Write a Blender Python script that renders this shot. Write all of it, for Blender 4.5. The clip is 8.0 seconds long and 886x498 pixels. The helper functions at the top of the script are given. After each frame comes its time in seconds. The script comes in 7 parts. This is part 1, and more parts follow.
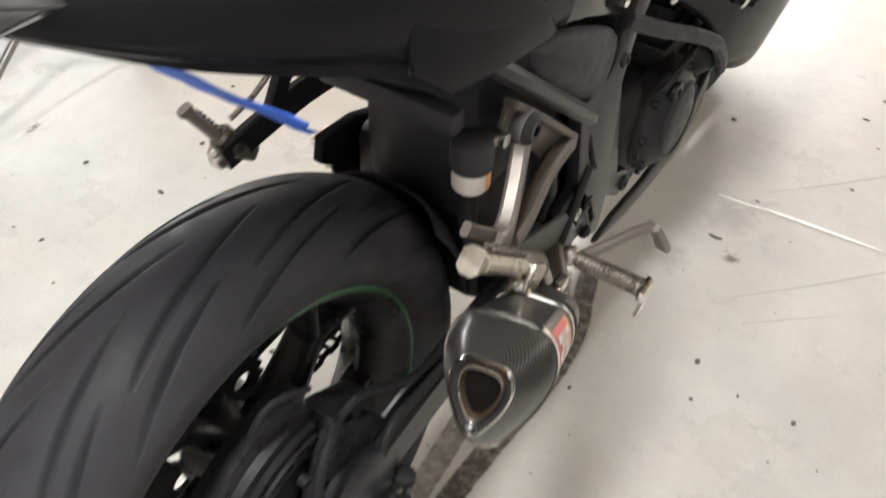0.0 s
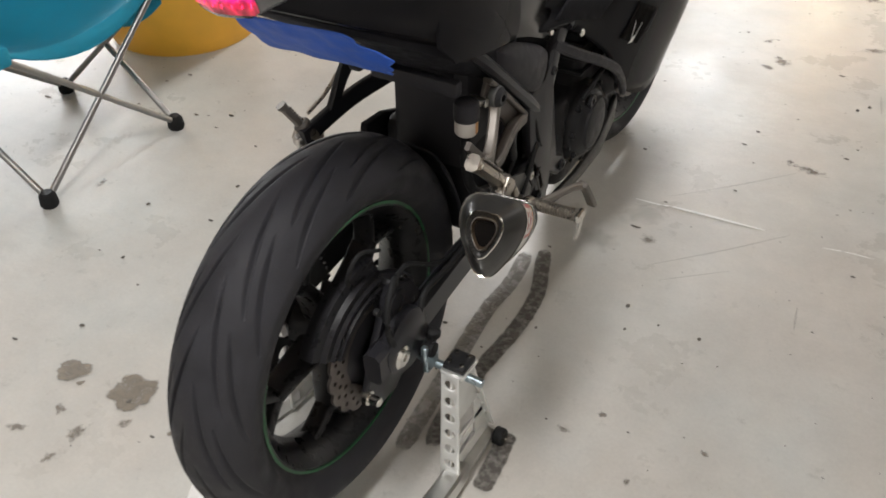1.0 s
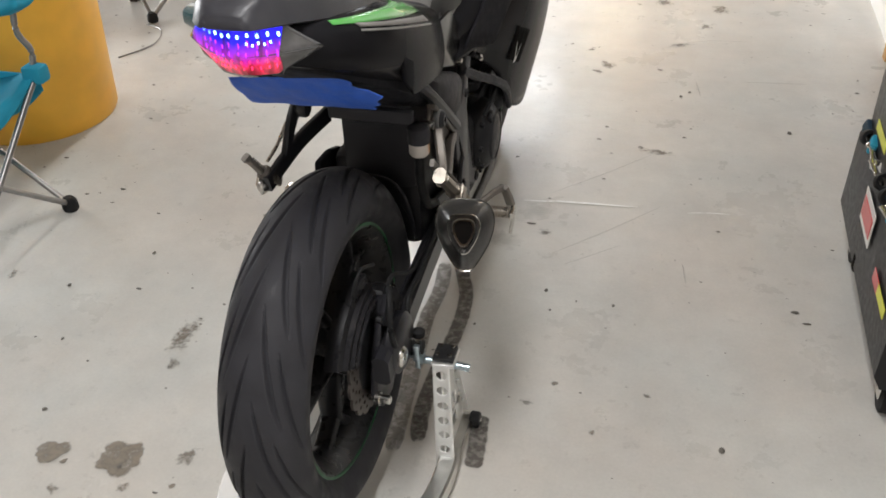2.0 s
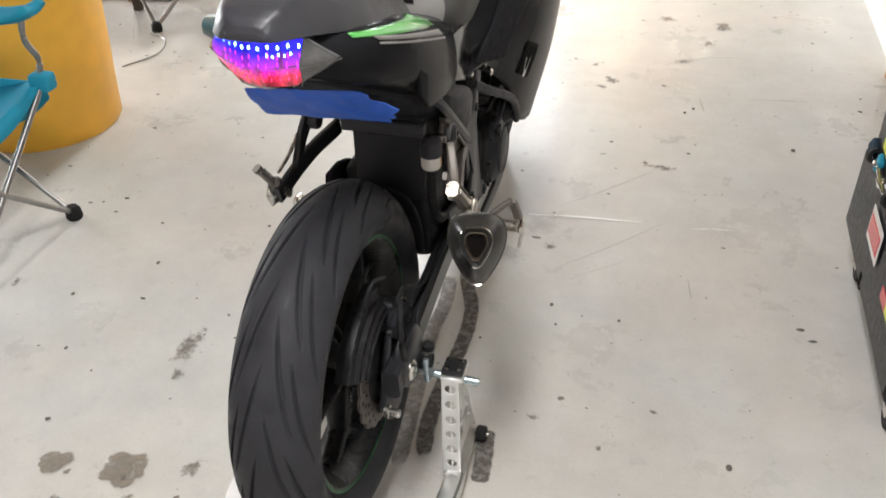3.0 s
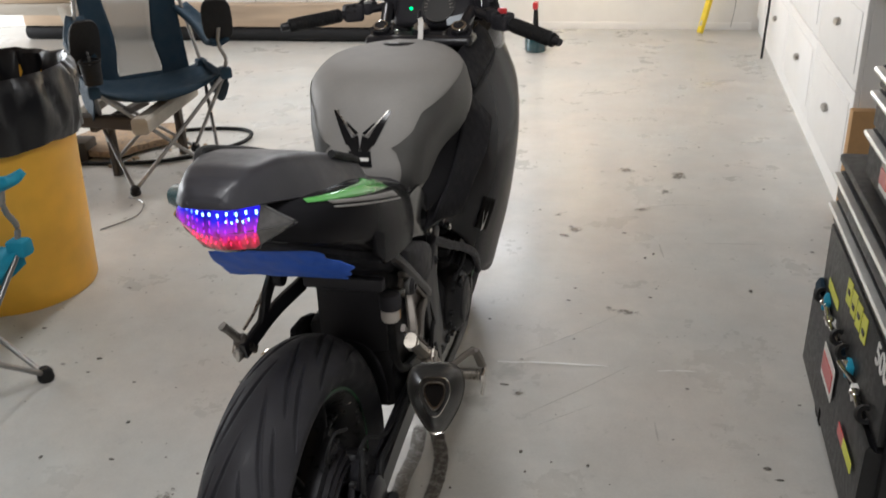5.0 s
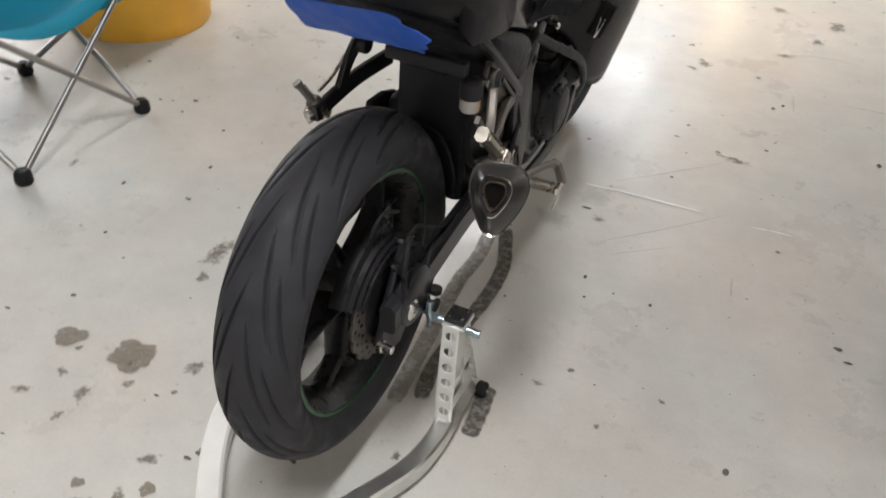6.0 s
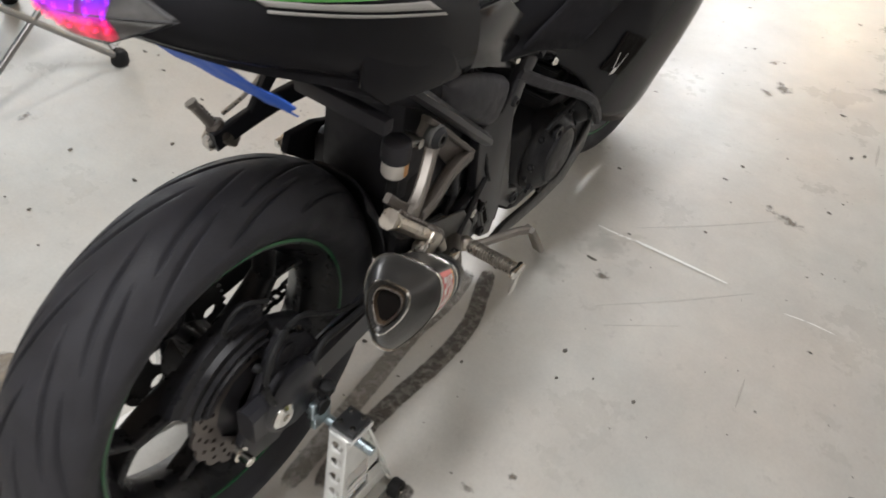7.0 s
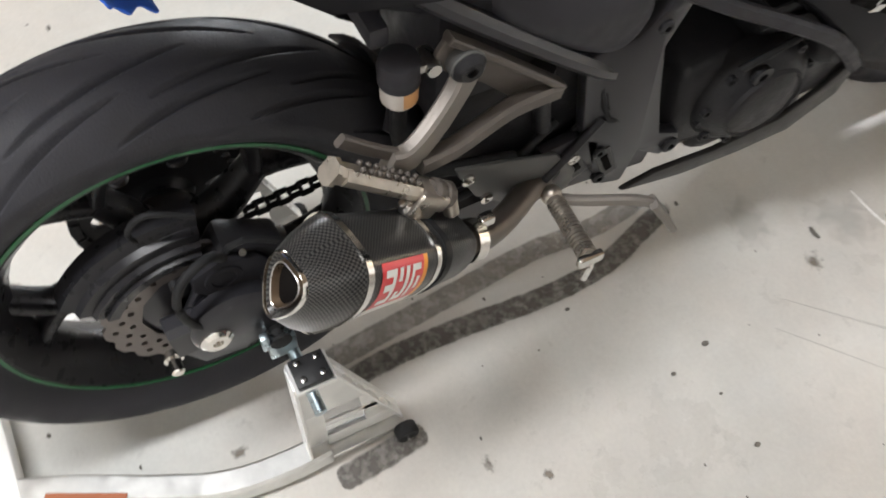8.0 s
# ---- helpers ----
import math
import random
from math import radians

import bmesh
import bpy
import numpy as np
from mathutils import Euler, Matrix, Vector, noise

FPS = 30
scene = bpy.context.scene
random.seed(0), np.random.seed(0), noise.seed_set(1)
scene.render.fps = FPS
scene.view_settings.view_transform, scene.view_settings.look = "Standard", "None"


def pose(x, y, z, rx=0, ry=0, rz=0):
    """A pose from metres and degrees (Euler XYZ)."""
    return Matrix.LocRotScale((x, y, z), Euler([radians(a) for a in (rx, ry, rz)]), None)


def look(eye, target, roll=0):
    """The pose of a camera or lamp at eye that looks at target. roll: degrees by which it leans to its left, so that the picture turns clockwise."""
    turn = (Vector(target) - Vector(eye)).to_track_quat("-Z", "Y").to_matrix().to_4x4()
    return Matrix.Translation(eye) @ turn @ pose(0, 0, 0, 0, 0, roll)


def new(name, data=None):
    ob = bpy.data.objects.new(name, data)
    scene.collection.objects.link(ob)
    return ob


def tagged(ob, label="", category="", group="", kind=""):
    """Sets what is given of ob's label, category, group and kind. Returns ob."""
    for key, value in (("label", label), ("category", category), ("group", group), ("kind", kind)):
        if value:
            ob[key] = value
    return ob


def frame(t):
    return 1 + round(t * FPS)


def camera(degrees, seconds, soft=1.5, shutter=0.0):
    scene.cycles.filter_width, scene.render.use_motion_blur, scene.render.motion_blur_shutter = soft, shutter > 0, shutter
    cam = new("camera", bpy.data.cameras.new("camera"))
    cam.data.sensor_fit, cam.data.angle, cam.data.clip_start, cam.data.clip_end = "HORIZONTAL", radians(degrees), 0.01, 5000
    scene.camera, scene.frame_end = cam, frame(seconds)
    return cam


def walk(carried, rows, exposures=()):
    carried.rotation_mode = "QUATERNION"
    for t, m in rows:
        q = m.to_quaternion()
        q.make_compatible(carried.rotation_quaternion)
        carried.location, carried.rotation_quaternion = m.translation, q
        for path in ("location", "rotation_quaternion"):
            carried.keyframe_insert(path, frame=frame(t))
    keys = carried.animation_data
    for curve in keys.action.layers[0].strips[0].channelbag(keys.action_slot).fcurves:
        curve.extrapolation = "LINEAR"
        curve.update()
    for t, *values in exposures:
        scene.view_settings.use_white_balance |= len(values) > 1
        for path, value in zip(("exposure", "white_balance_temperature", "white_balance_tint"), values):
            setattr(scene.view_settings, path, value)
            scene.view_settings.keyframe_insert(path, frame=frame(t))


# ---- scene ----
from mathutils.bvhtree import BVHTree

# camera and its walk
cam = camera(53.0, 8.0, soft=1.7, shutter=0.3)
EXPOSURES = [(0.0, 0.41, 6500, 10), (0.5, 0.05, 6500, 10), (1.0, -0.31, 6480, 10), (1.5, -0.43, 6450, 10), (3.0, -0.02, 6400, 10), (3.5, -0.33, 6350, 10), (4.2, -0.88, 6350, 10), (5.3, -0.74, 6300, 10), (5.5, -0.61, 6300, 10), (6.0, -0.30, 6350, 10), (6.5, -0.33, 6330, 10), (7.0, -0.17, 6350, 10), (7.5, 0.22, 6370, 10), (8.0, 0.28, 6290, 10)]
PATH = [
    (0, (0.431, -0.300, 1.146), (-0.358, 0.867, -0.274), 0.8),
    (0.2, (0.479, -0.407, 1.172), (-0.314, 0.774, -0.234), 0.9),
    (0.5, (0.552, -0.544, 1.213), (-0.221, 0.801, -0.050), 2.8),
    (1, (0.667, -0.81, 1.29), (-0.131, 0.561, 0.073), -0.2),
    (1.5, (0.62, -1.003, 1.347), (0.114, 0.542, 0.182), -0.8),
    (1.7, (0.565, -1.064, 1.364), (0.107, 0.505, 0.212), -2.7),
    (2.8, (0.49, -1.09, 1.364), (0.052, 0.492, 0.221), -1.3),
    (3, (0.491, -1.084, 1.365), (0.045, 0.507, 0.239), -1.5),
    (3.5, (0.502, -1.087, 1.377), (0.071, 0.616, 0.421), -1.9),
    (4, (0.515, -1.104, 1.393), (0.106, 0.68, 0.586), -2.4),
    (4.2, (0.514, -1.104, 1.394), (0.132, 0.7, 0.62), -2.1),
    (5.3, (0.551, -1.127, 1.398), (0.076, 0.581, 0.472), -2.0),
    (5.5, (0.54, -1.115, 1.358), (0.05, 0.539, 0.346), -0.7),
    (6, (0.595, -1.038, 1.33), (-0.008, 0.44, 0.126), 4.8),
    (6.5, (0.623, -0.87, 1.314), (-0.036, 0.529, 0.047), 8.1),
    (7, (0.613, -0.554, 1.319), (-0.09, 0.762, -0.013), 9.9),
    (7.5, (0.612, -0.23, 1.272), (-0.23, 0.737, -0.263), 9.3),
    (8, (0.603, -0.012, 1.24), (-0.298, 0.521, -0.465), 4.5),
]
walk(cam, [(t, look(eye, target, roll)) for t, eye, target, roll in PATH], EXPOSURES)

# ---- world, large lights and exposure ----
world = bpy.data.worlds.new("garage_world")
scene.world = world
world.use_nodes = True
_wn = world.node_tree.nodes
_sky = _wn.new("ShaderNodeTexSky")
_sky.sky_type = "NISHITA"
_sky.sun_disc = False
_sky.sun_elevation = radians(40)
_sky.sun_rotation = radians(-60)
world.node_tree.links.new(_sky.outputs[0], _wn["Background"].inputs[0])
_wn["Background"].inputs[1].default_value = 0.12


def area_lamp(name, m, sx, sy, watts, colour):
    data = bpy.data.lights.new(name, "AREA")
    data.shape, data.size, data.size_y, data.energy, data.color = "RECTANGLE", sx, sy, watts, colour
    ob = new(name, data)
    ob.matrix_world = m
    return ob


# daylight through the unseen wide side door and the far wall's window, and two added overhead fill lamps
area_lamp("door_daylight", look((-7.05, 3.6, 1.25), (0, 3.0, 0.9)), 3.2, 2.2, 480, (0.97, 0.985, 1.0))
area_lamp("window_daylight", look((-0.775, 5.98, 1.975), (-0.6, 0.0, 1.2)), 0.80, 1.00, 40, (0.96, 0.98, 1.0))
area_lamp("overhead_fill_light", look((0.15, -0.9, 2.60), (0.15, -0.9, 0)), 0.25, 1.5, 64, (1.0, 0.985, 0.97))
area_lamp("overhead_fill_light", look((-1.2, 3.9, 2.60), (-1.2, 3.9, 0)), 0.25, 1.5, 84, (1.0, 0.985, 0.97))
_b = bpy.data.lights.new("work_lamp_bulb", "POINT")
_b.energy, _b.color, _b.shadow_soft_size = 75, (1.0, 0.76, 0.46), 0.03
new("work_lamp_bulb", _b).location = (0.0, 5.55, 1.15)


# ---- materials ----
def material(name, base, rough=0.5, metal=0.0, spread=0.15, scale=30.0, bump=0.0, bump_scale=200.0, coat=0.0, fine=None, spec=0.5):
    """A surface with colour variation at two scales, uneven gloss and fine relief."""
    m = bpy.data.materials.new(name)
    m.use_nodes = True
    t = m.node_tree
    n, l = t.nodes, t.links
    p = n["Principled BSDF"]
    tc = n.new("ShaderNodeTexCoord")
    big = n.new("ShaderNodeTexNoise")
    big.inputs["Scale"].default_value, big.inputs["Detail"].default_value = scale * 0.12, 4
    small = n.new("ShaderNodeTexNoise")
    small.inputs["Scale"].default_value, small.inputs["Detail"].default_value = scale, 6
    l.new(tc.outputs["Object"], big.inputs["Vector"])
    l.new(tc.outputs["Object"], small.inputs["Vector"])
    mix = n.new("ShaderNodeMath")
    mix.operation = "ADD"
    l.new(big.outputs[0], mix.inputs[0])
    l.new(small.outputs[0], mix.inputs[1])
    ramp = n.new("ShaderNodeMapRange")
    ramp.inputs[1].default_value, ramp.inputs[2].default_value = 0.6, 1.4
    ramp.inputs[3].default_value, ramp.inputs[4].default_value = 1 - spread, 1 + spread
    l.new(mix.outputs[0], ramp.inputs[0])
    col = n.new("ShaderNodeVectorMath")
    col.operation = "SCALE"
    col.inputs[0].default_value = base
    l.new(ramp.outputs[0], col.inputs["Scale"])
    l.new(col.outputs[0], p.inputs["Base Color"])
    rr = n.new("ShaderNodeMapRange")
    rr.inputs[1].default_value, rr.inputs[2].default_value = 0.3, 0.7
    rr.inputs[3].default_value, rr.inputs[4].default_value = max(0.02, rough * (1 - spread)), min(1.0, rough * (1 + spread))
    l.new(small.outputs[0], rr.inputs[0])
    l.new(rr.outputs[0], p.inputs["Roughness"])
    p.inputs["Metallic"].default_value = metal
    p.inputs["Coat Weight"].default_value = coat
    p.inputs["Coat Roughness"].default_value = 0.06
    p.inputs["Specular IOR Level"].default_value = spec
    if bump:
        bn = n.new("ShaderNodeTexNoise")
        bn.inputs["Scale"].default_value, bn.inputs["Detail"].default_value = bump_scale, 3
        l.new(tc.outputs["Object"], bn.inputs["Vector"])
        b = n.new("ShaderNodeBump")
        b.inputs["Strength"].default_value, b.inputs["Distance"].default_value = bump, 0.002
        l.new(bn.outputs[0], b.inputs["Height"])
        l.new(b.outputs[0], p.inputs["Normal"])
    return m


def glow(name, colour, strength):
    m = bpy.data.materials.new(name)
    m.use_nodes = True
    p = m.node_tree.nodes["Principled BSDF"]
    p.inputs["Base Color"].default_value = (*colour, 1)
    p.inputs["Emission Color"].default_value = (*colour, 1)
    p.inputs["Emission Strength"].default_value = strength
    return m


def clear(name, colour, rough=0.02, alpha=0.25):
    """Thin clear or tinted plastic."""
    m = bpy.data.materials.new(name)
    m.use_nodes = True
    p = m.node_tree.nodes["Principled BSDF"]
    p.inputs["Base Color"].default_value = (*colour, 1)
    p.inputs["Roughness"].default_value = rough
    p.inputs["Alpha"].default_value = alpha
    return m


def lamp_band():
    """Lit inside of the tail lamp: blue above, violet, red below, in uneven streaks."""
    m = bpy.data.materials.new("lit_lamp_band")
    m.use_nodes = True
    t = m.node_tree
    n, l = t.nodes, t.links
    p = n["Principled BSDF"]
    tc = n.new("ShaderNodeTexCoord")
    sep = n.new("ShaderNodeSeparateXYZ")
    l.new(tc.outputs["Object"], sep.inputs[0])
    mp = n.new("ShaderNodeMapping")
    mp.inputs["Scale"].default_value = (110, 60, 26)
    l.new(tc.outputs["Object"], mp.inputs[0])
    no = n.new("ShaderNodeTexNoise")
    no.inputs["Scale"].default_value, no.inputs["Detail"].default_value = 1.0, 3
    l.new(mp.outputs[0], no.inputs["Vector"])
    wob = n.new("ShaderNodeMath")
    wob.operation = "MULTIPLY_ADD"
    l.new(no.outputs[0], wob.inputs[0])
    wob.inputs[1].default_value = 0.022
    l.new(sep.outputs[2], wob.inputs[2])
    hgt = n.new("ShaderNodeMapRange")
    hgt.inputs[1].default_value, hgt.inputs[2].default_value = 0.914, 0.988
    l.new(wob.outputs[0], hgt.inputs[0])
    cr = n.new("ShaderNodeValToRGB")
    cr.color_ramp.elements[0].position, cr.color_ramp.elements[0].color = 0.04, (0.20, 0.012, 0.012, 1)
    cr.color_ramp.elements[1].position, cr.color_ramp.elements[1].color = 0.80, (0.010, 0.000, 1.0, 1)
    e = cr.color_ramp.elements.new(0.34)
    e.color = (0.75, 0.02, 0.08, 1)
    e = cr.color_ramp.elements.new(0.60)
    e.color = (0.48, 0.01, 0.70, 1)
    l.new(hgt.outputs[0], cr.inputs[0])
    st = n.new("ShaderNodeMapRange")
    for k, v in zip((1, 2, 3, 4), (0.30, 0.72, 0.30, 2.2)):
        st.inputs[k].default_value = v
    l.new(no.outputs[0], st.inputs[0])
    p.inputs["Base Color"].default_value = (0.03, 0.03, 0.035, 1)
    p.inputs["Roughness"].default_value = 0.15
    l.new(cr.outputs[0], p.inputs["Emission Color"])
    l.new(st.outputs[0], p.inputs["Emission Strength"])
    return m


def floor_material():
    m = bpy.data.materials.new("painted_concrete")
    m.use_nodes = True
    t = m.node_tree
    n, l = t.nodes, t.links
    p = n["Principled BSDF"]
    tc = n.new("ShaderNodeTexCoord")

    def noise_at(scale, detail, rough=0.55):
        a = n.new("ShaderNodeTexNoise")
        a.inputs["Scale"].default_value, a.inputs["Detail"].default_value, a.inputs["Roughness"].default_value = scale, detail, rough
        l.new(tc.outputs["Object"], a.inputs["Vector"])
        return a.outputs[0]

    def ramp(src, lo, hi, a, b):
        r = n.new("ShaderNodeMapRange")
        for k, v in zip((1, 2, 3, 4), (lo, hi, a, b)):
            r.inputs[k].default_value = v
        l.new(src, r.inputs[0])
        return r.outputs[0]

    def times(a, b):
        k = n.new("ShaderNodeMath")
        k.operation = "MULTIPLY"
        l.new(a, k.inputs[0])
        l.new(b, k.inputs[1])
        return k.outputs[0]

    cloud = ramp(noise_at(0.9, 6), 0.3, 0.7, 0.92, 1.05)
    patch = ramp(noise_at(5.0, 8, 0.7), 0.35, 0.65, 0.91, 1.04)
    grime = ramp(noise_at(16.0, 6, 0.75), 0.60, 0.78, 1.0, 0.74)
    fine = ramp(noise_at(140.0, 4), 0.3, 0.7, 0.97, 1.03)
    k = times(times(cloud, patch), times(grime, fine))
    col = n.new("ShaderNodeVectorMath")
    col.operation = "SCALE"
    tint = n.new("ShaderNodeMix")
    tint.data_type = "RGBA"
    tint.inputs[6].default_value = (0.600, 0.568, 0.522, 1)
    tint.inputs[7].default_value = (0.562, 0.568, 0.542, 1)
    l.new(ramp(noise_at(1.7, 5, 0.6), 0.35, 0.65, 0.0, 1.0), tint.inputs[0])
    l.new(tint.outputs[2], col.inputs[0])
    l.new(k, col.inputs["Scale"])
    l.new(col.outputs[0], p.inputs["Base Color"])
    p.inputs["Specular IOR Level"].default_value = 0.36
    l.new(ramp(noise_at(3.0, 7, 0.7), 0.3, 0.7, 0.22, 0.42), p.inputs["Roughness"])
    b = n.new("ShaderNodeBump")
    b.inputs["Strength"].default_value, b.inputs["Distance"].default_value = 0.25, 0.004
    l.new(noise_at(22.0, 5), b.inputs["Height"])
    l.new(b.outputs[0], p.inputs["Normal"])
    return m


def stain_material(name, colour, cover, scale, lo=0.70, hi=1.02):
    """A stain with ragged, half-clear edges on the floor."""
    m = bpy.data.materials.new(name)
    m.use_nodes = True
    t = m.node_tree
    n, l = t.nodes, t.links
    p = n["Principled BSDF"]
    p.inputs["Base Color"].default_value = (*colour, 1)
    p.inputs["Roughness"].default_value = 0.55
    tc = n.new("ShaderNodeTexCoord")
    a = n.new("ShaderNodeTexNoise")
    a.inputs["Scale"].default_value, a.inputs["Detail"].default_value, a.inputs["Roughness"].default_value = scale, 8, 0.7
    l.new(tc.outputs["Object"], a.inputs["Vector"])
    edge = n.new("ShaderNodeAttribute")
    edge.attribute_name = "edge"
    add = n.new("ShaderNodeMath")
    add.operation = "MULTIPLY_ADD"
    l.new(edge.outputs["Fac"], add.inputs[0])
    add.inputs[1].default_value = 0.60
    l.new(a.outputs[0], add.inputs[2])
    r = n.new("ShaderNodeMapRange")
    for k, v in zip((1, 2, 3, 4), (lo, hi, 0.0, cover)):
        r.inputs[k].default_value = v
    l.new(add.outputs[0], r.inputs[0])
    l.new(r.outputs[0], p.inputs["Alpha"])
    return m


def carbon_material():
    """Woven carbon: a fine chequer of light and dark tows under clear coat."""
    m = bpy.data.materials.new("carbon_weave")
    m.use_nodes = True
    t = m.node_tree
    n, l = t.nodes, t.links
    p = n["Principled BSDF"]
    uv = n.new("ShaderNodeUVMap")
    c = n.new("ShaderNodeTexChecker")
    c.inputs["Scale"].default_value = 1.0
    c.inputs[1].default_value = (0.060, 0.058, 0.055, 1)
    c.inputs[2].default_value = (0.004, 0.004, 0.0045, 1)
    l.new(uv.outputs[0], c.inputs["Vector"])
    l.new(c.outputs[0], p.inputs["Base Color"])
    p.inputs["Roughness"].default_value = 0.32
    p.inputs["Metallic"].default_value = 0.15
    p.inputs["Coat Weight"].default_value = 0.15
    p.inputs["Specular IOR Level"].default_value = 0.35
    p.inputs["Coat Roughness"].default_value = 0.05
    return m


def wood_material(name, base, spread=0.35):
    m = material(name, base, 0.7, spread=spread, scale=14, bump=0.3, bump_scale=60)
    t = m.node_tree
    mp = t.nodes.new("ShaderNodeMapping")
    mp.inputs["Scale"].default_value = (0.12, 1.0, 1.0)
    tc = [k for k in t.nodes if k.type == "TEX_COORD"][0]
    t.links.new(tc.outputs["Object"], mp.inputs[0])
    for k in t.nodes:
        if k.type == "TEX_NOISE":
            t.links.new(mp.outputs[0], k.inputs["Vector"])
    return m


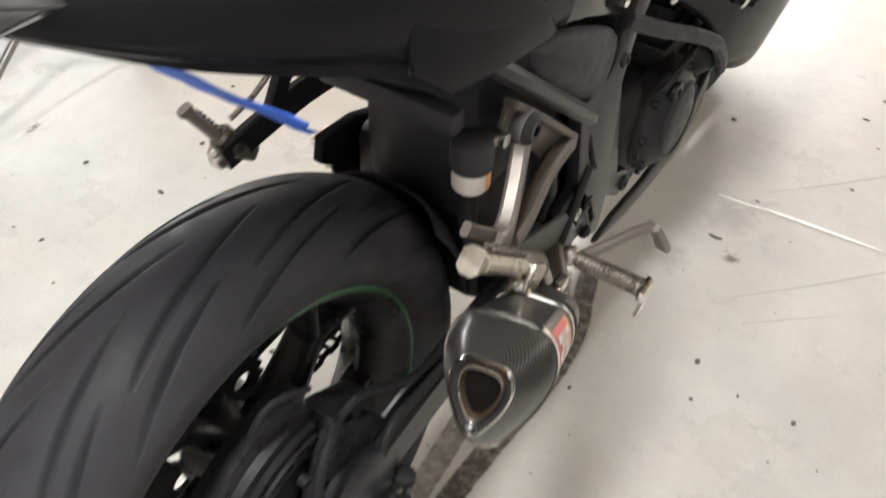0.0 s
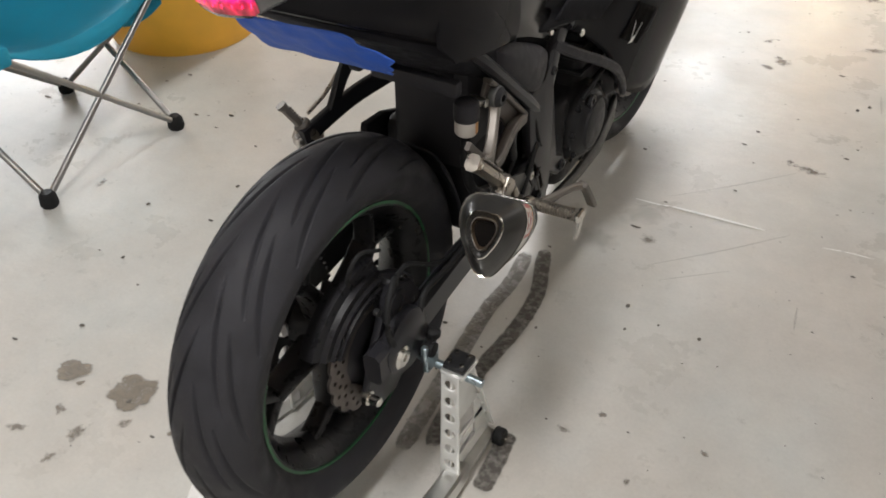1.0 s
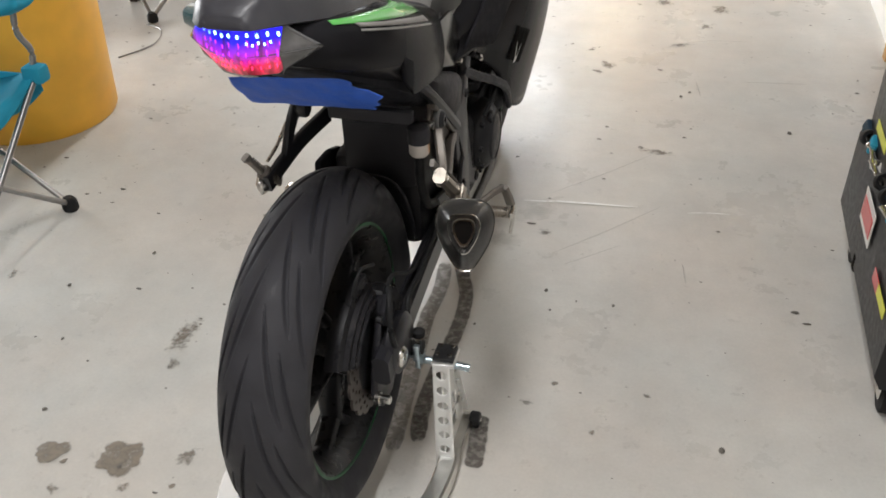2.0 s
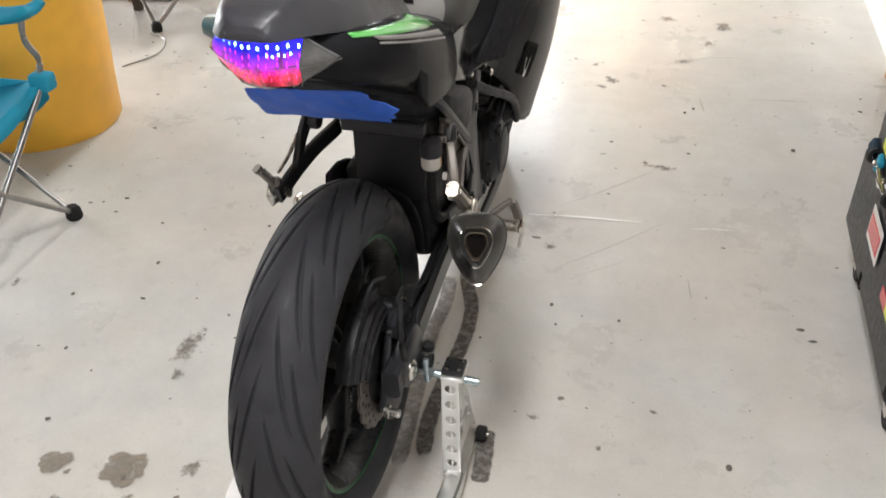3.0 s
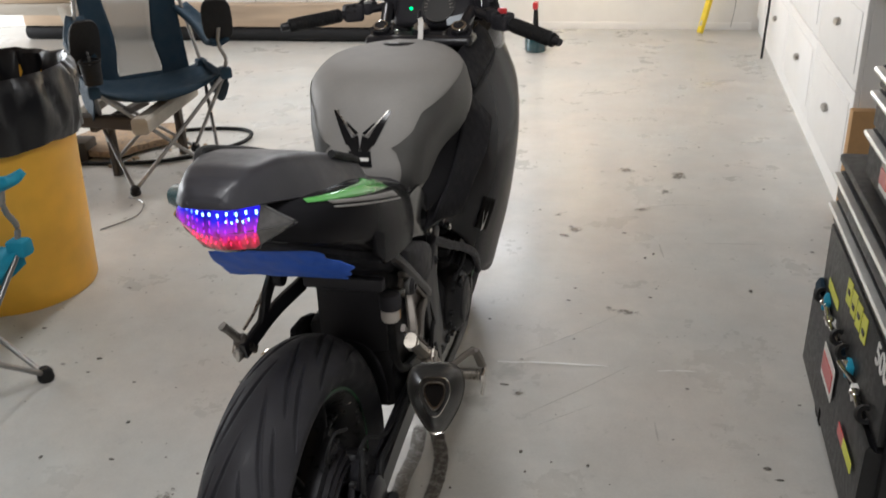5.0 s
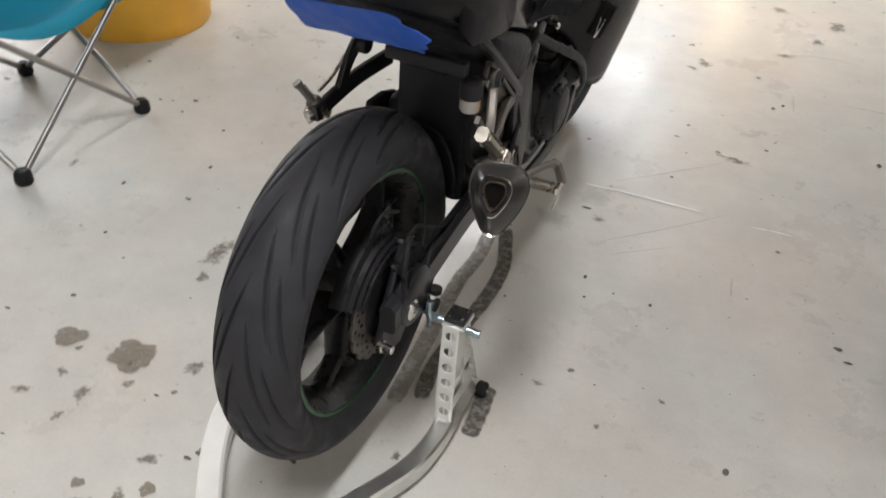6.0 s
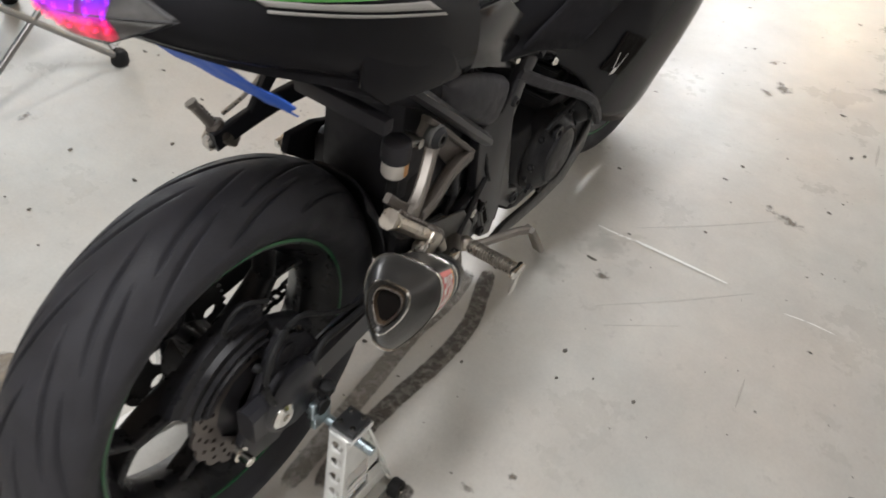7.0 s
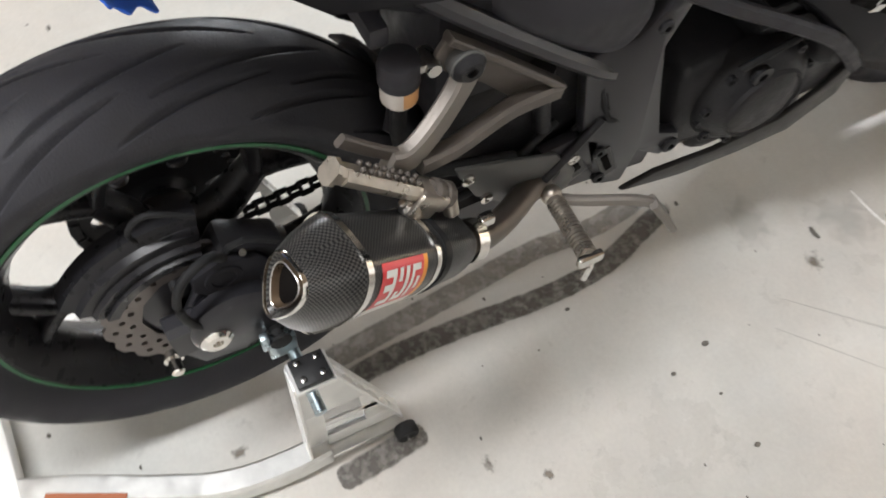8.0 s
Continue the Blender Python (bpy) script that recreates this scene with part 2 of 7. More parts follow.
M = {
    "floor": floor_material(),
    "wall": material("white_wall_paint", (0.81, 0.79, 0.755), 0.6, spread=0.05, scale=9, bump=0.15, bump_scale=90),
    "ceil": wood_material("bare_board_ceiling", (0.22, 0.16, 0.11), 0.25),
    "cab": material("white_cabinet_paint", (0.86, 0.845, 0.82), 0.38, spread=0.04, scale=12, bump=0.05),
    "counter": material("grey_laminate", (0.42, 0.41, 0.40), 0.35, spread=0.12, scale=60),
    "champagne": material("worn_champagne_alloy", (0.46, 0.42, 0.365), 0.34, 0.9, spread=0.30, scale=60, bump=0.2, bump_scale=160),
    "nickel": material("brushed_nickel", (0.55, 0.53, 0.50), 0.3, 1.0, spread=0.15, scale=90),
    "rubber": material("tyre_rubber", (0.0295, 0.0292, 0.0335), 0.60, spread=0.35, scale=26, bump=0.25, bump_scale=420, spec=0.22),
    "rubber2": material("moulded_rubber", (0.012, 0.012, 0.0126), 0.68, spread=0.2, scale=80, bump=0.3, bump_scale=500, spec=0.26),
    "gloss": material("gloss_black_paint", (0.0105, 0.0105, 0.0115), 0.13, spread=0.10, scale=12, spec=0.3),
    "deep": material("matt_black_trim", (0.0165, 0.0162, 0.0190), 0.7, spread=0.2, scale=60, spec=0.08),
    "plate2": material("grey_heel_plate", (0.085, 0.085, 0.082), 0.45, 0.2, spread=0.15, scale=60),
    "panel": material("dark_fairing_paint", (0.0155, 0.0153, 0.0172), 0.17, spread=0.06, scale=14, spec=0.02),
    "satin": material("satin_black_metal", (0.0205, 0.0202, 0.0235), 0.30, spread=0.05, scale=9, bump=0.0, bump_scale=300, spec=0.38),
    "matte": material("black_plastic", (0.0275, 0.0268, 0.0315), 0.55, spread=0.2, scale=60, bump=0.10, bump_scale=700, spec=0.26),
    "dark": material("oily_dark_metal", (0.0165, 0.0162, 0.0180), 0.42, 0.0, spread=0.3, scale=45, bump=0.25, bump_scale=220, spec=0.22),
    "tank": material("metallic_grey_paint", (0.275, 0.266, 0.254), 0.62, 0.10, spread=0.05, scale=200, spec=0.3),
    "tank_dark": material("shaded_metallic_grey", (0.085, 0.083, 0.080), 0.48, 0.2, spread=0.08, scale=200, spec=0.3),
    "green": material("lime_green_paint", (0.10, 0.42, 0.09), 0.25, spread=0.06, scale=60, coat=0.8),
    "rim": material("rim_black_lacquer", (0.0135, 0.0132, 0.0150), 0.30, spread=0.2, scale=50, bump=0.05, bump_scale=300, spec=0.22),
    "stripe": material("rim_green_tape", (0.012, 0.11, 0.035), 0.35, spread=0.15, scale=60),
    "seat": material("seat_vinyl", (0.028, 0.028, 0.034), 0.42, spread=0.15, scale=60, bump=0.12, bump_scale=600),
    "alu": material("worn_aluminium", (0.66, 0.66, 0.64), 0.34, 1.0, spread=0.16, scale=40, bump=0.1, bump_scale=160),
    "white_alu": material("bright_aluminium", (0.82, 0.82, 0.80), 0.36, 0.85, spread=0.10, scale=40, bump=0.1, bump_scale=160),
    "whitepaint": material("lit_stand_white", (0.80, 0.79, 0.77), 0.4, spread=0.06, scale=30, bump=0.05),
    "sheet": material("brushed_pale_sheet", (0.74, 0.74, 0.72), 0.46, 0.35, spread=0.10, scale=40, bump=0.1, bump_scale=160),
    # brown casting; on the hanger web it stands for the shaded side
    "web": material("brown_and_shaded_casting", (0.095, 0.082, 0.072), 0.45, 0.4, spread=0.15, scale=60, bump=0.15, bump_scale=300),
    "steel": material("polished_steel", (0.72, 0.70, 0.66), 0.18, 1.0, spread=0.16, scale=60),
    "plategrey": material("dull_grey_plate", (0.036, 0.035, 0.034), 0.42, 0.3, spread=0.15, scale=60, bump=0.15, bump_scale=300),
    "pipe": material("stained_steel_pipe", (0.15, 0.13, 0.112), 0.42, 0.85, spread=0.25, scale=40),
    "cast": material("silver_grey_casting", (0.21, 0.19, 0.17), 0.46, 0.6, spread=0.14, scale=60, bump=0.15, bump_scale=300),
    "zinc": material("blue_zinc_plate", (0.42, 0.50, 0.54), 0.32, 1.0, spread=0.22, scale=50),
    "disc": material("brake_disc_steel", (0.145, 0.128, 0.118), 0.40, 0.8, spread=0.15, scale=70),
    "heat": material("heat_tinted_steel", (0.12, 0.085, 0.055), 0.42, 0.7, spread=0.35, scale=40),
    # soot in the exhaust outlet; also painted as shade in slots and a recess
    "soot": material("soot", (0.006, 0.005, 0.0045), 0.95, spread=0.3, scale=60, spec=0.05),
    "carbon": carbon_material(),
    "rust": material("orange_brown_print", (0.34, 0.10, 0.035), 0.4, spread=0.1, scale=40),
    "red": material("red_enamel", (0.62, 0.035, 0.04), 0.3, spread=0.06, scale=40, coat=0.4),
    "orange": material("orange_enamel", (0.80, 0.30, 0.03), 0.35, spread=0.06, scale=40),
    "white": material("white_print", (0.78, 0.77, 0.74), 0.45, spread=0.05, scale=40),
    "yellowprint": material("yellow_print", (0.72, 0.74, 0.08), 0.45, spread=0.06, scale=40),
    "tape": material("blue_masking_tape", (0.022, 0.10, 0.50), 0.60, spread=0.14, scale=50, bump=0.5, bump_scale=130),
    "fluid": material("cloudy_white_plastic", (0.62, 0.58, 0.54), 0.35, spread=0.08, scale=40),
    "amber": material("brake_fluid", (0.62, 0.33, 0.14), 0.35, spread=0.12, scale=30),
    "bin": material("yellow_polythene", (0.84, 0.44, 0.045), 0.45, spread=0.14, scale=10, bump=0.12, bump_scale=40),
    "bag": material("black_bin_bag", (0.007, 0.007, 0.009), 0.34, spread=0.2, scale=20, bump=0.8, bump_scale=35),
    "turq": material("turquoise_canvas", (0.012, 0.29, 0.44), 0.8, spread=0.12, scale=24, bump=0.5, bump_scale=900),
    "navy": material("dark_blue_canvas", (0.010, 0.035, 0.062), 0.8, spread=0.14, scale=24, bump=0.5, bump_scale=900),
    "mesh": clear("grey_chair_mesh", (0.50, 0.49, 0.47), 0.8, 0.55),
    "tubegrey": material("grey_steel_tube", (0.30, 0.29, 0.28), 0.36, 0.85, spread=0.15, scale=60),
    "cart": material("black_powder_coat", (0.014, 0.014, 0.015), 0.42, spread=0.18, scale=60, bump=0.2, bump_scale=600, spec=0.3),
    "wood": wood_material("raw_timber", (0.50, 0.38, 0.27)),
    "chipboard": material("crumbling_chipboard", (0.34, 0.235, 0.145), 0.85, spread=0.75, scale=55, bump=0.9, bump_scale=70),
    "oldwood": wood_material("weathered_board", (0.42, 0.38, 0.32), 0.4),
    "darkwood": wood_material("stained_dark_timber", (0.055, 0.042, 0.032)),
    "card": material("brown_board", (0.46, 0.27, 0.12), 0.75, spread=0.14, scale=30, bump=0.1),
    "yellowlevel": material("yellow_enamel", (0.85, 0.62, 0.02), 0.35, spread=0.06, scale=30),
    "screen": clear("smoked_screen", (0.004, 0.004, 0.005), 0.03, 0.93),
    "lensgrey": material("smoked_lens", (0.06, 0.06, 0.065), 0.12, spread=0.2, scale=30, coat=1.0),
    "signal": material("dark_teal_lens", (0.01, 0.05, 0.06), 0.15, spread=0.2, scale=30, coat=0.8),
    "mirror": material("mirror_glass", (0.86, 0.88, 0.85), 0.03, 1.0, spread=0.01, scale=10),
    "lcd": material("pale_display", (0.62, 0.68, 0.74), 0.15, spread=0.04, scale=40, coat=0.5),
    "dial": material("dial_grey", (0.05, 0.05, 0.05), 0.4, spread=0.1, scale=90),
    "ledblue": glow("blue_diode", (0.05, 0.12, 1.0), 9.0),
    "ledcyan": glow("cyan_diode", (0.35, 0.70, 1.0), 8.0),
    "ledviolet": glow("violet_glint", (0.35, 0.02, 0.95), 3.2),
    "ledred": glow("red_glint", (1.0, 0.02, 0.10), 4.0),
    "ledgreen": glow("green_diode", (0.0, 0.9, 0.25), 4.0),
    "oil": stain_material("brown_oil_stain", (0.235, 0.200, 0.155), 0.85, 45, 0.72, 1.18),
    "splatter": stain_material("broken_dirt_patch", (0.21, 0.18, 0.145), 0.8, 60, 0.90, 1.16),
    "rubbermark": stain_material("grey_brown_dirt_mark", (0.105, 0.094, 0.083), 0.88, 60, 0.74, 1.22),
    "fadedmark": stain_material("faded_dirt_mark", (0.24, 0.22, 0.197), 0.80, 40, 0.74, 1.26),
    "smear": stain_material("faint_smear", (0.38, 0.36, 0.32), 0.22, 40),
    "scrape": stain_material("pale_scrape", (0.93, 0.93, 0.91), 0.95, 32),
    "thinmark": stain_material("thin_dark_scuff", (0.36, 0.34, 0.315), 0.18, 60),
    "lampband": lamp_band(),
    "clearend": material("grey_clear_lens", (0.10, 0.098, 0.098), 0.10, spread=0.5, scale=60),
    "speck": material("dark_specks", (0.12, 0.11, 0.095), 0.7, spread=0.4, scale=60),
}


# ---- building helpers ----
def finish(bm, angle=38):
    """Smooth faces with hard edges where the surface turns sharply."""
    bm.normal_update()
    for f in bm.faces:
        f.smooth = True
    for e in bm.edges:
        if len(e.link_faces) == 2 and e.calc_face_angle(0) > radians(angle):
            e.smooth = False


def mesh_of(name, bm, mat, angle=38):
    finish(bm, angle)
    me = bpy.data.meshes.new(name)
    bm.to_mesh(me)
    bm.free()
    for k in (mat if isinstance(mat, (list, tuple)) else [mat]):
        me.materials.append(M[k] if isinstance(k, str) else k)
    return me


def part(name, bm, mat, parent, label="", angle=38):
    """One mesh object under a thing or a part; the mesh is in the thing's own space."""
    ob = new(name, mesh_of(name, bm, mat, angle))
    ob.parent = parent
    if label:
        tagged(ob, label)
    return ob


def thing(name, label, category, at=(0, 0, 0), group="", rz=0):
    ob = new(name)
    ob.empty_display_size = 0.1
    ob.matrix_world = pose(*at, 0, 0, rz)
    return tagged(ob, label, category, group)


def solo(name, bm, mat, label, category, group="", kind="", angle=38):
    return tagged(new(name, mesh_of(name, bm, mat, angle)), label, category, group, kind)


def merge(*bms):
    """Several pieces of one mesh together."""
    out = bmesh.new()
    for b in bms:
        me = bpy.data.meshes.new("tmp")
        b.to_mesh(me)
        b.free()
        out.from_mesh(me)
        bpy.data.meshes.remove(me)
    return out


def box(size, m=Matrix(), bevel=0.0, seg=2):
    bm = bmesh.new()
    bmesh.ops.create_cube(bm, size=1.0, matrix=Matrix.Diagonal((*size, 1)))
    if bevel:
        bmesh.ops.bevel(bm, geom=bm.edges[:], offset=bevel, segments=seg, profile=0.5, affect="EDGES")
    bm.transform(m)
    return bm


def box2(lo, hi, bevel=0.0, seg=2):
    lo, hi = Vector(lo), Vector(hi)
    return box(hi - lo, Matrix.Translation((lo + hi) / 2), bevel, seg)


def lathe(profile, m=Matrix(), seg=32, closed=False):
    """Turns (radius, along) points round the z axis."""
    bm = bmesh.new()
    rings = []
    for r, z in profile:
        if r < 1e-6:
            rings.append([bm.verts.new((0, 0, z))])
        else:
            rings.append([bm.verts.new((r * math.cos(2 * math.pi * k / seg), r * math.sin(2 * math.pi * k / seg), z)) for k in range(seg)])
    pairs = list(zip(rings, rings[1:])) + ([(rings[-1], rings[0])] if closed else [])
    for a, b in pairs:
        for k in range(seg):
            j = (k + 1) % seg
            if len(a) == 1 and len(b) == 1:
                continue
            if len(a) == 1:
                bm.faces.new((a[0], b[j], b[k]))
            elif len(b) == 1:
                bm.faces.new((a[k], a[j], b[0]))
            else:
                bm.faces.new((a[k], a[j], b[j], b[k]))
    bmesh.ops.recalc_face_normals(bm, faces=bm.faces)
    bm.transform(m)
    return bm


def along(a, b):
    """A pose at a whose z axis points to b."""
    a, b = Vector(a), Vector(b)
    return Matrix.Translation(a) @ (b - a).to_track_quat("Z", "Y").to_matrix().to_4x4()


def rod(a, b, r, r2=None, seg=16, bevel=0.0):
    h = (Vector(b) - Vector(a)).length
    r2 = r if r2 is None else r2
    e = bevel
    prof = [(0, 0), (r - e, 0), (r, e), (r2, h - e), (r2 - e, h), (0, h)] if e else [(0, 0), (r, 0), (r2, h), (0, h)]
    return lathe(prof, along(a, b), seg)


def spline(points, n):
    """n points along a smooth curve through the given ones (any dimension)."""
    p = np.array(points, float)
    if len(p) < 3:
        return [tuple(p[0] + (p[-1] - p[0]) * k / (n - 1)) for k in range(n)]
    ext = np.vstack([2 * p[0] - p[1], p, 2 * p[-1] - p[-2]])
    d = np.r_[0, np.cumsum(np.maximum(1e-6, np.linalg.norm(np.diff(p, axis=0), axis=1)))]
    out = []
    for s in np.linspace(0, d[-1], n):
        k = min(len(p) - 2, max(0, int(np.searchsorted(d, s, side="right")) - 1))
        u = (s - d[k]) / (d[k + 1] - d[k])
        a, b, c, e = ext[k], ext[k + 1], ext[k + 2], ext[k + 3]
        out.append(tuple(0.5 * (2 * b + (c - a) * u + (2 * a - 5 * b + 4 * c - e) * u * u + (3 * b - a - 3 * c + e) * u ** 3)))
    return out


def loft(rings, closed=True, caps=True):
    """Skins a row of rings with equal numbers of points."""
    bm = bmesh.new()
    vs = [[bm.verts.new(p) for p in r] for r in rings]
    n = len(vs[0])
    for a, b in zip(vs, vs[1:]):
        for k in range(n if closed else n - 1):
            j = (k + 1) % n
            bm.faces.new((a[k], a[j], b[j], b[k]))
    if caps and closed:
        bm.faces.new(vs[0][::-1])
        bm.faces.new(vs[-1])
    bmesh.ops.recalc_face_normals(bm, faces=bm.faces)
    return bm


def tube(points, r, seg=10, n=None, flat=1.0):
    """A round or flattened tube along a smooth curve."""
    pts = [Vector(p) for p in (spline(points, n) if n else points)]
    rings, up = [], Vector((0.03, 0.02, 1)).normalized()
    for k, p in enumerate(pts):
        d = (pts[min(k + 1, len(pts) - 1)] - pts[max(k - 1, 0)]).normalized()
        side = d.cross(up)
        if side.length < 0.1:
            side = d.cross(Vector((0, 1, 0.05)))
        side.normalize()
        v = side.cross(d).normalized()
        rad = r(k / (len(pts) - 1)) if callable(r) else r
        rings.append([p + side * rad * math.cos(2 * math.pi * j / seg) + v * rad * flat * math.sin(2 * math.pi * j / seg) for j in range(seg)])
    return loft(rings)


def bar(points, w, h, n=None, bevel=0.15):
    """A tube of rounded rectangular section along a curve; w across, h upward."""
    pts = [Vector(p) for p in (spline(points, n) if n else points)]
    rings = []
    e = bevel * min(w, h)
    shape = [(-w / 2 + e, -h / 2), (w / 2 - e, -h / 2), (w / 2, -h / 2 + e), (w / 2, h / 2 - e), (w / 2 - e, h / 2), (-w / 2 + e, h / 2), (-w / 2, h / 2 - e), (-w / 2, -h / 2 + e)]
    for k, p in enumerate(pts):
        d = (pts[min(k + 1, len(pts) - 1)] - pts[max(k - 1, 0)]).normalized()
        side = d.cross(Vector((0, 0, 1)))
        if side.length < 0.1:
            side = Vector((1, 0, 0))
        side.normalize()
        v = side.cross(d).normalized()
        rings.append([p + side * a + v * b for a, b in shape])
    return loft(rings)


def plate(outline, thick, m=Matrix(), bevel=0.0, holes=()):
    """A flat plate from a 2D outline, thickness along z, with round holes (x, y, r)."""
    bm = bmesh.new()
    loops = [[Vector((x, y, 0)) for x, y in outline]]
    for hx, hy, hr in holes:
        loops.append([Vector((hx + hr * math.cos(2 * math.pi * k / 12), hy + hr * math.sin(2 * math.pi * k / 12), 0)) for k in range(12)])
    edges = []
    for lp in loops:
        vs = [bm.verts.new(p) for p in lp]
        edges += [bm.edges.new((vs[k], vs[(k + 1) % len(vs)])) for k in range(len(vs))]
    if holes:
        bmesh.ops.triangle_fill(bm, edges=edges, use_beauty=True)
    else:
        bm.faces.new(bm.verts[:])
    bmesh.ops.recalc_face_normals(bm, faces=bm.faces)
    r = bmesh.ops.extrude_face_region(bm, geom=bm.faces[:])
    bmesh.ops.translate(bm, verts=[v for v in r["geom"] if isinstance(v, bmesh.types.BMVert)], vec=(0, 0, thick))
    bmesh.ops.recalc_face_normals(bm, faces=bm.faces)
    if bevel:
        sharp = [e for e in bm.edges if len(e.link_faces) == 2 and e.calc_face_angle(0) > 0.9]
        bmesh.ops.bevel(bm, geom=sharp, offset=bevel, segments=2, profile=0.5, affect="EDGES")
    bm.transform(m)
    return bm


# a plate outline given as (y, z) that stands at x and thickens towards +x
def side_plate(outline, x, thick, bevel=0.0, holes=()):
    m = Matrix(((0, 0, 1, x), (1, 0, 0, 0), (0, 1, 0, 0), (0, 0, 0, 1)))
    return plate(outline, thick, m, bevel, holes)


def ball(r, at, sx=1, sy=1, sz=1, seg=16):
    prof = [(r * math.sin(math.pi * k / 10), -r * math.cos(math.pi * k / 10)) for k in range(11)]
    prof[0], prof[-1] = (0, -r), (0, r)
    return lathe(prof, Matrix.Translation(at) @ Matrix.Diagonal((sx, sy, sz, 1)), seg)


def mirrored(bm):
    bm.transform(Matrix.Diagonal((-1, 1, 1, 1)))
    bmesh.ops.reverse_faces(bm, faces=bm.faces[:])
    return bm


def half_body(stations, n_round=20, n_long=36, caps=True):
    """A left-right symmetric body: stations of (y, [(x, z), ...]) with the right half from top to bottom."""
    half = [[(x, y, z) for x, z in spline(pr, n_round)] for y, pr in stations]
    cols = [spline([h[k] for h in half], n_long) for k in range(n_round)]
    rings = []
    for j in range(n_long):
        right = [Vector(cols[k][j]) for k in range(n_round)]
        left = [Vector((-p.x, p.y, p.z)) for p in right[::-1] if abs(p.x) > 1e-4]
        rings.append(right + left)
    m = min(len(r) for r in rings)
    rings = [r for r in rings if len(r) == m] if any(len(r) != m for r in rings) else rings
    return loft(rings, True, caps)


def shell(stations, n_round=18, n_long=30):
    """An open surface through stations of 3D points."""
    half = [spline(pr, n_round) for pr in stations]
    cols = [spline([h[k] for h in half], n_long) for k in range(n_round)]
    return loft([[cols[k][j] for k in range(n_round)] for j in range(n_long)], False, False)


def thicken(ob, t, offset=-1.0):
    s = ob.modifiers.new("thickness", "SOLIDIFY")
    s.thickness, s.offset = t, offset
    return ob


def tree_of(ob):
    """A search tree over a mesh, to lay things on its surface."""
    me = ob.data
    return BVHTree.FromPolygons([tuple(v.co) for v in me.vertices], [tuple(p.vertices) for p in me.polygons])


def drape(tree, corners, along_axis, lift, nu=8, nv=4):
    """A patch laid on a surface: four corners given in the two other axes, dropped along the axis ('y' from behind, 'x' / '-x' from a side)."""
    p00, p10, p11, p01 = [Vector(c) for c in corners]
    rows = []
    for i in range(nv + 1):
        v = i / nv
        row = []
        for j in range(nu + 1):
            u = j / nu
            q = p00 * (1 - u) * (1 - v) + p10 * u * (1 - v) + p11 * u * v + p01 * (1 - u) * v
            if along_axis == "y":
                o, d = Vector((q[0], -1.0, q[1])), Vector((0, 1, 0))
            elif along_axis == "x":
                o, d = Vector((1.0, q[0], q[1])), Vector((-1, 0, 0))
            else:
                o, d = Vector((-1.0, q[0], q[1])), Vector((1, 0, 0))
            hit, nrm, k, dist = tree.ray_cast(o, d)
            if hit is None:
                hit, nrm, k, dist = tree.find_nearest(o + d * 0.88)
            if nrm.dot(d) > 0:
                nrm = -nrm
            row.append(hit + nrm * lift)
        rows.append(row)
    return loft(rows, False, False)


# ---- large structure ----
X0, X1, Y0, Y1, H = -7.0, 1.92, -4.0, 6.0, 2.7

b = bmesh.new()
bmesh.ops.create_grid(b, x_segments=8, y_segments=8, size=0.5, matrix=Matrix.Translation(((X0 + X1) / 2, (Y0 + Y1) / 2, 0)) @ Matrix.Diagonal((X1 - X0 + 9, Y1 - Y0 + 9, 1, 1)))
ground = solo("floor", b, "floor", "pale grey painted concrete garage floor, scuffed and speckled", "floor", kind="structure")
solo("ceiling", box2((X0 - 0.2, Y0 - 0.2, H), (X1 + 0.2, Y1 + 0.2, H + 0.15)), "ceil", "bare brown board garage ceiling", "ceiling", kind="structure")

# far wall with a window opening high up, vertical board joints cut as shallow battens
WX0, WX1, WZ0, WZ1 = -1.20, -0.35, 1.45, 2.50
b = merge(box2((X0 - 0.2, Y1, 0), (WX0, Y1 + 0.15, H)), box2((WX1, Y1, 0), (X1 + 0.2, Y1 + 0.15, H)),
          box2((WX0, Y1, 0), (WX1, Y1 + 0.15, WZ0)), box2((WX0, Y1, WZ1), (WX1, Y1 + 0.15, H)))
solo("wall_far", b, "wall", "white painted garage wall with panel joints", "wall", kind="structure")
solo("wall_right", box2((X1, Y0, 0), (X1 + 0.15, Y1, H)), "wall", "white painted garage wall behind the cabinets", "wall", kind="structure")
solo("wall_back", box2((X0 - 0.2, Y0 - 0.15, 0), (X1 + 0.2, Y0, H)), "wall", "white painted garage wall", "wall", kind="structure")
b = merge(box2((X0 - 0.15, Y0, 0), (X0, 1.95, H)), box2((X0 - 0.15, 5.25, 0), (X0, Y1, H)), box2((X0 - 0.15, 1.95, 2.4), (X0, 5.25, H)))
solo("wall_left", b, "wall", "white garage wall with a wide open doorway", "wall", kind="structure")
win = thing("window_1", "white framed window high in the far wall", "window", (0, 0, 0))
win["kind"] = "structure"
part("window_frame", merge(box2((WX0, Y1 + 0.02, WZ0), (WX0 + 0.05, Y1 + 0.1, WZ1), 0.004), box2((WX1 - 0.05, Y1 + 0.02, WZ0), (WX1, Y1 + 0.1, WZ1), 0.004),
     box2((WX0, Y1 + 0.02, WZ0), (WX1, Y1 + 0.1, WZ0 + 0.05), 0.004), box2((WX0, Y1 + 0.02, WZ1 - 0.05), (WX1, Y1 + 0.1, WZ1), 0.004)), "cab", win)
b = bmesh.new()
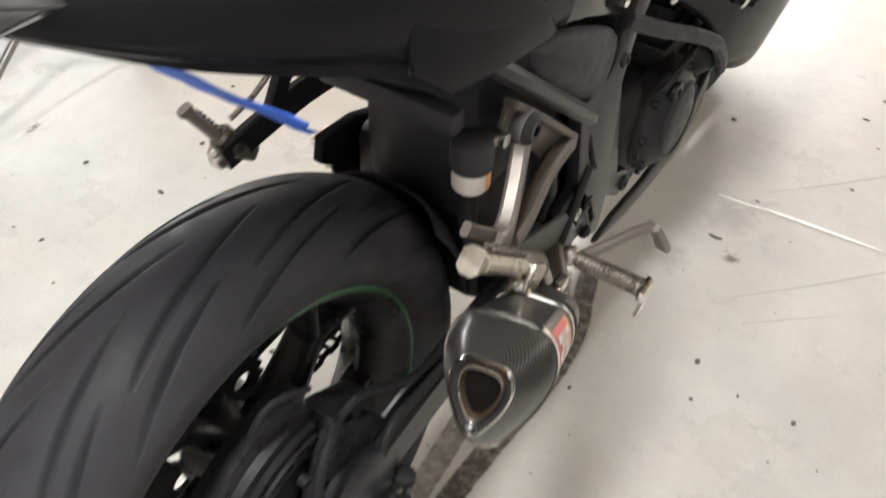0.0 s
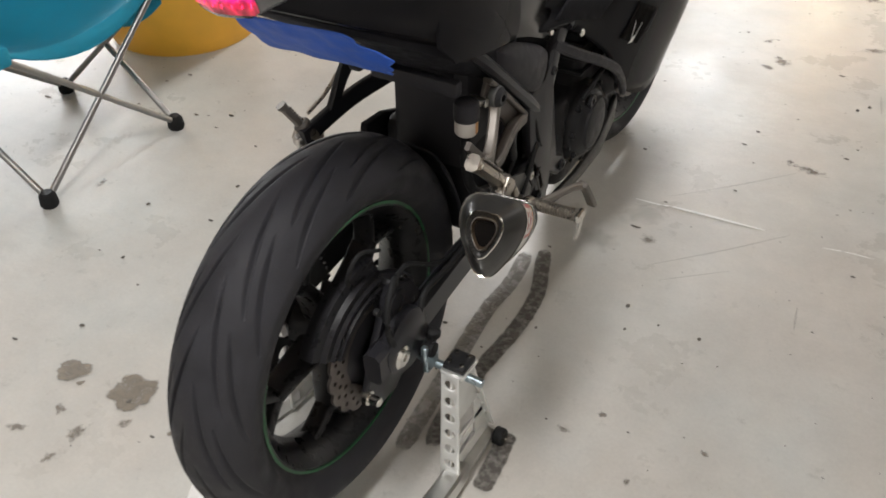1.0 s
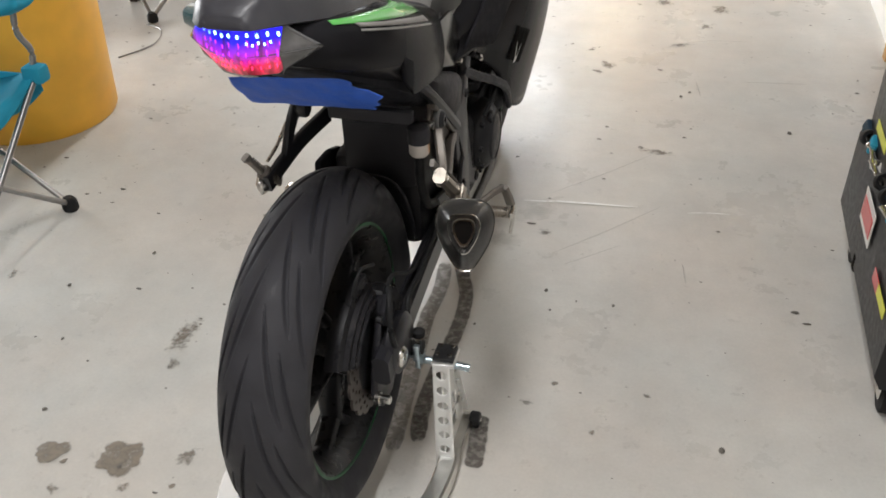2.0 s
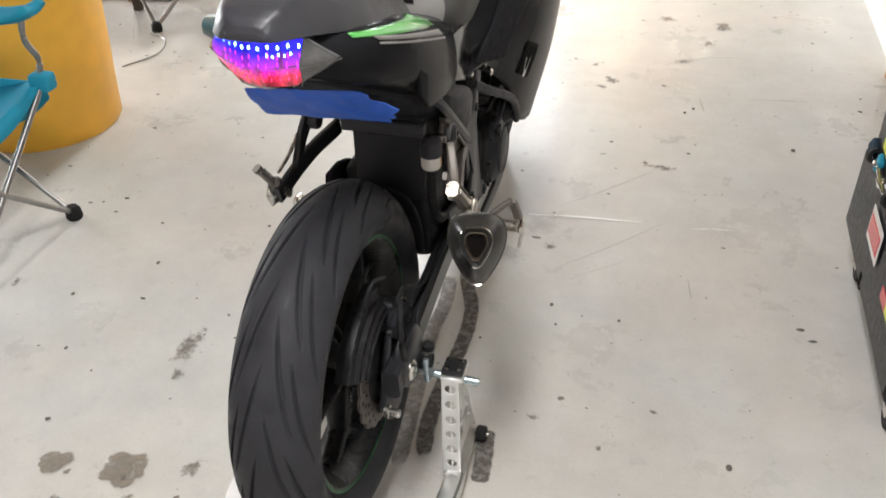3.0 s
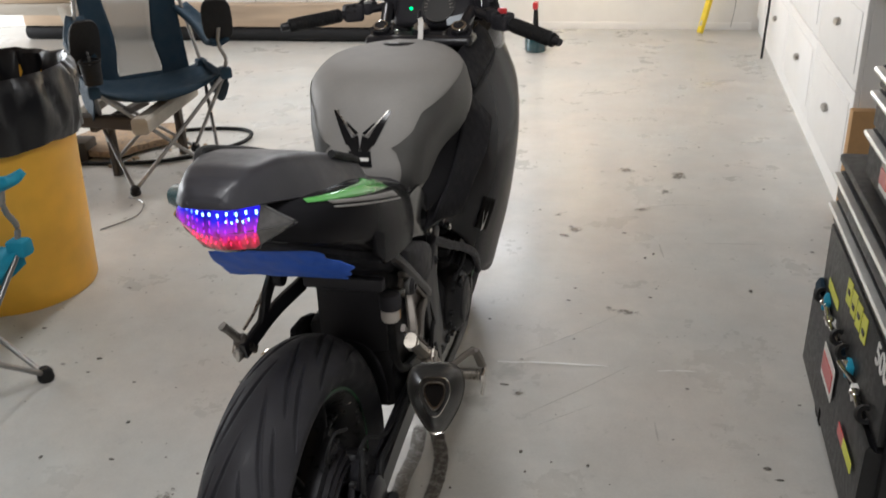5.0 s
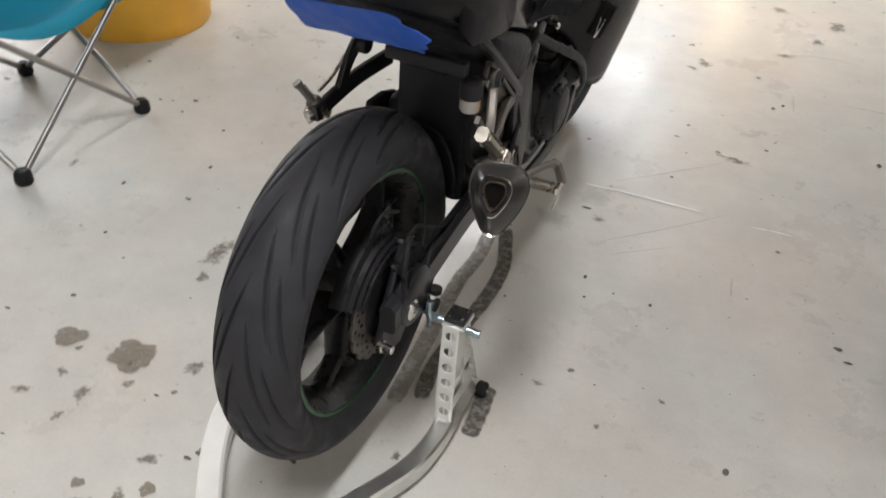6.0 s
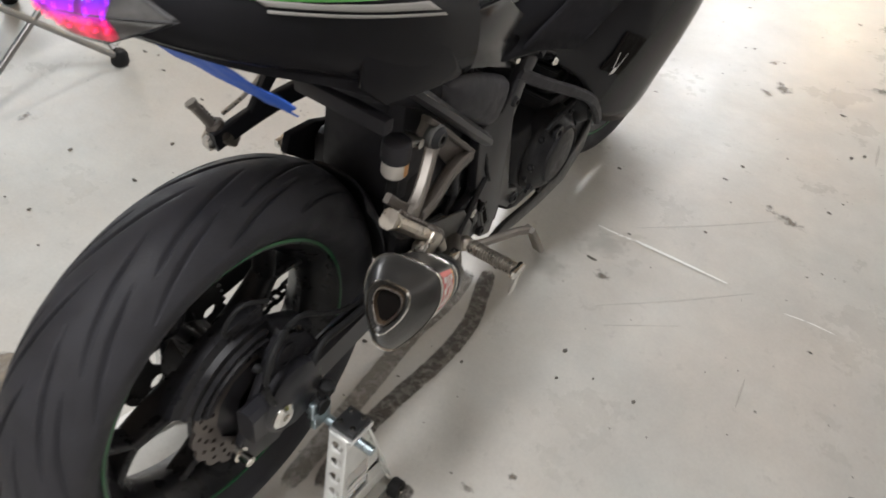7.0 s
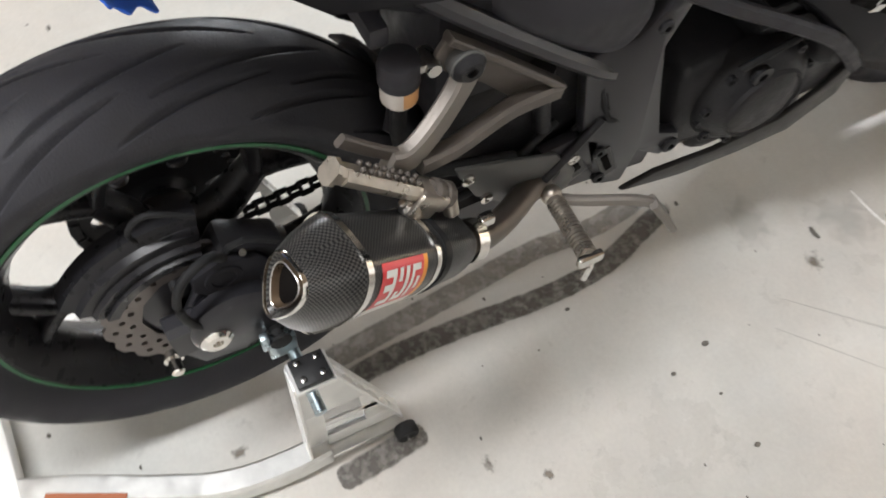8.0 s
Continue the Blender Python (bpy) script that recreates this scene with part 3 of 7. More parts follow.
for k in range(9):
    x = -4.6 + k * 0.46
    if x < WX0 - 0.5 or x < -1.6:
        q = box2((x - 0.004, Y1 - 0.004, 0.16), (x + 0.004, Y1 + 0.001, 2.3))
        me = bpy.data.meshes.new("tmp"); q.to_mesh(me); q.free(); b.from_mesh(me); bpy.data.meshes.remove(me)
solo("trim", b, "counter", "thin grey joints between white wall panels", "trim", kind="structure")
solo("baseboard", box2((-1.3, Y1 - 0.012, 0.0), (1.24, Y1, 0.055), 0.003), "cab", "low white skirting along the far wall", "baseboard", kind="structure")


# unseen ceiling fittings, added to go with the overhead fill lamps
def added_tube_light(at):
    t = thing("added_ceiling_light", "unseen ceiling fitting with two tubes, added for the overhead fill", "ceiling light", at, "ceiling lights")
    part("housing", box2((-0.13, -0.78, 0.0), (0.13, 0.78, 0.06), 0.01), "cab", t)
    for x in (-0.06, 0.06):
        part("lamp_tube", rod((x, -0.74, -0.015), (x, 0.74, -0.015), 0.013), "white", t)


added_tube_light((0.15, -0.9, H - 0.06))
added_tube_light((-1.2, 3.9, H - 0.06))


# ---- motorcycle ----
bike = thing("motorcycle", "black and grey sport motorcycle on a rear stand, tail light lit", "motorcycle")
AX, AZ = -0.01, 0.347          # rear axle (y, z)
FX, FZ = 1.37, 0.293           # front axle
TO_X = Matrix(((0, 0, 1, 0), (1, 0, 0, 0), (0, 1, 0, 0), (0, 0, 0, 1)))   # z axis laid along x


def at_axle(y, z, x=0.0):
    return Matrix.Translation((x, y, z)) @ TO_X


def tyre(radius, width, drop, bead_x, bead_r, n_turn, n_across, grooves):
    """A tyre round the x axis with cut tread grooves."""
    w = width / 2
    s = np.linspace(-1, 1, n_across)
    px = w * np.sin(s * 1.22) / math.sin(1.22)
    pr = radius - drop * (1 - np.cos(s * 1.22)) / (1 - math.cos(1.22))
    side = [(w * 1.005, radius - drop * 1.18), (w * 0.985, radius - drop * 1.38), (w * 0.91, (radius - drop * 1.38) * 0.5 + bead_r * 0.5), (bead_x * 1.01, bead_r + 0.004), (bead_x * 0.92, bead_r - 0.004)]
    sx = np.r_[[-a for a, _ in side[::-1]], px, [a for a, _ in side]]
    sr = np.r_[[r for _, r in side[::-1]], pr, [r for _, r in side]]
    ss = np.r_[[-2.0] * len(side), s, [2.0] * len(side)]
    th = np.linspace(0, 2 * math.pi, n_turn, endpoint=False)
    T, S = np.meshgrid(th, ss, indexing="ij")
    depth = np.zeros_like(T)
    if grooves:
        a = np.abs(S)
        pitch = 2 * math.pi / grooves
        for lo, hi, lean, phase, wide in ((0.05, 0.54, 0.62, 0.0, 0.0020), (0.40, 0.93, 0.56, 0.45, 0.0020)):
            shift = np.where(S > 0, 0.0, 0.5 * pitch)
            u = (a - lo) / (hi - lo)
            curve = lean * (1.25 * u - 0.30 * u * u) + phase * pitch
            d = (T + shift + curve + pitch / 2) % pitch - pitch / 2
            dist = np.abs(d) * radius / math.sqrt(1 + (lean * radius / (0.085 * (hi - lo))) ** 2)
            width = wide * np.sqrt(np.clip(np.minimum(u * 3.5, (1 - u) * 2.2), 0, 1)) + 1e-6
            fade = (u > 0.0) * (u < 1.0) * (a < 1.5)
            depth = np.maximum(depth, np.clip(2.0 - dist / width, 0, 1) * 0.0075 * fade * np.clip(width / wide, 0, 1))
    R = sr[None, :] - depth
    n_s = len(sx)
    verts = np.stack([np.broadcast_to(sx[None, :], R.shape), -R * np.cos(T), R * np.sin(T)], -1).reshape(-1, 3)
    i = np.arange(n_turn)[:, None]
    j = np.arange(n_s - 1)[None, :]
    i2 = (i + 1) % n_turn
    quads = np.stack([i * n_s + j, i2 * n_s + j, i2 * n_s + j + 1, i * n_s + j + 1], -1).reshape(-1, 4)
    me = bpy.data.meshes.new("tyre")
    me.from_pydata(verts.tolist(), [], quads.tolist())
    me.polygons.foreach_set("use_smooth", np.ones(len(quads), bool))
    me.update()
    me.materials.append(M["rubber"])
    return me


def wheel(name, y, z, x_disc, tyre_mesh, half, rim_r, label):
    """The rim is the part; tyre, disc, spokes and stripes hang under it."""
    prof = [(rim_r + 0.003, -half), (rim_r + 0.003, -half + 0.005), (rim_r - 0.014, -half + 0.014), (rim_r - 0.030, 0), (rim_r - 0.014, half - 0.014),
            (rim_r + 0.003, half - 0.005), (rim_r + 0.003, half), (rim_r - 0.007, half), (rim_r - 0.022, half - 0.016), (rim_r - 0.038, 0.004),
            (rim_r - 0.038, -0.004), (rim_r - 0.022, -half + 0.016), (rim_r - 0.007, -half)]
    rim = part(name, lathe(prof, at_axle(y, z), 96, True), "rim", bike, label)
    t = new("tyre", tyre_mesh)
    t.parent = rim
    t.matrix_local = Matrix.Translation((0, y, z))
    part("hub", lathe([(0, -0.075), (0.022, -0.075), (0.03, -0.065), (0.047, -0.045), (0.042, 0), (0.047, 0.05), (0.036, 0.066), (0.02, 0.072), (0, 0.072)], at_axle(y, z), 32), "rim", rim)
    def at(f, a):
        return Vector((0.0, y - f * math.cos(a), z + f * math.sin(a)))

    def limb(pts, wide, thick):
        rings = []
        for i, q in enumerate(pts):
            d = (pts[min(i + 1, len(pts) - 1)] - pts[max(i - 1, 0)]).normalized()
            sd = d.cross(Vector((1, 0, 0))).normalized()
            u = i / (len(pts) - 1)
            wd, tk = wide(u), thick(u)
            rings.append([q + sd * wd * math.copysign(abs(math.cos(c)) ** 0.6, math.cos(c)) + Vector((1, 0, 0)) * tk * math.copysign(abs(math.sin(c)) ** 0.6, math.sin(c)) for c in np.linspace(0, 2 * math.pi, 14, endpoint=False)])
        return loft(rings)

    # five stems that fork towards the rim
    for k in range(5):
        a0 = radians(137 - 72 * k)
        stem = limb([Vector(q) for q in spline([at(0.030, a0), at(0.09, a0 + 0.05), at(0.150, a0)], 9)], lambda u: 0.0165 - 0.006 * u, lambda u: 0.030 - 0.010 * u)
        part("spoke", stem, "rim", rim)
        for side in (-1, 1):
            arm = limb([Vector(q) for q in spline([at(0.142, a0), at(0.168, a0 + side * 0.13), at(rim_r - 0.020, a0 + side * 0.27)], 8)], lambda u: 0.0085 + 0.002 * u, lambda u: 0.018)
            part("spoke_fork", arm, "rim", rim)
    for sx in (-1, 1):
        x = sx * (half + 0.0008)
        part("rim_stripe", lathe([(rim_r - 0.0035, -0.0006), (rim_r + 0.0012, -0.0006), (rim_r + 0.0012, 0.0006), (rim_r - 0.0035, 0.0006)], at_axle(y, z, x), 96, True), "stripe", rim, "thin green rim stripe")
    return rim


def brake_disc(parent, x, y, z, r):
    n = 192
    outline = []
    for k in range(n):
        a = 2 * math.pi * k / n
        rr = r + 0.002 - 0.0055 * abs(math.sin(a * 9)) ** 5
        outline.append((rr * math.cos(a), rr * math.sin(a)))
    holes = [(0, 0, r * 0.62)] + [((r * f) * math.cos(2 * math.pi * (k + o) / 18), (r * f) * math.sin(2 * math.pi * (k + o) / 18), 0.0038) for f, o in ((0.72, 0), (0.81, 0.5), (0.90, 0)) for k in range(18)]
    d = part("brake_disc", plate(outline, 0.005, Matrix.Translation((x, y, z)) @ TO_X, 0, holes), "disc", parent, "drilled steel brake disc")
    part("disc_carrier", merge(lathe([(0.03, 0), (r * 0.66, 0), (r * 0.66, 0.004), (0.03, 0.012)], at_axle(y, z, x - 0.004), 36, True)), "satin", parent)
    return d


rear_tyre = tyre(0.311, 0.140, 0.045, 0.052, 0.224, 1400, 130, 14)
rear = wheel("rear_wheel", AX, AZ, 0.07, rear_tyre, 0.049, 0.220, "black cast rim with five split spokes")
brake_disc(rear, 0.074, AX, AZ, 0.107)
rear.matrix_local = Matrix.Translation((-0.004, 0, 0))   # the wheel sits a little left of the frame
front_tyre = tyre(0.293, 0.112, 0.036, 0.046, 0.224, 160, 24, 0)
front = wheel("front_wheel", FX, FZ, 0.06, front_tyre, 0.045, 0.221, "black cast front rim")
brake_disc(front, 0.06, FX, FZ, 0.145)
front.matrix_local = Matrix.Translation((-0.052, FX - 0.05, 0)) @ pose(0, 0, 0, 0, 0, -4.0) @ Matrix.Translation((0, 0.03 - FX, 0))   # steered a little to the right

# rear sprocket and chain
teeth = []
for k in range(164):
    a = 2 * math.pi * k / 164
    r = 0.097 + (0.004 if k % 4 in (1, 2) else -0.003)
    teeth.append((r * math.cos(a), r * math.sin(a)))
part("sprocket", plate(teeth, 0.006, at_axle(AX, AZ, -0.081), 0, [(0, 0, 0.045)] + [(0.07 * math.cos(math.pi * k / 3), 0.07 * math.sin(math.pi * k / 3), 0.013) for k in range(6)]), "dark", bike, "dark steel rear sprocket")
run = []
top0, top1 = Vector((-0.078, AX, AZ + 0.101)), Vector((-0.078, 0.63, 0.385))
bot0, bot1 = Vector((-0.078, AX, AZ - 0.101)), Vector((-0.078, 0.63, 0.315))
for k in range(42):
    run.append(top0.lerp(top1, k / 41))
for k in range(42):
    run.append(bot1.lerp(bot0, k / 41))
for k in range(1, 20):
    a = -math.pi / 2 - math.pi * k / 20
    run.append(Vector((-0.078, AX + 0.101 * math.cos(a), AZ + 0.101 * math.sin(a))))
links = []
for k, p in enumerate(run):
    q = run[(k + 1) % len(run)]
    if (q - p).length > 0.05:
        continue
    m = Matrix.Translation((p + q) / 2) @ (q - p).to_track_quat("Y", "Z").to_matrix().to_4x4()
    w = 0.017 if k % 2 else 0.012
    for s in (-1, 1):
        links.append(box((0.002, 0.019, 0.013), m @ Matrix.Translation((s * w / 2, 0, 0)), 0.0008, 1))
    links.append(box((w, 0.006, 0.006), m @ Matrix.Translation((0, 0.006, 0)), 0.001, 1))
part("chain", merge(*links), "dark", bike, "oily drive chain")
part("chain_guard", side_plate([(0.00, 0.475), (0.30, 0.455), (0.42, 0.43), (0.42, 0.415), (0.30, 0.435), (0.0, 0.462)], -0.10, 0.03, 0.002), "matte", bike)

# swingarm: two box arms, cross brace and axle ends
for s in (1, -1):
    x = s * 0.105
    b = merge(bar([(s * 0.085, 0.585, 0.325), (s * 0.095, 0.42, 0.36), (s * 0.104, 0.22, 0.372), (s * 0.106, 0.05, 0.355), (s * 0.106, -0.055, 0.347)], 0.030, 0.060, 16, 0.25))
    arm = part("swingarm", b, "satin", bike, "black box-section swingarm")
    part("axle_plate", lathe([(0, -0.012), (0.050, -0.012), (0.055, -0.006), (0.055, 0.010), (0.046, 0.016), (0, 0.016)], at_axle(0.02, 0.352, s * 0.112), 32), "satin", arm)
    part("axle_nut", merge(lathe([(0, 0), (0.017, 0), (0.019, 0.003), (0.019, 0.009), (0.014, 0.013), (0.006, 0.013), (0.006, 0.009), (0, 0.009)], at_axle(AX, AZ, s * 0.122) if s > 0 else Matrix.Translation((-0.122, AX, AZ)) @ TO_X @ pose(0, 0, 0, 180), 6 * 4)), "steel", arm, "bright axle nut")
    part("paddock_spool", lathe([(0, 0), (0.011, 0), (0.013, 0.002), (0.013, 0.006), (0.007, 0.010), (0.007, 0.018), (0.013, 0.022), (0.013, 0.026), (0, 0.028)], Matrix.Translation((s * 0.121, 0.055, 0.315)) @ TO_X @ pose(0, 0, 0, 0 if s > 0 else 180), 20), "rubber2", arm)
part("swingarm_brace", bar([(-0.09, 0.40, 0.37), (0.09, 0.40, 0.37)], 0.06, 0.05, 4, 0.3), "satin", bike)
part("caliper_bracket", side_plate([(-0.03, 0.24), (0.02, 0.235), (0.07, 0.28), (0.09, 0.36), (0.06, 0.43), (0.0, 0.42), (-0.03, 0.36), (-0.055, 0.29)], 0.082, 0.014, 0.003), "satin", bike)
cal = part("rear_caliper", box((0.046, 0.080, 0.050), Matrix.Translation((0.070, 0.050, 0.415)) @ pose(0, 0, 0, -30), 0.010), "dark", bike, "black rear brake caliper")
part("piston_housing", lathe([(0, 0.010), (0.012, 0.010), (0.014, 0.014), (0.020, 0.014), (0.022, 0.010), (0.022, -0.02), (0, -0.02)], at_axle(0.020, 0.425, 0.094), 28), "deep", cal, "black caliper piston housing")
for k in range(2):
    part("caliper_pin", lathe([(0, 0), (0.006, 0), (0.006, 0.008), (0.003, 0.009), (0, 0.006)], at_axle(0.062 - 0.090 * k, 0.398 + 0.040 * k, 0.098), 12), "cart", cal)
sect = [(0.094, 0.086), (0.106, 0.088), (0.108, 0.083), (0.118, 0.085), (0.121, 0.079), (0.134, 0.080), (0.137, 0.072), (0.150, 0.068), (0.152, 0.046), (0.094, 0.044)]
guard = part("caliper_guard", loft([[(x, AX + r * math.cos(t), AZ + r * math.sin(t)) for r, x in sect] for t in np.linspace(radians(80), radians(152), 22)]), "rim", cal, "ridged black guard over the disc")
for k in range(3):
    part("lettering", box((0.0045, 0.0012, 0.0050), Matrix.Translation((0.052 + 0.0065 * k, AX + 0.127 * math.cos(radians(152.6)), AZ + 0.127 * math.sin(radians(152.6)))) @ pose(0, 0, 0, 62), 0.0003, 1), "white", guard, "small white lettering")
part("caliper_arm", side_plate([(-0.030, 0.300), (0.02, 0.295), (0.070, 0.335), (0.085, 0.400), (0.060, 0.440), (0.020, 0.455), (-0.012, 0.440), (-0.014, 0.415), (0.004, 0.395), (-0.010, 0.35)], 0.094, 0.012, 0.004), "deep", cal)
part("bleed_nipple", rod((0.092, 0.045, 0.44), (0.104, 0.046, 0.455), 0.004), "steel", cal)
part("bracket_bolt", merge(rod((0.095, -0.062, 0.292), (0.122, -0.062, 0.292), 0.008, bevel=0.002), rod((0.095, -0.062, 0.292), (0.103, -0.062, 0.292), 0.012)), "steel", bike, "bright bolt")
part("brake_hose", tube([(0.096, 0.030, 0.440), (0.108, 0.012, 0.474), (0.118, -0.020, 0.466), (0.122, -0.034, 0.430), (0.123, -0.026, 0.388), (0.122, 0.000, 0.360), (0.122, 0.034, 0.354), (0.121, 0.056, 0.382), (0.118, 0.080, 0.408), (0.116, 0.17, 0.405), (0.11, 0.33, 0.42), (0.10, 0.42, 0.47)], 0.0052, 10, 60), "rubber2", bike, "black brake hose in a loop")
part("hose_guide", tube([(0.060, -0.02, 0.44), (0.070, -0.05, 0.50), (0.078, -0.03, 0.535), (0.085, 0.01, 0.52)], 0.0032, 8, 20), "rubber2", bike)
part("speed_sensor_wire", tube([(0.088, 0.02, 0.42), (0.10, 0.05, 0.47), (0.106, 0.16, 0.41), (0.10, 0.36, 0.40)], 0.004, 6, 20), "rubber2", bike)

# hugger over the tyre, inner rear mudguard, shock
rings = []
for a in np.linspace(radians(8), radians(38), 12):
    rings.append([(0.074 * c, AX + (0.324 - 0.030 * abs(c) ** 3) * math.cos(a), AZ + (0.324 - 0.030 * abs(c) ** 3) * math.sin(a)) for c in np.linspace(-1, 1, 11)])
thicken(part("hugger", loft(rings, False, False), "matte", bike, "black tyre hugger"), 0.004)
part("hugger_side", side_plate([(0.243, 0.560), (0.236, 0.530), (0.290, 0.490), (0.400, 0.430), (0.420, 0.460), (0.345, 0.540), (0.300, 0.556)], -0.104, 0.014, 0.003), "deep", bike, "dull black side of the hugger")
part("inner_mudguard", half_body([(0.190, [(0, 0.80), (0.045, 0.80), (0.052, 0.77), (0.045, 0.738), (0, 0.732)]), (0.25, [(0, 0.80), (0.05, 0.80), (0.058, 0.76), (0.05, 0.665), (0, 0.655)]),
                                  (0.36, [(0, 0.72), (0.06, 0.72), (0.07, 0.69), (0.06, 0.57), (0, 0.56)])], 14, 14), "matte", bike)
part("mudguard_bar", box((0.15, 0.02, 0.024), Matrix.Translation((0.03, 0.205, 0.690)), 0.005), "matte", bike)
part("shock", merge(rod((0, 0.40, 0.38), (0, 0.46, 0.66), 0.017), *[lathe([(0.026, -0.005), (0.033, 0.0), (0.026, 0.005)], along((0, 0.41 + 0.05 * k / 9, 0.42 + 0.20 * k / 9), (0, 0.46, 0.66)), 18, True) for k in range(10)]), "dark", bike)

# frame, side plates, engine
for s in (1, -1):
    f = [
        bar([(s * 0.098, 0.200, 0.768), (s * 0.112, 0.262, 0.713), (s * 0.116, 0.345, 0.642), (s * 0.114, 0.440, 0.562), (s * 0.106, 0.475, 0.532)], 0.022, 0.020, 14, 0.3),
        tube([(s * 0.112, 0.56, 0.66), (s * 0.115, 0.66, 0.72), (s * 0.105, 0.80, 0.78), (s * 0.06, 1.02, 0.86)], 0.018, 10, 14),
    ]
    fr = part("frame_truss", merge(*f), "satin", bike, "satin black frame rails")
    b = side_plate([(0.418, 0.578), (0.431, 0.556), (0.448, 0.450), (0.468, 0.385), (0.500, 0.322), (0.534, 0.310), (0.546, 0.366), (0.586, 0.336), (0.612, 0.342), (0.610, 0.370), (0.574, 0.388), (0.556, 0.451), (0.532, 0.555), (0.550, 0.608), (0.575, 0.640), (0.610, 0.680), (0.580, 0.705), (0.532, 0.655), (0.516, 0.612), (0.488, 0.586), (0.455, 0.584)], 0.098, 0.020, 0.005)
    part("pivot_plate", b if s > 0 else mirrored(b), "satin", bike, "satin black frame spar and pivot plate")
    b = side_plate([(0.322, 0.724), (0.420, 0.690), (0.505, 0.652), (0.524, 0.668), (0.505, 0.740), (0.440, 0.790), (0.330, 0.800), (0.270, 0.800)], 0.106, 0.008, 0.003)
    part("seat_side_panel", b if s > 0 else mirrored(b), "gloss", bike, "gloss black panel under the seat")
    b = side_plate([(0.112, 0.796), (0.156, 0.756), (0.238, 0.737), (0.312, 0.724), (0.326, 0.730), (0.290, 0.775), (0.234, 0.822), (0.150, 0.850), (0.105, 0.850)], 0.120, 0.009, 0.004)
    part("tail_side_panel", b if s > 0 else mirrored(b), "panel", bike, "glossy dark panel low on the tail")
    for q0, q1 in (((0.432, 0.424), (0.458, 0.374)), ((0.484, 0.402), (0.508, 0.346))):
        lk = part("adjuster_link", bar([(s * 0.1165, *q0), (s * 0.1165, *q1)], 0.006, 0.024, 2, 0.3), "plategrey", bike)
        m0, m1 = Vector((s * 0.1190, *q0)), Vector((s * 0.1190, *q1))
        # proud black bar paints the dark inside of the slot
        part("link_slot", bar([m0.lerp(m1, 0.2), m0.lerp(m1, 0.8)], 0.003, 0.010, 2, 0.3), "soot", lk)
    for y, z, r in ((0.597, 0.354, 0.012), (0.479, 0.403, 0.009), (0.491, 0.345, 0.009), (0.520, 0.590, 0.009)):
        part("pivot_bolt", lathe([(0, 0), (r, 0), (r, 0.007), (r * 0.75, 0.009), (r * 0.45, 0.009), (r * 0.45, 0.004), (0, 0.004)], Matrix.Translation((s * 0.114, y, z)) @ TO_X @ pose(0, 0, 0, 0 if s > 0 else 180), 18), "dark", bike)
    rim = spline([(0.305, 0.712), (0.374, 0.699), (0.479, 0.650), (0.502, 0.614), (0.474, 0.572), (0.408, 0.600), (0.319, 0.672), (0.305, 0.712)], 33)[:-1]
    b = loft([[(0.110 + 0.018 * math.sqrt(max(0, 1 - k * k)), 0.405 + (y - 0.405) * k, 0.642 + (z - 0.642) * k) for y, z in rim] for k in (1.0, 0.95, 0.85, 0.6, 0.3, 0.03)])
    part("side_cover", b if s > 0 else mirrored(b), "matte", bike, "dull black rounded side cover")
eng = part("engine", box2((-0.115, 0.60, 0.30), (0.105, 0.93, 0.47), 0.03, 3), "dark", bike, "black parallel engine block")
part("cylinder_block", box2((-0.10, 0.70, 0.45), (0.10, 0.92, 0.66), 0.02, 3), "dark", eng)
part("sump", box2((-0.08, 0.69, 0.22), (0.08, 0.90, 0.32), 0.03, 3), "dark", eng)
part("clutch_cover", lathe([(0, 0.034), (0.04, 0.034), (0.062, 0.026), (0.078, 0.012), (0.085, 0), (0.085, -0.02), (0, -0.02)], at_axle(0.715, 0.395, 0.108), 36), "dark", eng)
part("oil_filler_cap", lathe([(0.006, 0), (0.014, 0), (0.014, 0.008), (0.006, 0.008)], at_axle(0.69, 0.455, 0.13), 18, True), "dark", eng)
part("water_pump", lathe([(0, 0.03), (0.022, 0.03), (0.035, 0.016), (0.04, 0), (0, 0)], at_axle(0.83, 0.44, 0.105), 28), "dark", eng)
for k in range(5):
    part("cylinder_fin", box2((-0.107, 0.69, 0.50 + 0.03 * k), (0.107, 0.93, 0.507 + 0.03 * k), 0.002, 1), "dark", eng)
for k, (y, z) in enumerate(((0.64, 0.37), (0.66, 0.33), (0.79, 0.36), (0.76, 0.46), (0.67, 0.45))):
    part("cover_bolt", lathe([(0, 0), (0.006, 0), (0.006, 0.006), (0, 0.006)], at_axle(y, z, 0.112), 10), "dark", eng)
for k in range(9):
    t = 2 * math.pi * k / 9 + 0.3
    part("cover_bolt", lathe([(0, 0), (0.0065, 0), (0.0065, 0.007), (0.004, 0.007), (0.004, 0.003), (0, 0.003)], at_axle(0.715 + 0.079 * math.cos(t), 0.395 + 0.079 * math.sin(t), 0.118), 12), "dark", eng)
part("cover_rib", lathe([(0.052, 0), (0.055, 0.005), (0.058, 0)], at_axle(0.715, 0.395, 0.136), 36, True), "dark", eng)
part("sensor_lead", tube([(0.125, 0.66, 0.47), (0.135, 0.70, 0.50), (0.130, 0.78, 0.51), (0.125, 0.85, 0.53)], 0.005, 8, 16), "rubber2", eng)
part("coolant_hose", tube([(0.10, 0.83, 0.45), (0.125, 0.88, 0.47), (0.12, 0.94, 0.56)], 0.014, 10, 12), "rubber2", eng)
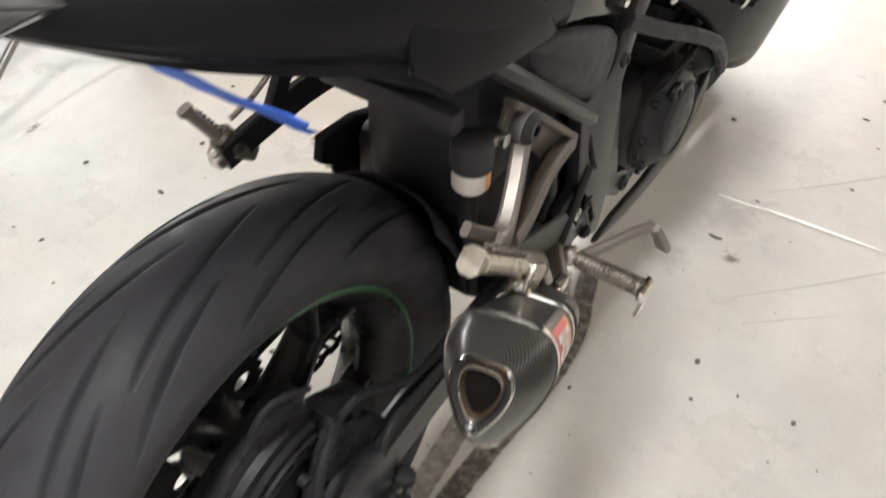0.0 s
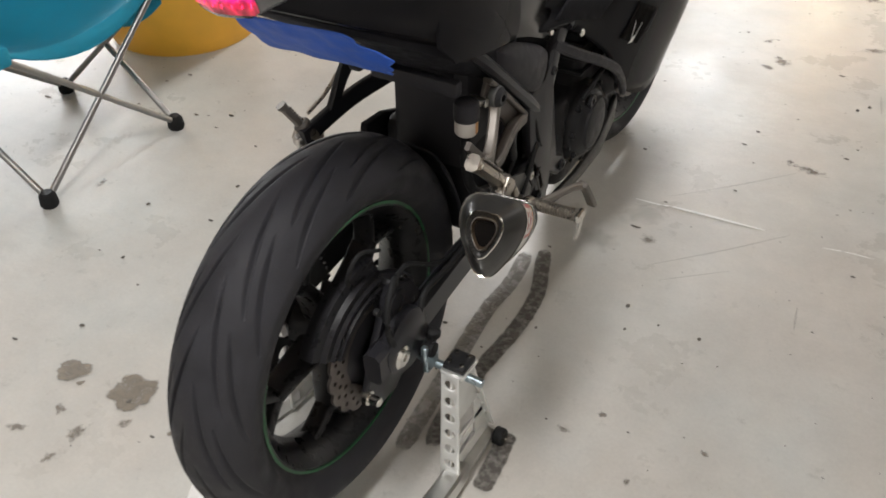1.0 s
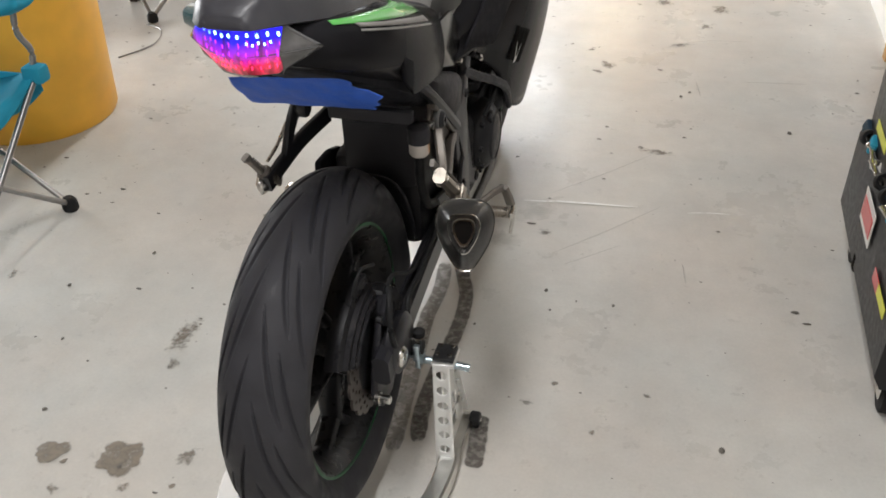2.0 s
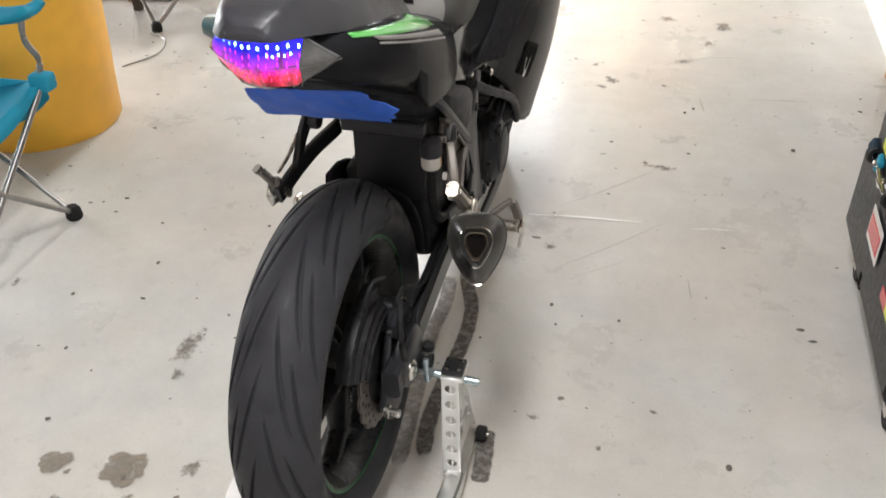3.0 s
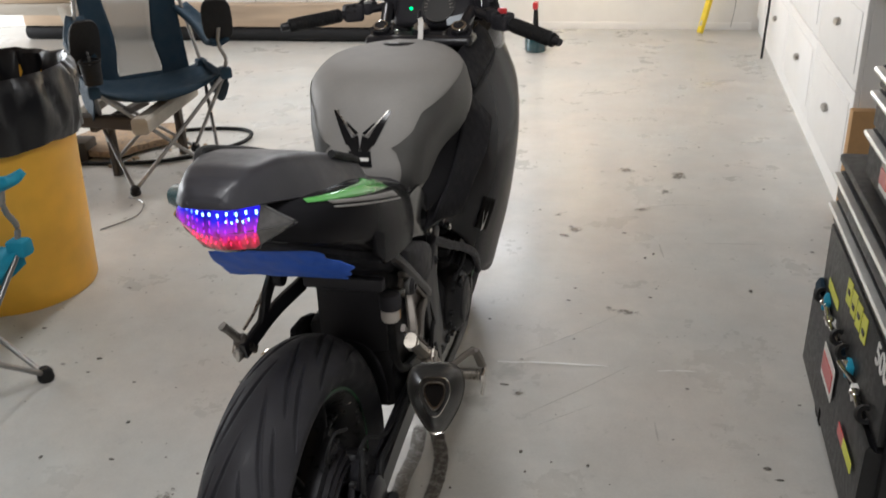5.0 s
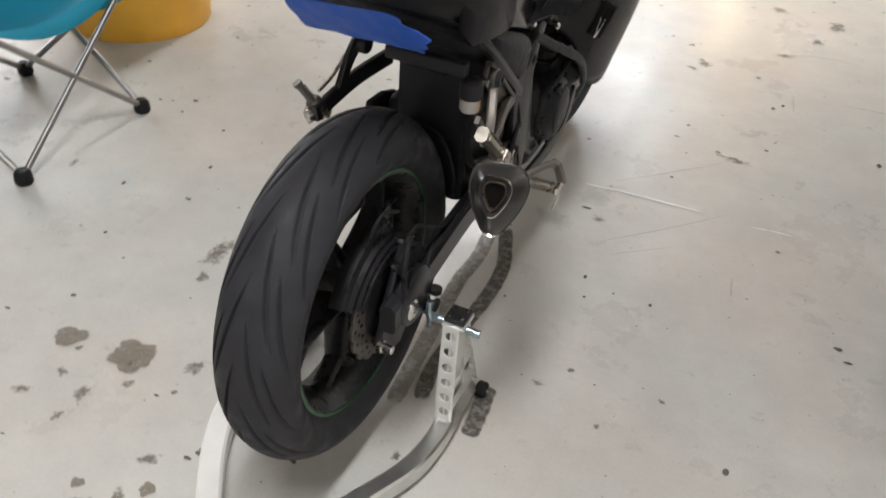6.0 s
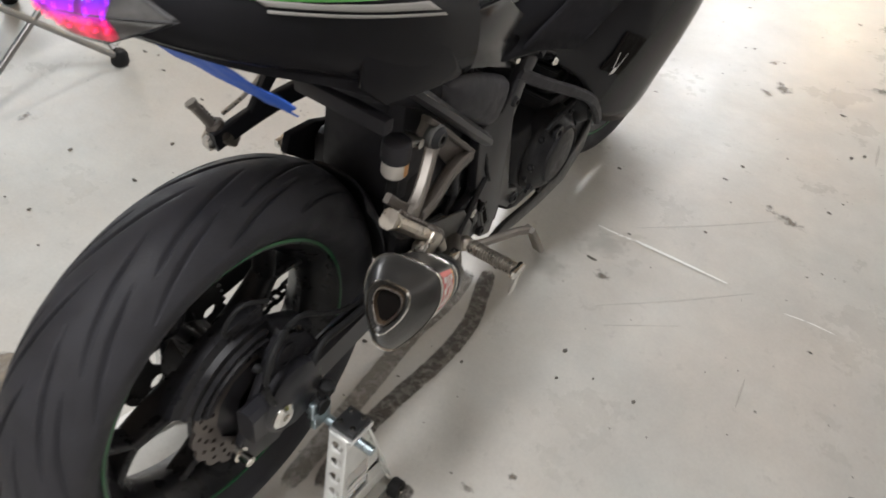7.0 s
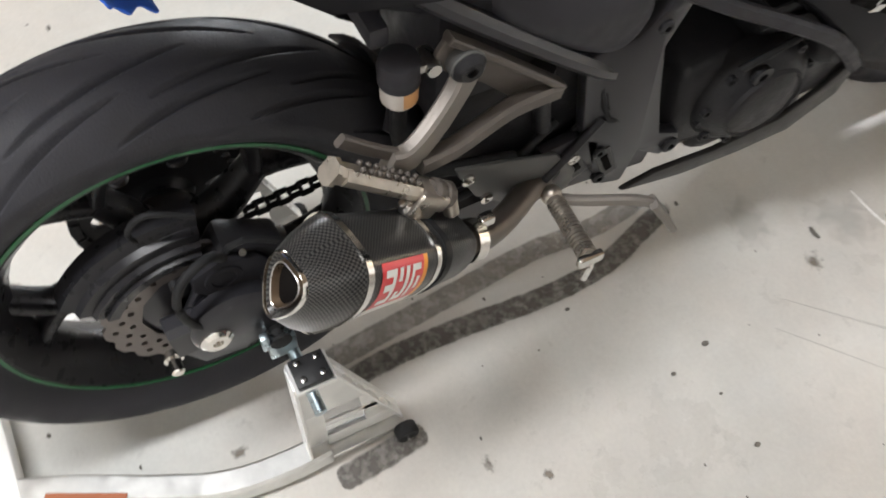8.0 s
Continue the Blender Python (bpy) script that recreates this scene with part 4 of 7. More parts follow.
part("wiring", merge(*[tube([(0.09, 0.40 + 0.012 * k, 0.66), (0.108 + 0.004 * k, 0.47, 0.54 - 0.02 * k), (0.10, 0.43 + 0.03 * k, 0.42), (0.09, 0.36, 0.40)], 0.0035, 6, 16) for k in range(4)]), "rubber2", bike)
part("linkage_cover", box2((-0.085, 0.28, 0.37), (0.088, 0.56, 0.56), 0.02), "dark", bike, "dark mechanism behind the footrest plate")
part("master_cylinder", merge(rod((0.102, 0.400, 0.470), (0.102, 0.385, 0.560), 0.010, bevel=0.002), rod((0.102, 0.386, 0.555), (0.102, 0.384, 0.575), 0.014)), "dark", bike)
part("battery_box", box2((-0.06, 0.27, 0.50), (0.085, 0.45, 0.76), 0.02), "matte", bike)

# exhaust: carbon can of rounded shield section with end cap, band, badge and pipe
EO, EF = Vector((0.226, 0.055, 0.575)), Vector((0.185, 0.271, 0.443))
ES = 0.80   # length of the can against its drawn stations
ed = (EF - EO).normalized()
er = ed.cross(Vector((0, 0, 1))).normalized()
eu = er.cross(ed).normalized()
SHIELD = [(0.0, 0.054), (0.028, 0.052), (0.045, 0.040), (0.052, 0.014), (0.044, -0.020), (0.028, -0.050), (0.011, -0.071), (-0.011, -0.071), (-0.028, -0.050), (-0.044, -0.020), (-0.052, 0.014), (-0.045, 0.040), (-0.028, 0.052)]


def shield_ring(t, k, n=44):
    ring = spline(SHIELD + [SHIELD[0]], n + 1)[:-1]
    c = EO + ed * (t * ES)
    return [c + er * (a * k * 0.93) + eu * (h * k * 0.93) for a, h in ring]


def uv_tube(rings, cell):
    """A lofted skin with texture coordinates in weave cells."""
    bm = bmesh.new()
    uvl = bm.loops.layers.uv.new("UVMap")
    vs = [[bm.verts.new(p) for p in r] for r in rings]
    n = len(vs[0])
    gap = 0.30 / n / cell
    v = 0.0
    for a, b in zip(vs, vs[1:]):
        dv = (a[0].co - b[0].co).length / cell
        for k in range(n):
            j = (k + 1) % n
            f = bm.faces.new((a[k], a[j], b[j], b[k]))
            for lp, uv in zip(f.loops, ((k * gap, v), ((k + 1) * gap, v), ((k + 1) * gap, v + dv), (k * gap, v + dv))):
                lp[uvl].uv = uv
        v += dv
    bmesh.ops.recalc_face_normals(bm, faces=bm.faces)
    return bm


can = part("silencer", uv_tube([shield_ring(t, k) for t, k in ((0.066, 0.96), (0.12, 0.90), (0.17, 0.85), (0.235, 0.77), (0.262, 0.72), (0.276, 0.62))], 0.0019), "carbon", bike, "woven carbon exhaust silencer with steel band and red badge")
part("end_cap", uv_tube([shield_ring(t, k) for t, k in ((0.002, 0.54), (0.010, 0.62), (0.030, 0.80), (0.054, 0.95), (0.066, 0.99))], 0.0024), "carbon", can, "tapered carbon end cap")
part("cap_ring", loft([shield_ring(t, k) for t, k in ((0.004, 0.515), (-0.001, 0.53), (0.001, 0.555), (0.004, 0.56))], True, False), "steel", can)
part("outlet_face", uv_tube([shield_ring(0.003, 0.52), shield_ring(0.007, 0.47), shield_ring(0.010, 0.39)], 0.0042), "carbon", can)
part("outlet_pipe", loft([shield_ring(t, k) for t, k in ((0.012, 0.41), (0.003, 0.385), (0.003, 0.36), (0.012, 0.31))], True, False), "heat", can, "heat-tinted outlet pipe")
part("outlet_lip", loft([shield_ring(t, k) for t, k in ((0.0025, 0.385), (0.0015, 0.372), (0.0025, 0.36))], True, False), "nickel", can)
part("baffle", loft([shield_ring(t, k) for t, k in ((0.0115, 0.32), (0.0125, 0.26), (0.050, 0.26), (0.051, 0.02))], True, True), "soot", can)
part("band", loft([shield_ring(t, k) for t, k in ((0.062, 0.98), (0.061, 1.02), (0.070, 1.015), (0.071, 0.95))], True, False), "steel", can, "bright steel band")
part("rear_strap", loft([shield_ring(t, k) for t, k in ((0.183, 0.83), (0.183, 0.865), (0.187, 0.87), (0.191, 0.86), (0.191, 0.825))], True, False), "steel", can)
part("front_strap", loft([shield_ring(t, k) for t, k in ((0.200, 0.815), (0.200, 0.85), (0.212, 0.835), (0.212, 0.80))], True, False), "rubber2", can)


def on_can(t0, t1, i0, i1, lift):
    """A patch that lies on the can between two stations and two places round the section."""
    rows = []
    for t in np.linspace(t0, t1, 6):
        r = shield_ring(t, 0.937 - (t - 0.086) * 1.00 + lift, 88)
        rows.append([r[k % 88] for k in range(i0, i1 + 1)])
    return loft(rows, False, False)


part("badge", on_can(0.086, 0.158, 9, 24, 0.014), "red", can, "red enamel badge with pale shapes")
part("badge_edge", on_can(0.158, 0.165, 9, 24, 0.014), "orange", can, "orange badge edge")
part("badge_foot", on_can(0.080, 0.165, 24, 31, 0.014), "alu", can, "bright plate under the badge")
for t0, t1, i0, i1 in ((0.104, 0.110, 11, 22), (0.092, 0.104, 11, 13), (0.092, 0.104, 15, 17), (0.092, 0.104, 20, 22), (0.115, 0.121, 11, 15), (0.115, 0.121, 18, 22), (0.121, 0.126, 20, 22), (0.126, 0.132, 11, 22), (0.137, 0.152, 11, 13), (0.137, 0.142, 13, 22), (0.147, 0.152, 15, 19)):
    part("badge_mark", on_can(t0, t1, i0, i1, 0.026), "white", can)
part("exhaust_pipe", tube([EF - ed * 0.05, EF + ed * 0.01, (0.158, 0.330, 0.412), (0.112, 0.405, 0.385), (0.072, 0.500, 0.335), (0.04, 0.66, 0.26)], 0.016, 14, 22), "pipe", bike, "stained steel exhaust link pipe")
part("pipe_clamp", merge(lathe([(0.019, -0.008), (0.024, -0.008), (0.024, 0.008), (0.019, 0.008)], along(EF - ed * 0.008, EF + ed), 24, True), box((0.012, 0.016, 0.014), Matrix.Translation(EF + eu * 0.030), 0.002)), "steel", bike)

# right passenger step: pressed hanger, folded rest
def hanger(s):
    b = merge(
        bar([(0.126, 0.282, 0.650), (0.129, 0.272, 0.626), (0.140, 0.244, 0.600), (0.150, 0.216, 0.584), (0.153, 0.200, 0.582), (0.155, 0.186, 0.588)], 0.016, 0.030, 20, 0.2))
    if s < 0:
        b.free()
        b = merge(bar([(-0.166, 0.168, 0.548), (-0.158, 0.225, 0.563), (-0.145, 0.29, 0.580), (-0.122, 0.372, 0.594)], 0.012, 0.034, 10, 0.2),
                  bar([(-0.155, 0.235, 0.572), (-0.150, 0.262, 0.622), (-0.132, 0.284, 0.680)], 0.012, 0.022, 8, 0.2))
    return b


for s, mat, lab in ((1, "cast", "grey cast passenger step hanger"), (-1, "satin", "black passenger step hanger")):
    hg = part("step_hanger", hanger(s), mat, bike, lab)
    X = lambda p: (s * p[0], p[1], p[2])
    w = merge(side_plate([(0.262, 0.684), (0.300, 0.652), (0.349, 0.608), (0.398, 0.566), (0.392, 0.550), (0.345, 0.562), (0.304, 0.606), (0.262, 0.640), (0.250, 0.664)], 0.114, 0.007, 0.002),
              bar([(0.121, 0.262, 0.684), (0.122, 0.302, 0.650), (0.122, 0.396, 0.564)], 0.016, 0.008, 8, 0.2), bar([(0.122, 0.392, 0.560), (0.132, 0.330, 0.570), (0.146, 0.262, 0.562), (0.153, 0.220, 0.566)], 0.018, 0.020, 10, 0.2), bar([(0.150, 0.214, 0.578), (0.152, 0.178, 0.608), (0.153, 0.144, 0.642)], 0.008, 0.013, 6, 0.2))
    if s < 0:
        w.free()
        w = bar([(-0.172, 0.192, 0.582), (-0.164, 0.228, 0.600), (-0.158, 0.262, 0.628)], 0.006, 0.005, 6, 0.2)
    # shaded side painted darker on the right web, lit edge brighter on the left
    part("hanger_web", w, "web" if s > 0 else "nickel", hg, "hanger web, its shade or lit edge put into the colour")
    part("hanger_boss", lathe([(0, 0), (0.016, 0), (0.018, 0.003), (0.018, 0.014), (0.015, 0.017), (0.012, 0.014), (0, 0.014)], Matrix.Translation(X((0.118, 0.278, 0.652))) @ TO_X @ pose(0, 0, 0, 0 if s > 0 else 180), 30), "plate2" if s > 0 else "satin", hg)
    part("hanger_bolt", lathe([(0, 0), (0.016, 0), (0.017, 0.003), (0.011, 0.009), (0.006, 0.009), (0.006, 0.004), (0, 0.004)], Matrix.Translation(X((0.132, 0.278, 0.652))) @ TO_X @ pose(0, 0, 0, 0 if s > 0 else 180), 24), "dark", hg)
    a, e = (Vector((0.172, 0.232, 0.532)), Vector((0.170, 0.128, 0.628))) if s > 0 else (Vector((-0.172, 0.182, 0.556)), Vector((-0.192, 0.155, 0.607)))
    d = (e - a).normalized()
    ap = e.lerp(a, 0.77) if s > 0 else a
    g = 1.0 if s > 0 else 0.66
    peg = part("passenger_peg", merge(bar([ap, ap.lerp(e, 0.4), e.lerp(ap, 0.10)], 0.024 * g, 0.019 * g, 8, 0.35), bar([e.lerp(ap, 0.16), e], 0.019 * g, 0.021 * g, 4, 0.3), bar([e - d * 0.003, e + d * 0.003], 0.021 * g, 0.026 * g, 2, 0.25)), "champagne" if s > 0 else "cast", hg, "folding metal passenger peg" if s > 0 else "grey folding passenger peg")
    for k in range(8):
        for u in (-0.004, 0.004):
            part("peg_knob", ball(0.0032 * g, ap.lerp(e, 0.06 + 0.095 * k) + Vector((u * g, 0.006 * g, 0.0125 * g)), 1, 1, 1, 8), "web", peg)
    part("peg_clevis", merge(box((0.032, 0.036, 0.020), Matrix.Translation(ap + Vector((0, 0.014, -0.014))) @ pose(0, 0, 0, -40), 0.005, 3), box((0.007, 0.030, 0.030), Matrix.Translation(ap + Vector((s * 0.015, 0.004, -0.010))) @ pose(0, 0, 0, -40), 0.003)), "champagne", hg, "cast clevis of the peg")
    part("clevis_boss", merge(ball(0.0125, ap + Vector((s * 0.006, -0.008, -0.016))), rod(ap + Vector((s * 0.004, -0.016, -0.004)), ap + Vector((s * 0.012, -0.004, -0.034)), 0.005, bevel=0.0015)), "nickel", hg)
    part("pivot_bolt", rod(ap + Vector((s * 0.004, 0.034, -0.022)), ap + Vector((s * 0.014, 0.034, -0.044)), 0.008, bevel=0.002), "champagne", hg)
    part("hanger_knuckle", lathe([(0, -0.014), (0.012, -0.014), (0.0145, -0.010), (0.0145, -0.002), (0.0125, 0.0), (0.0125, 0.004), (0.0145, 0.006), (0.0145, 0.012), (0.011, 0.016), (0, 0.016)], along(a + Vector((0, 0.002, 0.002)), a + Vector((0, 0.002, 0.002)) + d), 24), "web", hg, "dull brown-grey knuckle")

# rider controls, right: heel plate, peg, brake pedal; left mirrored plate and peg
for s in (1, -1):
    X = lambda p: (s * p[0], p[1], p[2])
    b = side_plate([(0.280, 0.484), (0.345, 0.464), (0.412, 0.440), (0.446, 0.392), (0.441, 0.358), (0.402, 0.357), (0.384, 0.350), (0.345, 0.386), (0.309, 0.420), (0.286, 0.466)], 0.118, 0.006, 0.002, [(0.412, 0.402, 0.010)])
    hp = part("heel_plate", b if s > 0 else mirrored(b), "plate2" if s > 0 else "satin", bike, "dull grey heel guard plate")
    b = merge(side_plate([(0.395, 0.442), (0.44, 0.448), (0.478, 0.425), (0.480, 0.375), (0.44, 0.350), (0.40, 0.37)], 0.102, 0.016, 0.004))
    part("step_mount", b if s > 0 else mirrored(b), "satin", hp)
    for y, z in ((0.436, 0.421), (0.295, 0.462), (0.322, 0.412)):
        part("plate_bolt", lathe([(0, 0), (0.008, 0), (0.008, 0.005), (0.004, 0.006), (0, 0.003)], Matrix.Translation(X((0.123, y, z))) @ TO_X @ pose(0, 0, 0, 0 if s > 0 else 180), 14), "steel", hp)
    a, e = Vector(X((0.140, 0.404, 0.386))), Vector(X((0.240, 0.393, 0.399)))
    pg = part("rider_peg", merge(rod(a, e, 0.0098, 0.0088, 14, 0.002), ball(0.013, a)), "champagne", hp, "ribbed steel rider peg")
    part("peg_ribs", merge(*[lathe([(0.009, -0.0018), (0.0118, -0.0018), (0.0118, 0.0018), (0.009, 0.0018)], along(a.lerp(e, 0.14 + 0.052 * k), e), 14, True) for k in range(16)]), "champagne", pg)
    part("peg_feeler", tube([e, e + Vector((s * 0.002, 0.002, -0.012)), X((0.236, 0.398, 0.346))], 0.0042, 10, 8), "steel", pg)
    part("peg_end", box((0.010, 0.032, 0.016), Matrix.Translation(e), 0.003), "steel", pg)
    if s > 0:
        pd = part("brake_pedal", merge(bar([(0.130, 0.402, 0.372), (0.155, 0.435, 0.376), (0.185, 0.488, 0.384), (0.198, 0.512, 0.380)], 0.010, 0.016, 12, 0.3)), "cast", hp, "grey brake pedal")
        part("pedal_tip", bar([(0.199, 0.508, 0.386), (0.204, 0.530, 0.352), (0.207, 0.550, 0.318)], 0.020, 0.010, 6, 0.2), "cast", pd, "knurled grey pedal tip")
        part("return_spring", rod((0.125, 0.40, 0.40), (0.118, 0.47, 0.47), 0.006), "dark", pd)
    else:
        part("gear_lever", bar([(-0.135, 0.43, 0.37), (-0.150, 0.50, 0.350), (-0.165, 0.55, 0.345)], 0.010, 0.014, 8, 0.3), "cast", hp)

# rear brake fluid pot
pot = part("brake_reservoir", lathe([(0, 0.0), (0.015, 0.0), (0.0178, 0.004), (0.0178, 0.025), (0.0, 0.025)], Matrix.Translation((0.108, 0.221, 0.611)), 28), "fluid", bike, "cloudy brake fluid pot with black cap")
part("cap", lathe([(0, 0.025), (0.0195, 0.025), (0.0202, 0.028), (0.0196, 0.031), (0.0202, 0.034), (0.0202, 0.046), (0.0186, 0.053), (0.014, 0.056), (0, 0.057)], Matrix.Translation((0.108, 0.221, 0.611)), 28), "matte", pot, "black screw cap")
part("fluid", shell([[(0.108 + 0.0182 * math.cos(a), 0.221 + 0.0182 * math.sin(a), z) for a in np.linspace(-0.2, 1.25, 8)] for z in (0.616, 0.622, 0.628, 0.6345)], 8, 6), "amber", pot, "amber fluid behind the pot wall")
part("hose", tube([(0.108, 0.221, 0.606), (0.108, 0.222, 0.55), (0.112, 0.25, 0.49), (0.112, 0.36, 0.45)], 0.0085, 10, 14), "rubber2", pot)
part("bracket", merge(box((0.020, 0.026, 0.010), Matrix.Translation((0.112, 0.243, 0.655)), 0.002), rod((0.10, 0.247, 0.655), (0.128, 0.247, 0.655), 0.007)), "nickel", pot)

# tail: cowl, seat pads, tail light, tape
cowl = part("tail_cowl", half_body([
    (-0.130, [(0, 0.968), (0.030, 0.967), (0.042, 0.955), (0.036, 0.925), (0, 0.914)]),
    (-0.092, [(0, 0.968), (0.062, 0.966), (0.086, 0.944), (0.076, 0.906), (0, 0.898)]),
    (-0.02, [(0, 0.955), (0.080, 0.955), (0.112, 0.932), (0.102, 0.870), (0, 0.854)]),
    (0.10, [(0, 0.920), (0.085, 0.928), (0.126, 0.900), (0.114, 0.812), (0, 0.780)]),
    (0.25, [(0, 0.868), (0.085, 0.872), (0.124, 0.842), (0.116, 0.735), (0, 0.700)]),
    (0.37, [(0, 0.815), (0.075, 0.822), (0.112, 0.800), (0.108, 0.700), (0, 0.68)])], 26, 40), "panel", bike, "gloss black tail cowl")
def seat_rings(rows, n):
    """Level sections of a padded seat: a flat top, a clear edge and sloping sides."""
    u = np.linspace(0, len(rows) - 1, n)
    out = []
    for k in u:
        y, top, w, low = [float(np.interp(k, range(len(rows)), [r[c] for r in rows])) for c in range(4)]
        d = top - low
        half = [(0, top), (w * 0.30, top), (w * 0.58, top - 0.001), (w * 0.70, top - 0.003), (w * 0.77, top - 0.10 * d - 0.004), (w * 0.84, top - 0.34 * d), (w * 0.94, top - 0.72 * d), (w, low + 0.05 * d), (w * 0.97, low), (w * 0.5, low - 0.001)]
        out.append([(x, y, z) for x, z in half] + [(0, y, low - 0.001)] + [(-x, y, z) for x, z in half[:0:-1]])
    return out


part("passenger_seat", loft(seat_rings([(-0.178, 0.992, 0.026, 0.984), (-0.174, 1.000, 0.035, 0.982), (-0.165, 1.008, 0.044, 0.981), (-0.150, 1.015, 0.055, 0.979), (-0.120, 1.021, 0.067, 0.972), (-0.06, 1.018, 0.084, 0.956), (0.0, 1.004, 0.095, 0.944), (0.06, 0.984, 0.100, 0.929), (0.14, 0.953, 0.099, 0.906), (0.20, 0.929, 0.090, 0.889), (0.245, 0.910, 0.074, 0.876), (0.268, 0.898, 0.060, 0.870), (0.278, 0.884, 0.050, 0.868)], 49)), "seat", bike, "matt black passenger seat pad", 50)
part("seat_piping", tube([(-0.056, -0.080, 1.006), (-0.066, -0.045, 1.014), (-0.078, 0.04, 0.988), (-0.078, 0.14, 0.952), (-0.066, 0.22, 0.918), (-0.042, 0.266, 0.898), (0.0, 0.276, 0.894), (0.042, 0.266, 0.897), (0.066, 0.225, 0.912), (0.078, 0.150, 0.944), (0.078, 0.08, 0.973)], 0.0065, 8, 80), "rubber2", bike, "black piping round the seat's front and edge")
part("rider_seat", half_body([
    (0.24, [(0, 0.862), (0.06, 0.86), (0.09, 0.84), (0.08, 0.80), (0, 0.79)]),
    (0.33, [(0, 0.832), (0.08, 0.828), (0.115, 0.80), (0.10, 0.76), (0, 0.75)]),
    (0.42, [(0, 0.812), (0.065, 0.806), (0.090, 0.78), (0.08, 0.74), (0, 0.73)]),
    (0.50, [(0, 0.805), (0.05, 0.80), (0.07, 0.77), (0.06, 0.73), (0, 0.72)])], 20, 24), "seat", bike, "matt black rider seat")


cowl_tree = tree_of(cowl)
for s in (1, -1):
    ax = "x" if s > 0 else "-x"
    for nm, mat, lab, q in (("green_flash", "green", "lime green flash on the tail", ((-0.066, 0.952), (0.225, 0.866), (0.180, 0.903), (-0.066, 0.957))),
                            ("grey_flash", "tank", "silver grey flash on the tail", ((-0.02, 0.934), (0.255, 0.840), (0.230, 0.858), (-0.03, 0.942))),
                            ("grey_stripe", "tank", "thin silver grey stripe on the tail", ((-0.02, 0.928), (0.27, 0.828), (0.265, 0.833), (-0.02, 0.931)))):
        thicken(part(nm, drape(cowl_tree, q, ax, 0.0015, 16, 3), mat, cowl, lab), 0.001, 0)


def lens(x, v, out=0.0):
    """A point on the tail lamp's six-sided lens: v runs from its top edge to its lower edge."""
    def at(c):
        return float(np.interp(v, (0, 0.5, 1), c))
    f = min(1.0, abs(x) / at((0.057, 0.091, 0.035))) ** 1.5
    y = at((-0.157, -0.166, -0.140)) * (1 - f) + at((-0.130, -0.100, -0.130)) * f
    return (x, y - out, at((0.979, 0.944, 0.908)) * (1 - f) + at((0.976, 0.940, 0.908)) * f)


def lens_half(v):
    return float(np.interp(v, (0, 0.5, 1), (0.057, 0.091, 0.035)))


light = part("tail_light", loft([[lens(lens_half(v) * u, v) for u in np.linspace(-1, 1, 33)] for v in np.linspace(0, 1, 17)], False, False), "lensgrey", bike, "smoked tail light glowing blue, violet and red")
thicken(light, 0.004, 0)
part("lit_band", loft([[lens(-min(lens_half(v), 0.080) * (1 - u) + min(lens_half(v), 0.056 - 0.012 * v) * u, v, 0.0032) for u in np.linspace(0, 1, 27)] for v in np.linspace(0.0, 0.95, 17)], False, False), "lampband", light, "lit lamp inside, blue over violet and red")
for s, x0, v0, v1 in ((1, 0.057, 0.04, 0.97), (-1, 0.082, 0.42, 0.56)):
    rows = []
    for v in np.linspace(v0, v1, 12):
        a = x0 - (0.012 * v if s > 0 else 0.0)
        rows.append([lens(s * (a + (max(lens_half(v) - 0.003, a + 0.001) - a) * u), v, 0.0034) for u in np.linspace(0, 1, 7)])
    part("clear_end", loft(rows, False, False), "clearend", light, "clear grey end of the lens")


def led_glint_bead(x, v, r, mat, tall=1.4):
    part("led_glint_bead", ball(r, lens(x, v, 0.0040), 1, 0.6, tall, 8), mat, light)


rng = random.Random(12)
for k in range(10):
    x = -0.046 + 0.0108 * k
    led_glint_bead(x, 0.13 + 0.02 * (k % 2), 0.0014 + 0.00005 * k, "ledcyan" if k > 1 else "ledblue", 1.7)
    # glowing beads paint the broken streak that each LED throws down the lens
    for j in range(4):
        v = 0.30 + 0.15 * j + rng.uniform(-0.03, 0.03)
        if abs(x) < lens_half(v) - 0.004:
            led_glint_bead(x * (1 - 0.16 * j / 3) + rng.uniform(-0.001, 0.001), v, rng.uniform(0.0008, 0.0013), "ledviolet" if j < 2 else "ledred", rng.uniform(2.2, 4.0))
for k in range(5):
    led_glint_bead(0.018 + 0.0062 * k, 0.27 + 0.03 * (k % 2), 0.0014, "ledcyan")
part("left_signal", loft([[(-0.068 - 0.034 * t, -0.088 + 0.012 * t + (0.026 - 0.008 * t) * math.copysign(abs(math.cos(a)) ** 0.7, math.cos(a)), 0.960 + (0.018 - 0.006 * t) * math.copysign(abs(math.sin(a)) ** 0.7, math.sin(a))) for a in np.linspace(0, 2 * math.pi, 18, endpoint=False)] for t in (0.0, 0.5, 0.85, 1.0)]), "signal", bike, "dark teal indicator lens")
tape_sheet = shell([[(-0.093, -0.025, 0.848), (-0.095, 0.004, 0.812), (-0.095, 0.038, 0.780)], [(-0.030, -0.033, 0.857), (-0.030, -0.001, 0.816), (-0.030, 0.036, 0.783)], [(0.030, -0.038, 0.863), (0.030, -0.002, 0.818), (0.030, 0.034, 0.786)],
                                   [(0.081, -0.038, 0.865), (0.076, -0.002, 0.822), (0.070, 0.034, 0.787)], [(0.105, -0.012, 0.838), (0.096, 0.008, 0.814), (0.086, 0.036, 0.786)], [(0.118, 0.003, 0.823), (0.108, 0.016, 0.805), (0.099, 0.037, 0.785)]], 14, 60)
